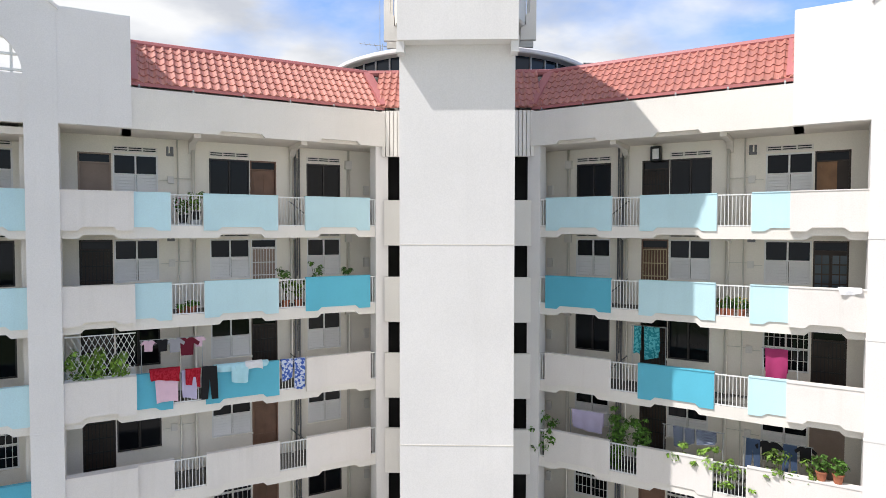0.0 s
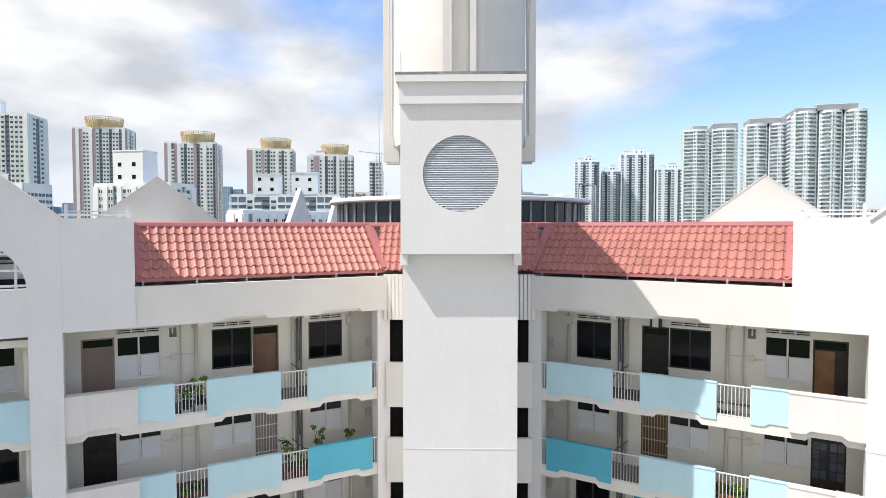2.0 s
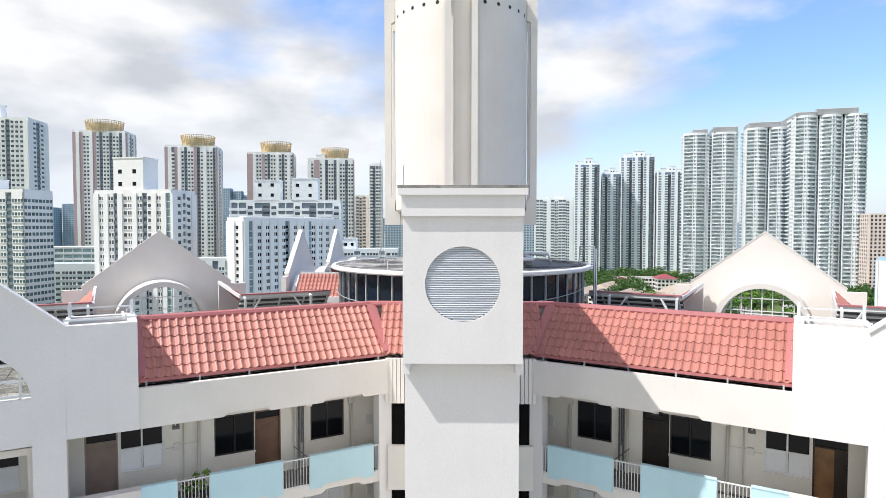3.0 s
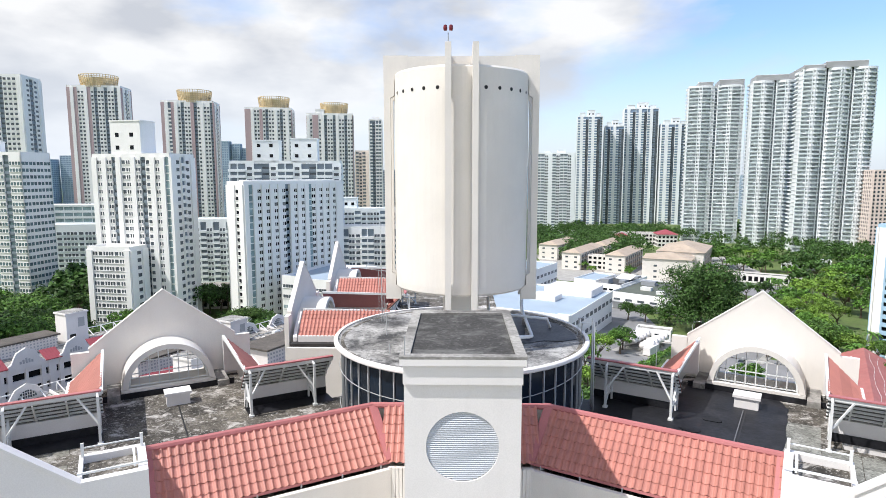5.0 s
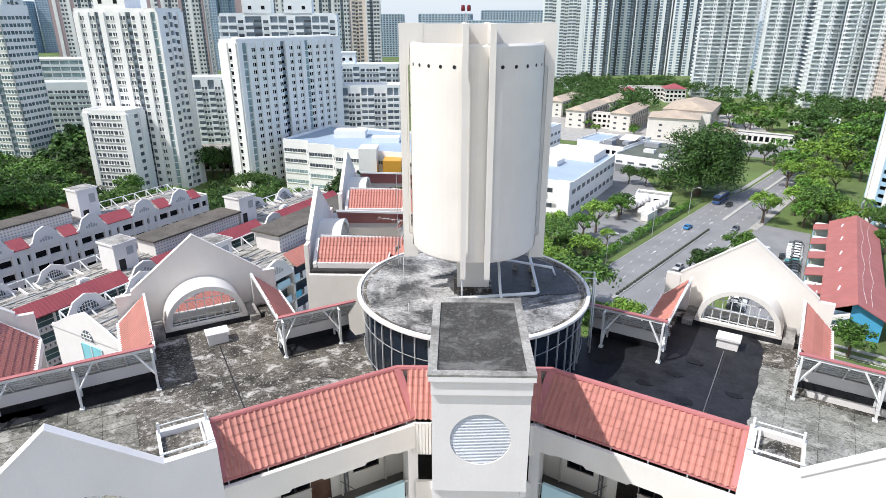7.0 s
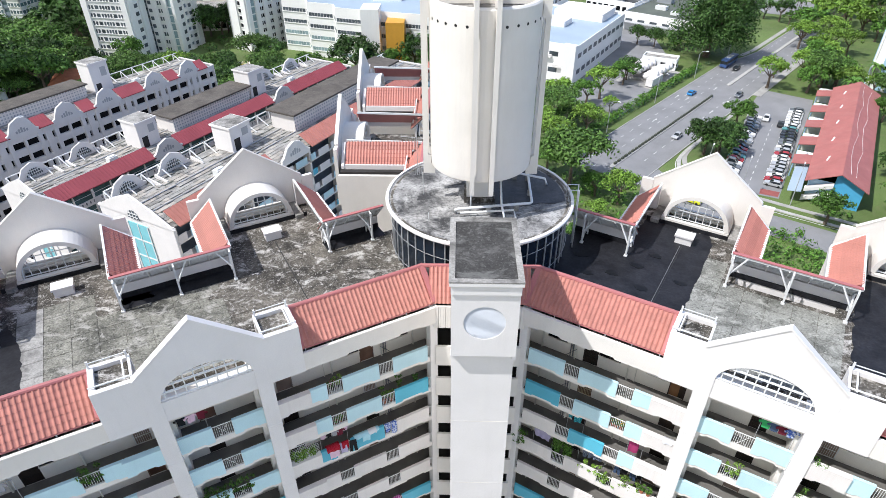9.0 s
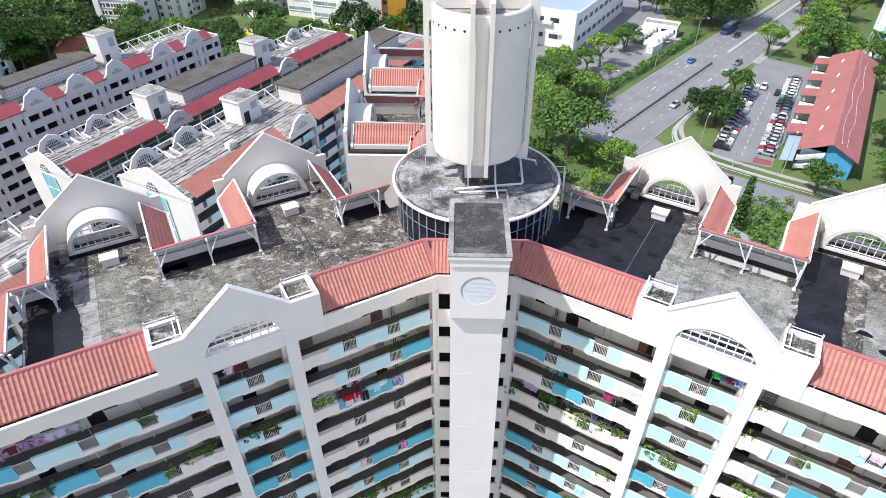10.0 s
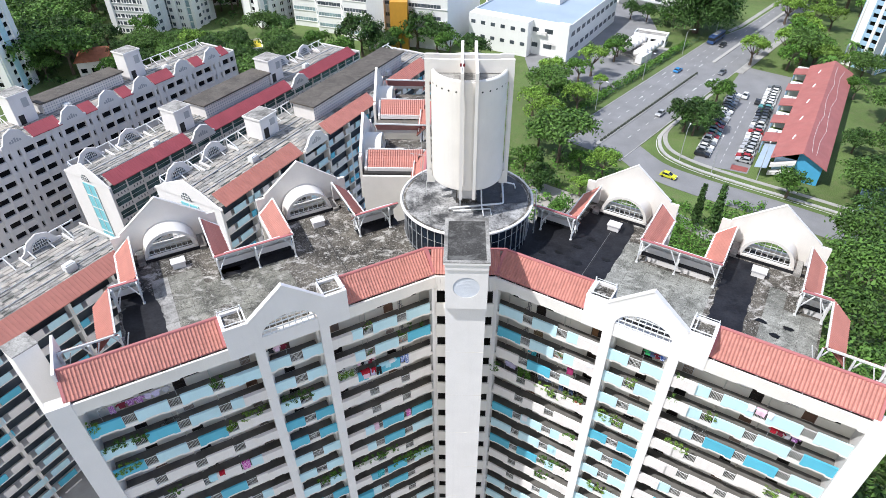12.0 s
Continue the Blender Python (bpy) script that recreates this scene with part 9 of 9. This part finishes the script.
def drying_pole(side, k, u0, u1, w, height):
    ob = thing("drying_rack", "thin steel drying rack with one pole", "drying rack", WINGS[side] @ move(0, 0, floor_of(k)), "drying racks")
    part("pole", Build().tube([(side * u0, w, height), (side * u1, w, height)], 0.014, 6), STEEL_GREY, ob)
    for u in (u0 + 0.05, u1 - 0.05):
        part("post", Build().tube([(side * u, w, 0), (side * u, w, height)], 0.014, 6), STEEL_GREY, ob)


# left wing, top four corridors
potted_plant(-1, 0, 10.72, 0.75, 0.3, PETAL_PINK, raised=0.12, pot=POT_DARK, label="pink bougainvillea in a dark pot behind the railing")
potted_plant(-1, 0, 10.34, 0.8, 0.25, None, raised=0.22, pot=POT_DARK)
potted_plant(-1, 1, 7.55, 1.3, 0.3), potted_plant(-1, 1, 7.1, 0.9, 0.25, None), potted_plant(-1, 1, 6.35, 1.5, 0.25, w=-1.0), potted_plant(-1, 1, 5.3, 1.25, 0.2, w=-1.3)
potted_plant(-1, 1, 10.5, 0.4, 0.22), potted_plant(-1, 1, 10.8, 0.32, 0.2)
trellis = thing("trellis", "white diamond trellis overgrown with a creeper", "trellis", WINGS[-1] @ move(0, 0, floor_of(2)), "")
for i in range(-5, 13):
    for s in (-1, 1):
        a = 12.12 + i * 0.15
        ends = [(a + s * 0.62 * f, 1.06 + 1.24 * f) for f in [q / 40 for q in range(41)] if 12.12 <= a + s * 0.62 * f <= 13.9]
        if len(ends) > 6:
            part("lath", Build().beam((-ends[0][0], -1.62 + s * 0.008, ends[0][1]), (-ends[-1][0], -1.62 + s * 0.008, ends[-1][1]), 0.014), STEEL_WHITE, trellis)
for z in (1.06, 2.3):
    part("lath", Build().beam((-12.1, -1.62, z), (-13.93, -1.62, z), 0.03), STEEL_WHITE, trellis)
creeper(-1, 2, 12.4, 13.8, 1.0, 2.1, 3.0, LEAF_LIGHT, -1.62, 0.0)
drying_pole(-1, 2, 10.15, 12.0, -1.35, 2.0)
for u, c, s, z in ((11.75, "pale pink", SHIRT, 0.55), (11.35, "black", SHIRT, 0.6), (11.0, "grey", SHIRT, 0.7), (10.65, "maroon", SHIRT, 0.9), (10.3, "pale pink", SHIRT, 0.5)):
    garment(-1, 2, u, -1.35, 1.99, c, s, z)
draped(-1, 2, 10.95, 11.6, 1.08, 0.95, "pale pink"), draped(-1, 2, 10.9, 11.75, 1.15, 0.34, "red", -1.85, -1.5)
draped(-1, 2, 10.3, 10.75, 1.05, 0.5, "red", -1.74, -1.6), draped(-1, 2, 10.4, 10.85, 1.02, 0.85, "lilac", -1.72, -1.6)
garment(-1, 2, 10.05, -1.86, 1.12, "black", TROUSERS, 1.1)
draped(-1, 2, 8.85, 9.4, 1.07, 0.55, "pale blue"), draped(-1, 2, 8.2, 9.9, 1.09, 0.16, "pale blue", -1.78, -1.5), draped(-1, 2, 8.4, 8.95, 1.11, 0.22, "white", -1.82, -1.5)
draped(-1, 2, 6.98, 7.35, 1.05, 0.98, "blue patterned", -1.73, -1.6), draped(-1, 2, 7.4, 7.78, 1.05, 0.65, "blue patterned", -1.73, -1.6)
# right wing, top four corridors
lantern = thing("wall_lantern", "black wall lantern with a frosted panel", "lantern", WINGS[1] @ move(8.0, -0.02, floor_of(0) + 2.28), "")
part("case", Build().box(-0.17, 0.17, -0.26, 0.02, 0.0, 0.06).box(-0.17, 0.17, -0.26, 0.02, 0.42, 0.5).box(-0.17, -0.11, -0.26, 0.02, 0, 0.42).box(0.11, 0.17, -0.26, 0.02, 0, 0.42), BLACK, lantern)
part("panel", Build().box(-0.11, 0.11, -0.22, -0.04, 0.06, 0.42), LOUVRE, lantern)
for u in (10.3, 10.55, 10.85):
    potted_plant(1, 1, u, 0.55, 0.22, PETAL_YELLOW, label="yellow flowering plant in a pot behind the railing")
drying_pole(1, 2, 7.4, 8.6, -0.9, 2.15)
draped(1, 2, 7.5, 7.75, 2.15, 0.95, "teal patterned", -0.92, -0.88, 0.8), draped(1, 2, 7.85, 8.35, 2.15, 1.05, "teal patterned", -0.92, -0.88, 0.8)
drying_pole(1, 2, 11.4, 12.4, -1.2, 1.85)
draped(1, 2, 11.5, 12.1, 1.85, 0.9, "pink", -1.22, -1.18, 0.7)
creeper(1, 3, 4.15, 4.95, 0.3, 2.1, 1.6), creeper(1, 3, 6.75, 8.2, 0.05, 2.25, 4.5, LEAF_MID, -1.36, -0.1), creeper(1, 3, 9.0, 10.2, 0.8, 1.45, 0.6, LEAF_LIGHT), creeper(1, 3, 10.2, 11.2, 0.1, 1.3, 1.0, LEAF_LIGHT), creeper(1, 3, 11.3, 13.0, 0.8, 1.6, 0.7, LEAF_LIGHT)
drying_pole(1, 3, 5.3, 6.8, -1.1, 1.75), drying_pole(1, 3, 8.5, 10.4, -1.0, 1.7), drying_pole(1, 3, 10.9, 12.8, -1.0, 1.7)
draped(1, 3, 5.4, 6.55, 1.75, 0.65, "lilac", -1.12, -1.08, 0.5)
draped(1, 3, 8.85, 9.15, 1.7, 0.6, "navy checked", -1.02, -0.98, 0.5), draped(1, 3, 9.2, 9.5, 1.68, 0.5, "navy checked", -1.02, -0.98, 0.4), draped(1, 3, 9.55, 10.15, 1.68, 0.4, "navy checked", -1.02, -0.98, 0.3)
garment(1, 3, 11.2, -1.0, 1.69, "denim", TROUSERS, 0.95), garment(1, 3, 11.65, -1.0, 1.69, "black", SHIRT, 0.95), garment(1, 3, 12.2, -1.0, 1.69, "denim", TROUSERS, 0.9), garment(1, 3, 12.6, -1.0, 1.69, "black", SHIRT, 0.7)
for u in (13.0, 13.4):
    potted_plant(1, 3, u, 0.65, 0.22, None, w=-1.72, raised=1.045, label="green plant in a terracotta pot on the parapet")
draped(1, 1, 13.3, 13.85, 1.07, 0.12, "white", -1.92, -1.55, 0.1)
# the corridors further out and further down
for side, k, u0, u1, z0, z1, dense in (
        (-1, 0, 23.0, 23.9, 0.5, 1.5, 1.2), (-1, 0, 31.8, 32.5, 0.5, 1.6, 1.2), (-1, 1, 29.3, 32.4, 0.6, 1.4, 1.0), (-1, 2, 23.0, 24.0, 0.4, 1.5, 1.2), (-1, 2, 20.3, 22.6, 0.7, 1.9, 0.8), (-1, 2, 30.6, 32.5, 0.4, 1.6, 1.4),
        (-1, 2, 16.2, 19.0, 0.7, 1.7, 0.9), (-1, 4, 28.8, 29.8, 0.6, 1.5, 1.2), (-1, 7, 15.0, 17.5, 0.8, 1.7, 1.0), (-1, 7, 8.8, 13.6, 0.6, 1.6, 1.0), (-1, 8, 5.0, 9.5, 0.7, 1.7, 1.0),
        (1, 1, 16.6, 17.4, 0.5, 1.4, 1.2), (1, 1, 20.2, 20.9, 0.3, 1.8, 1.8), (1, 1, 23.3, 24.0, 0.5, 1.6, 1.4), (1, 3, 14.9, 17.4, 0.4, 1.7, 1.3), (1, 3, 21.2, 23.2, 0.8, 1.6, 0.8), (1, 7, 10.4, 13.6, 0.5, 1.6, 1.2), (1, 8, 10.2, 11.6, 0.5, 1.5, 1.2),
        (1, 7, 15.6, 17.6, 0.6, 1.6, 1.0), (1, 3, 29.4, 30.3, 0.4, 1.3, 1.2), (1, 3, 31.2, 32.4, 0.8, 2.0, 1.6), (1, 0, 20.2, 20.8, 0.7, 1.5, 0.9), (1, 5, 12.2, 13.6, 0.7, 1.4, 1.0)):
    creeper(side, k, u0, u1, z0, z1, dense)
drying_pole(-1, 0, 26.3, 31.6, -1.3, 2.1)
for u, c, s, z in ((26.9, "grey", SHIRT, 0.9), (27.6, "lilac", SHIRT, 1.0), (28.2, "lilac", SHIRT, 1.0), (28.8, "purple", SHIRT, 1.1), (29.4, "purple", SHIRT, 1.0), (30.0, "maroon", SHIRT, 1.0), (30.7, "purple", TROUSERS, 0.9)):
    garment(-1, 0, u, -1.3, 2.09, c, s, z)
drying_pole(-1, 0, 17.6, 19.1, -1.3, 2.1)
for u, c in ((17.8, "maroon"), (18.3, "pale pink"), (18.8, "black")):
    garment(-1, 0, u, -1.3, 2.09, c, SHIRT, 0.9)
drying_pole(1, 0, 17.4, 19.1, -1.3, 2.15)
for u, c in ((17.7, "green"), (18.1, "denim"), (18.5, "maroon"), (18.9, "blue patterned")):
    garment(1, 0, u, -1.3, 2.14, c, SHIRT, 0.9)
drying_pole(1, 1, 27.6, 29.6, -1.3, 2.1)
for u, c in ((27.9, "red"), (28.4, "maroon"), (28.9, "grey"), (29.4, "purple")):
    garment(1, 1, u, -1.3, 2.09, c, SHIRT, 0.95)
for side, k, u0, u1, c, drop in ((-1, 5, 10.6, 11.1, "pale pink", 0.8), (-1, 5, 7.1, 7.6, "magenta", 0.8), (-1, 4, 23.0, 23.7, "magenta", 0.9), (-1, 4, 25.9, 26.6, "pale blue", 0.7), (-1, 4, 25.2, 25.7, "red", 0.4), (-1, 8, 10.6, 11.4, "teal patterned", 0.8),
                             (1, 0, 25.6, 26.1, "white", 0.5), (1, 0, 26.2, 26.9, "pale pink", 0.55), (1, 0, 27.0, 27.4, "white", 0.5), (1, 5, 8.0, 8.6, "white", 0.6), (1, 6, 11.2, 11.8, "pale blue", 0.6)):
    draped(side, k, u0, u1, 1.08, drop, c)


def bicycle(side, k, u, w=-0.75):
    """A black bicycle leaning in the corridor."""
    ob = thing("bicycle", "black bicycle standing in the corridor", "bicycle", WINGS[side] @ pose(side * u, w, floor_of(k), 8, 0, 0), "bicycles")
    for x in (-0.5, 0.5):
        ring = Build().tube([(x + 0.31 * math.cos(a), 0, 0.325 + 0.31 * math.sin(a)) for a in [i * math.tau / 24 for i in range(25)]], 0.016, 6)
        wheel = part("wheel", ring, BLACK, ob)
        spokes = Build()
        for i in range(6):
            a = i * math.pi / 6
            spokes.beam((x - 0.3 * math.cos(a), 0, 0.325 - 0.3 * math.sin(a)), (x + 0.3 * math.cos(a), 0, 0.325 + 0.3 * math.sin(a)), 0.006)
        part("spoke", spokes, STEEL_GREY, wheel, kind="stuff")
    frame_ = Build()
    for p, q in (((-0.5, 0.325), (-0.05, 0.3)), ((-0.5, 0.325), (-0.2, 0.75)), ((-0.05, 0.3), (-0.22, 0.85)), ((-0.05, 0.3), (0.36, 0.8)), ((-0.2, 0.75), (0.36, 0.8)), ((0.34, 0.95), (0.5, 0.325))):
        frame_.tube([(p[0], 0, p[1]), (q[0], 0, q[1])], 0.018, 6)
    part("frame", frame_, BLACK, ob)
    part("saddle", Build().box(-0.34, -0.1, -0.07, 0.07, 0.85, 0.9), BLACK, ob)
    part("handlebar", Build().tube([(0.28, -0.28, 1.0), (0.34, -0.2, 0.97), (0.34, 0.2, 0.97), (0.28, 0.28, 1.0)], 0.014, 6), STEEL_GREY, ob)


for side, k, u in ((-1, 1, 27.6), (1, 2, 23.2)):
    bicycle(side, k, u)
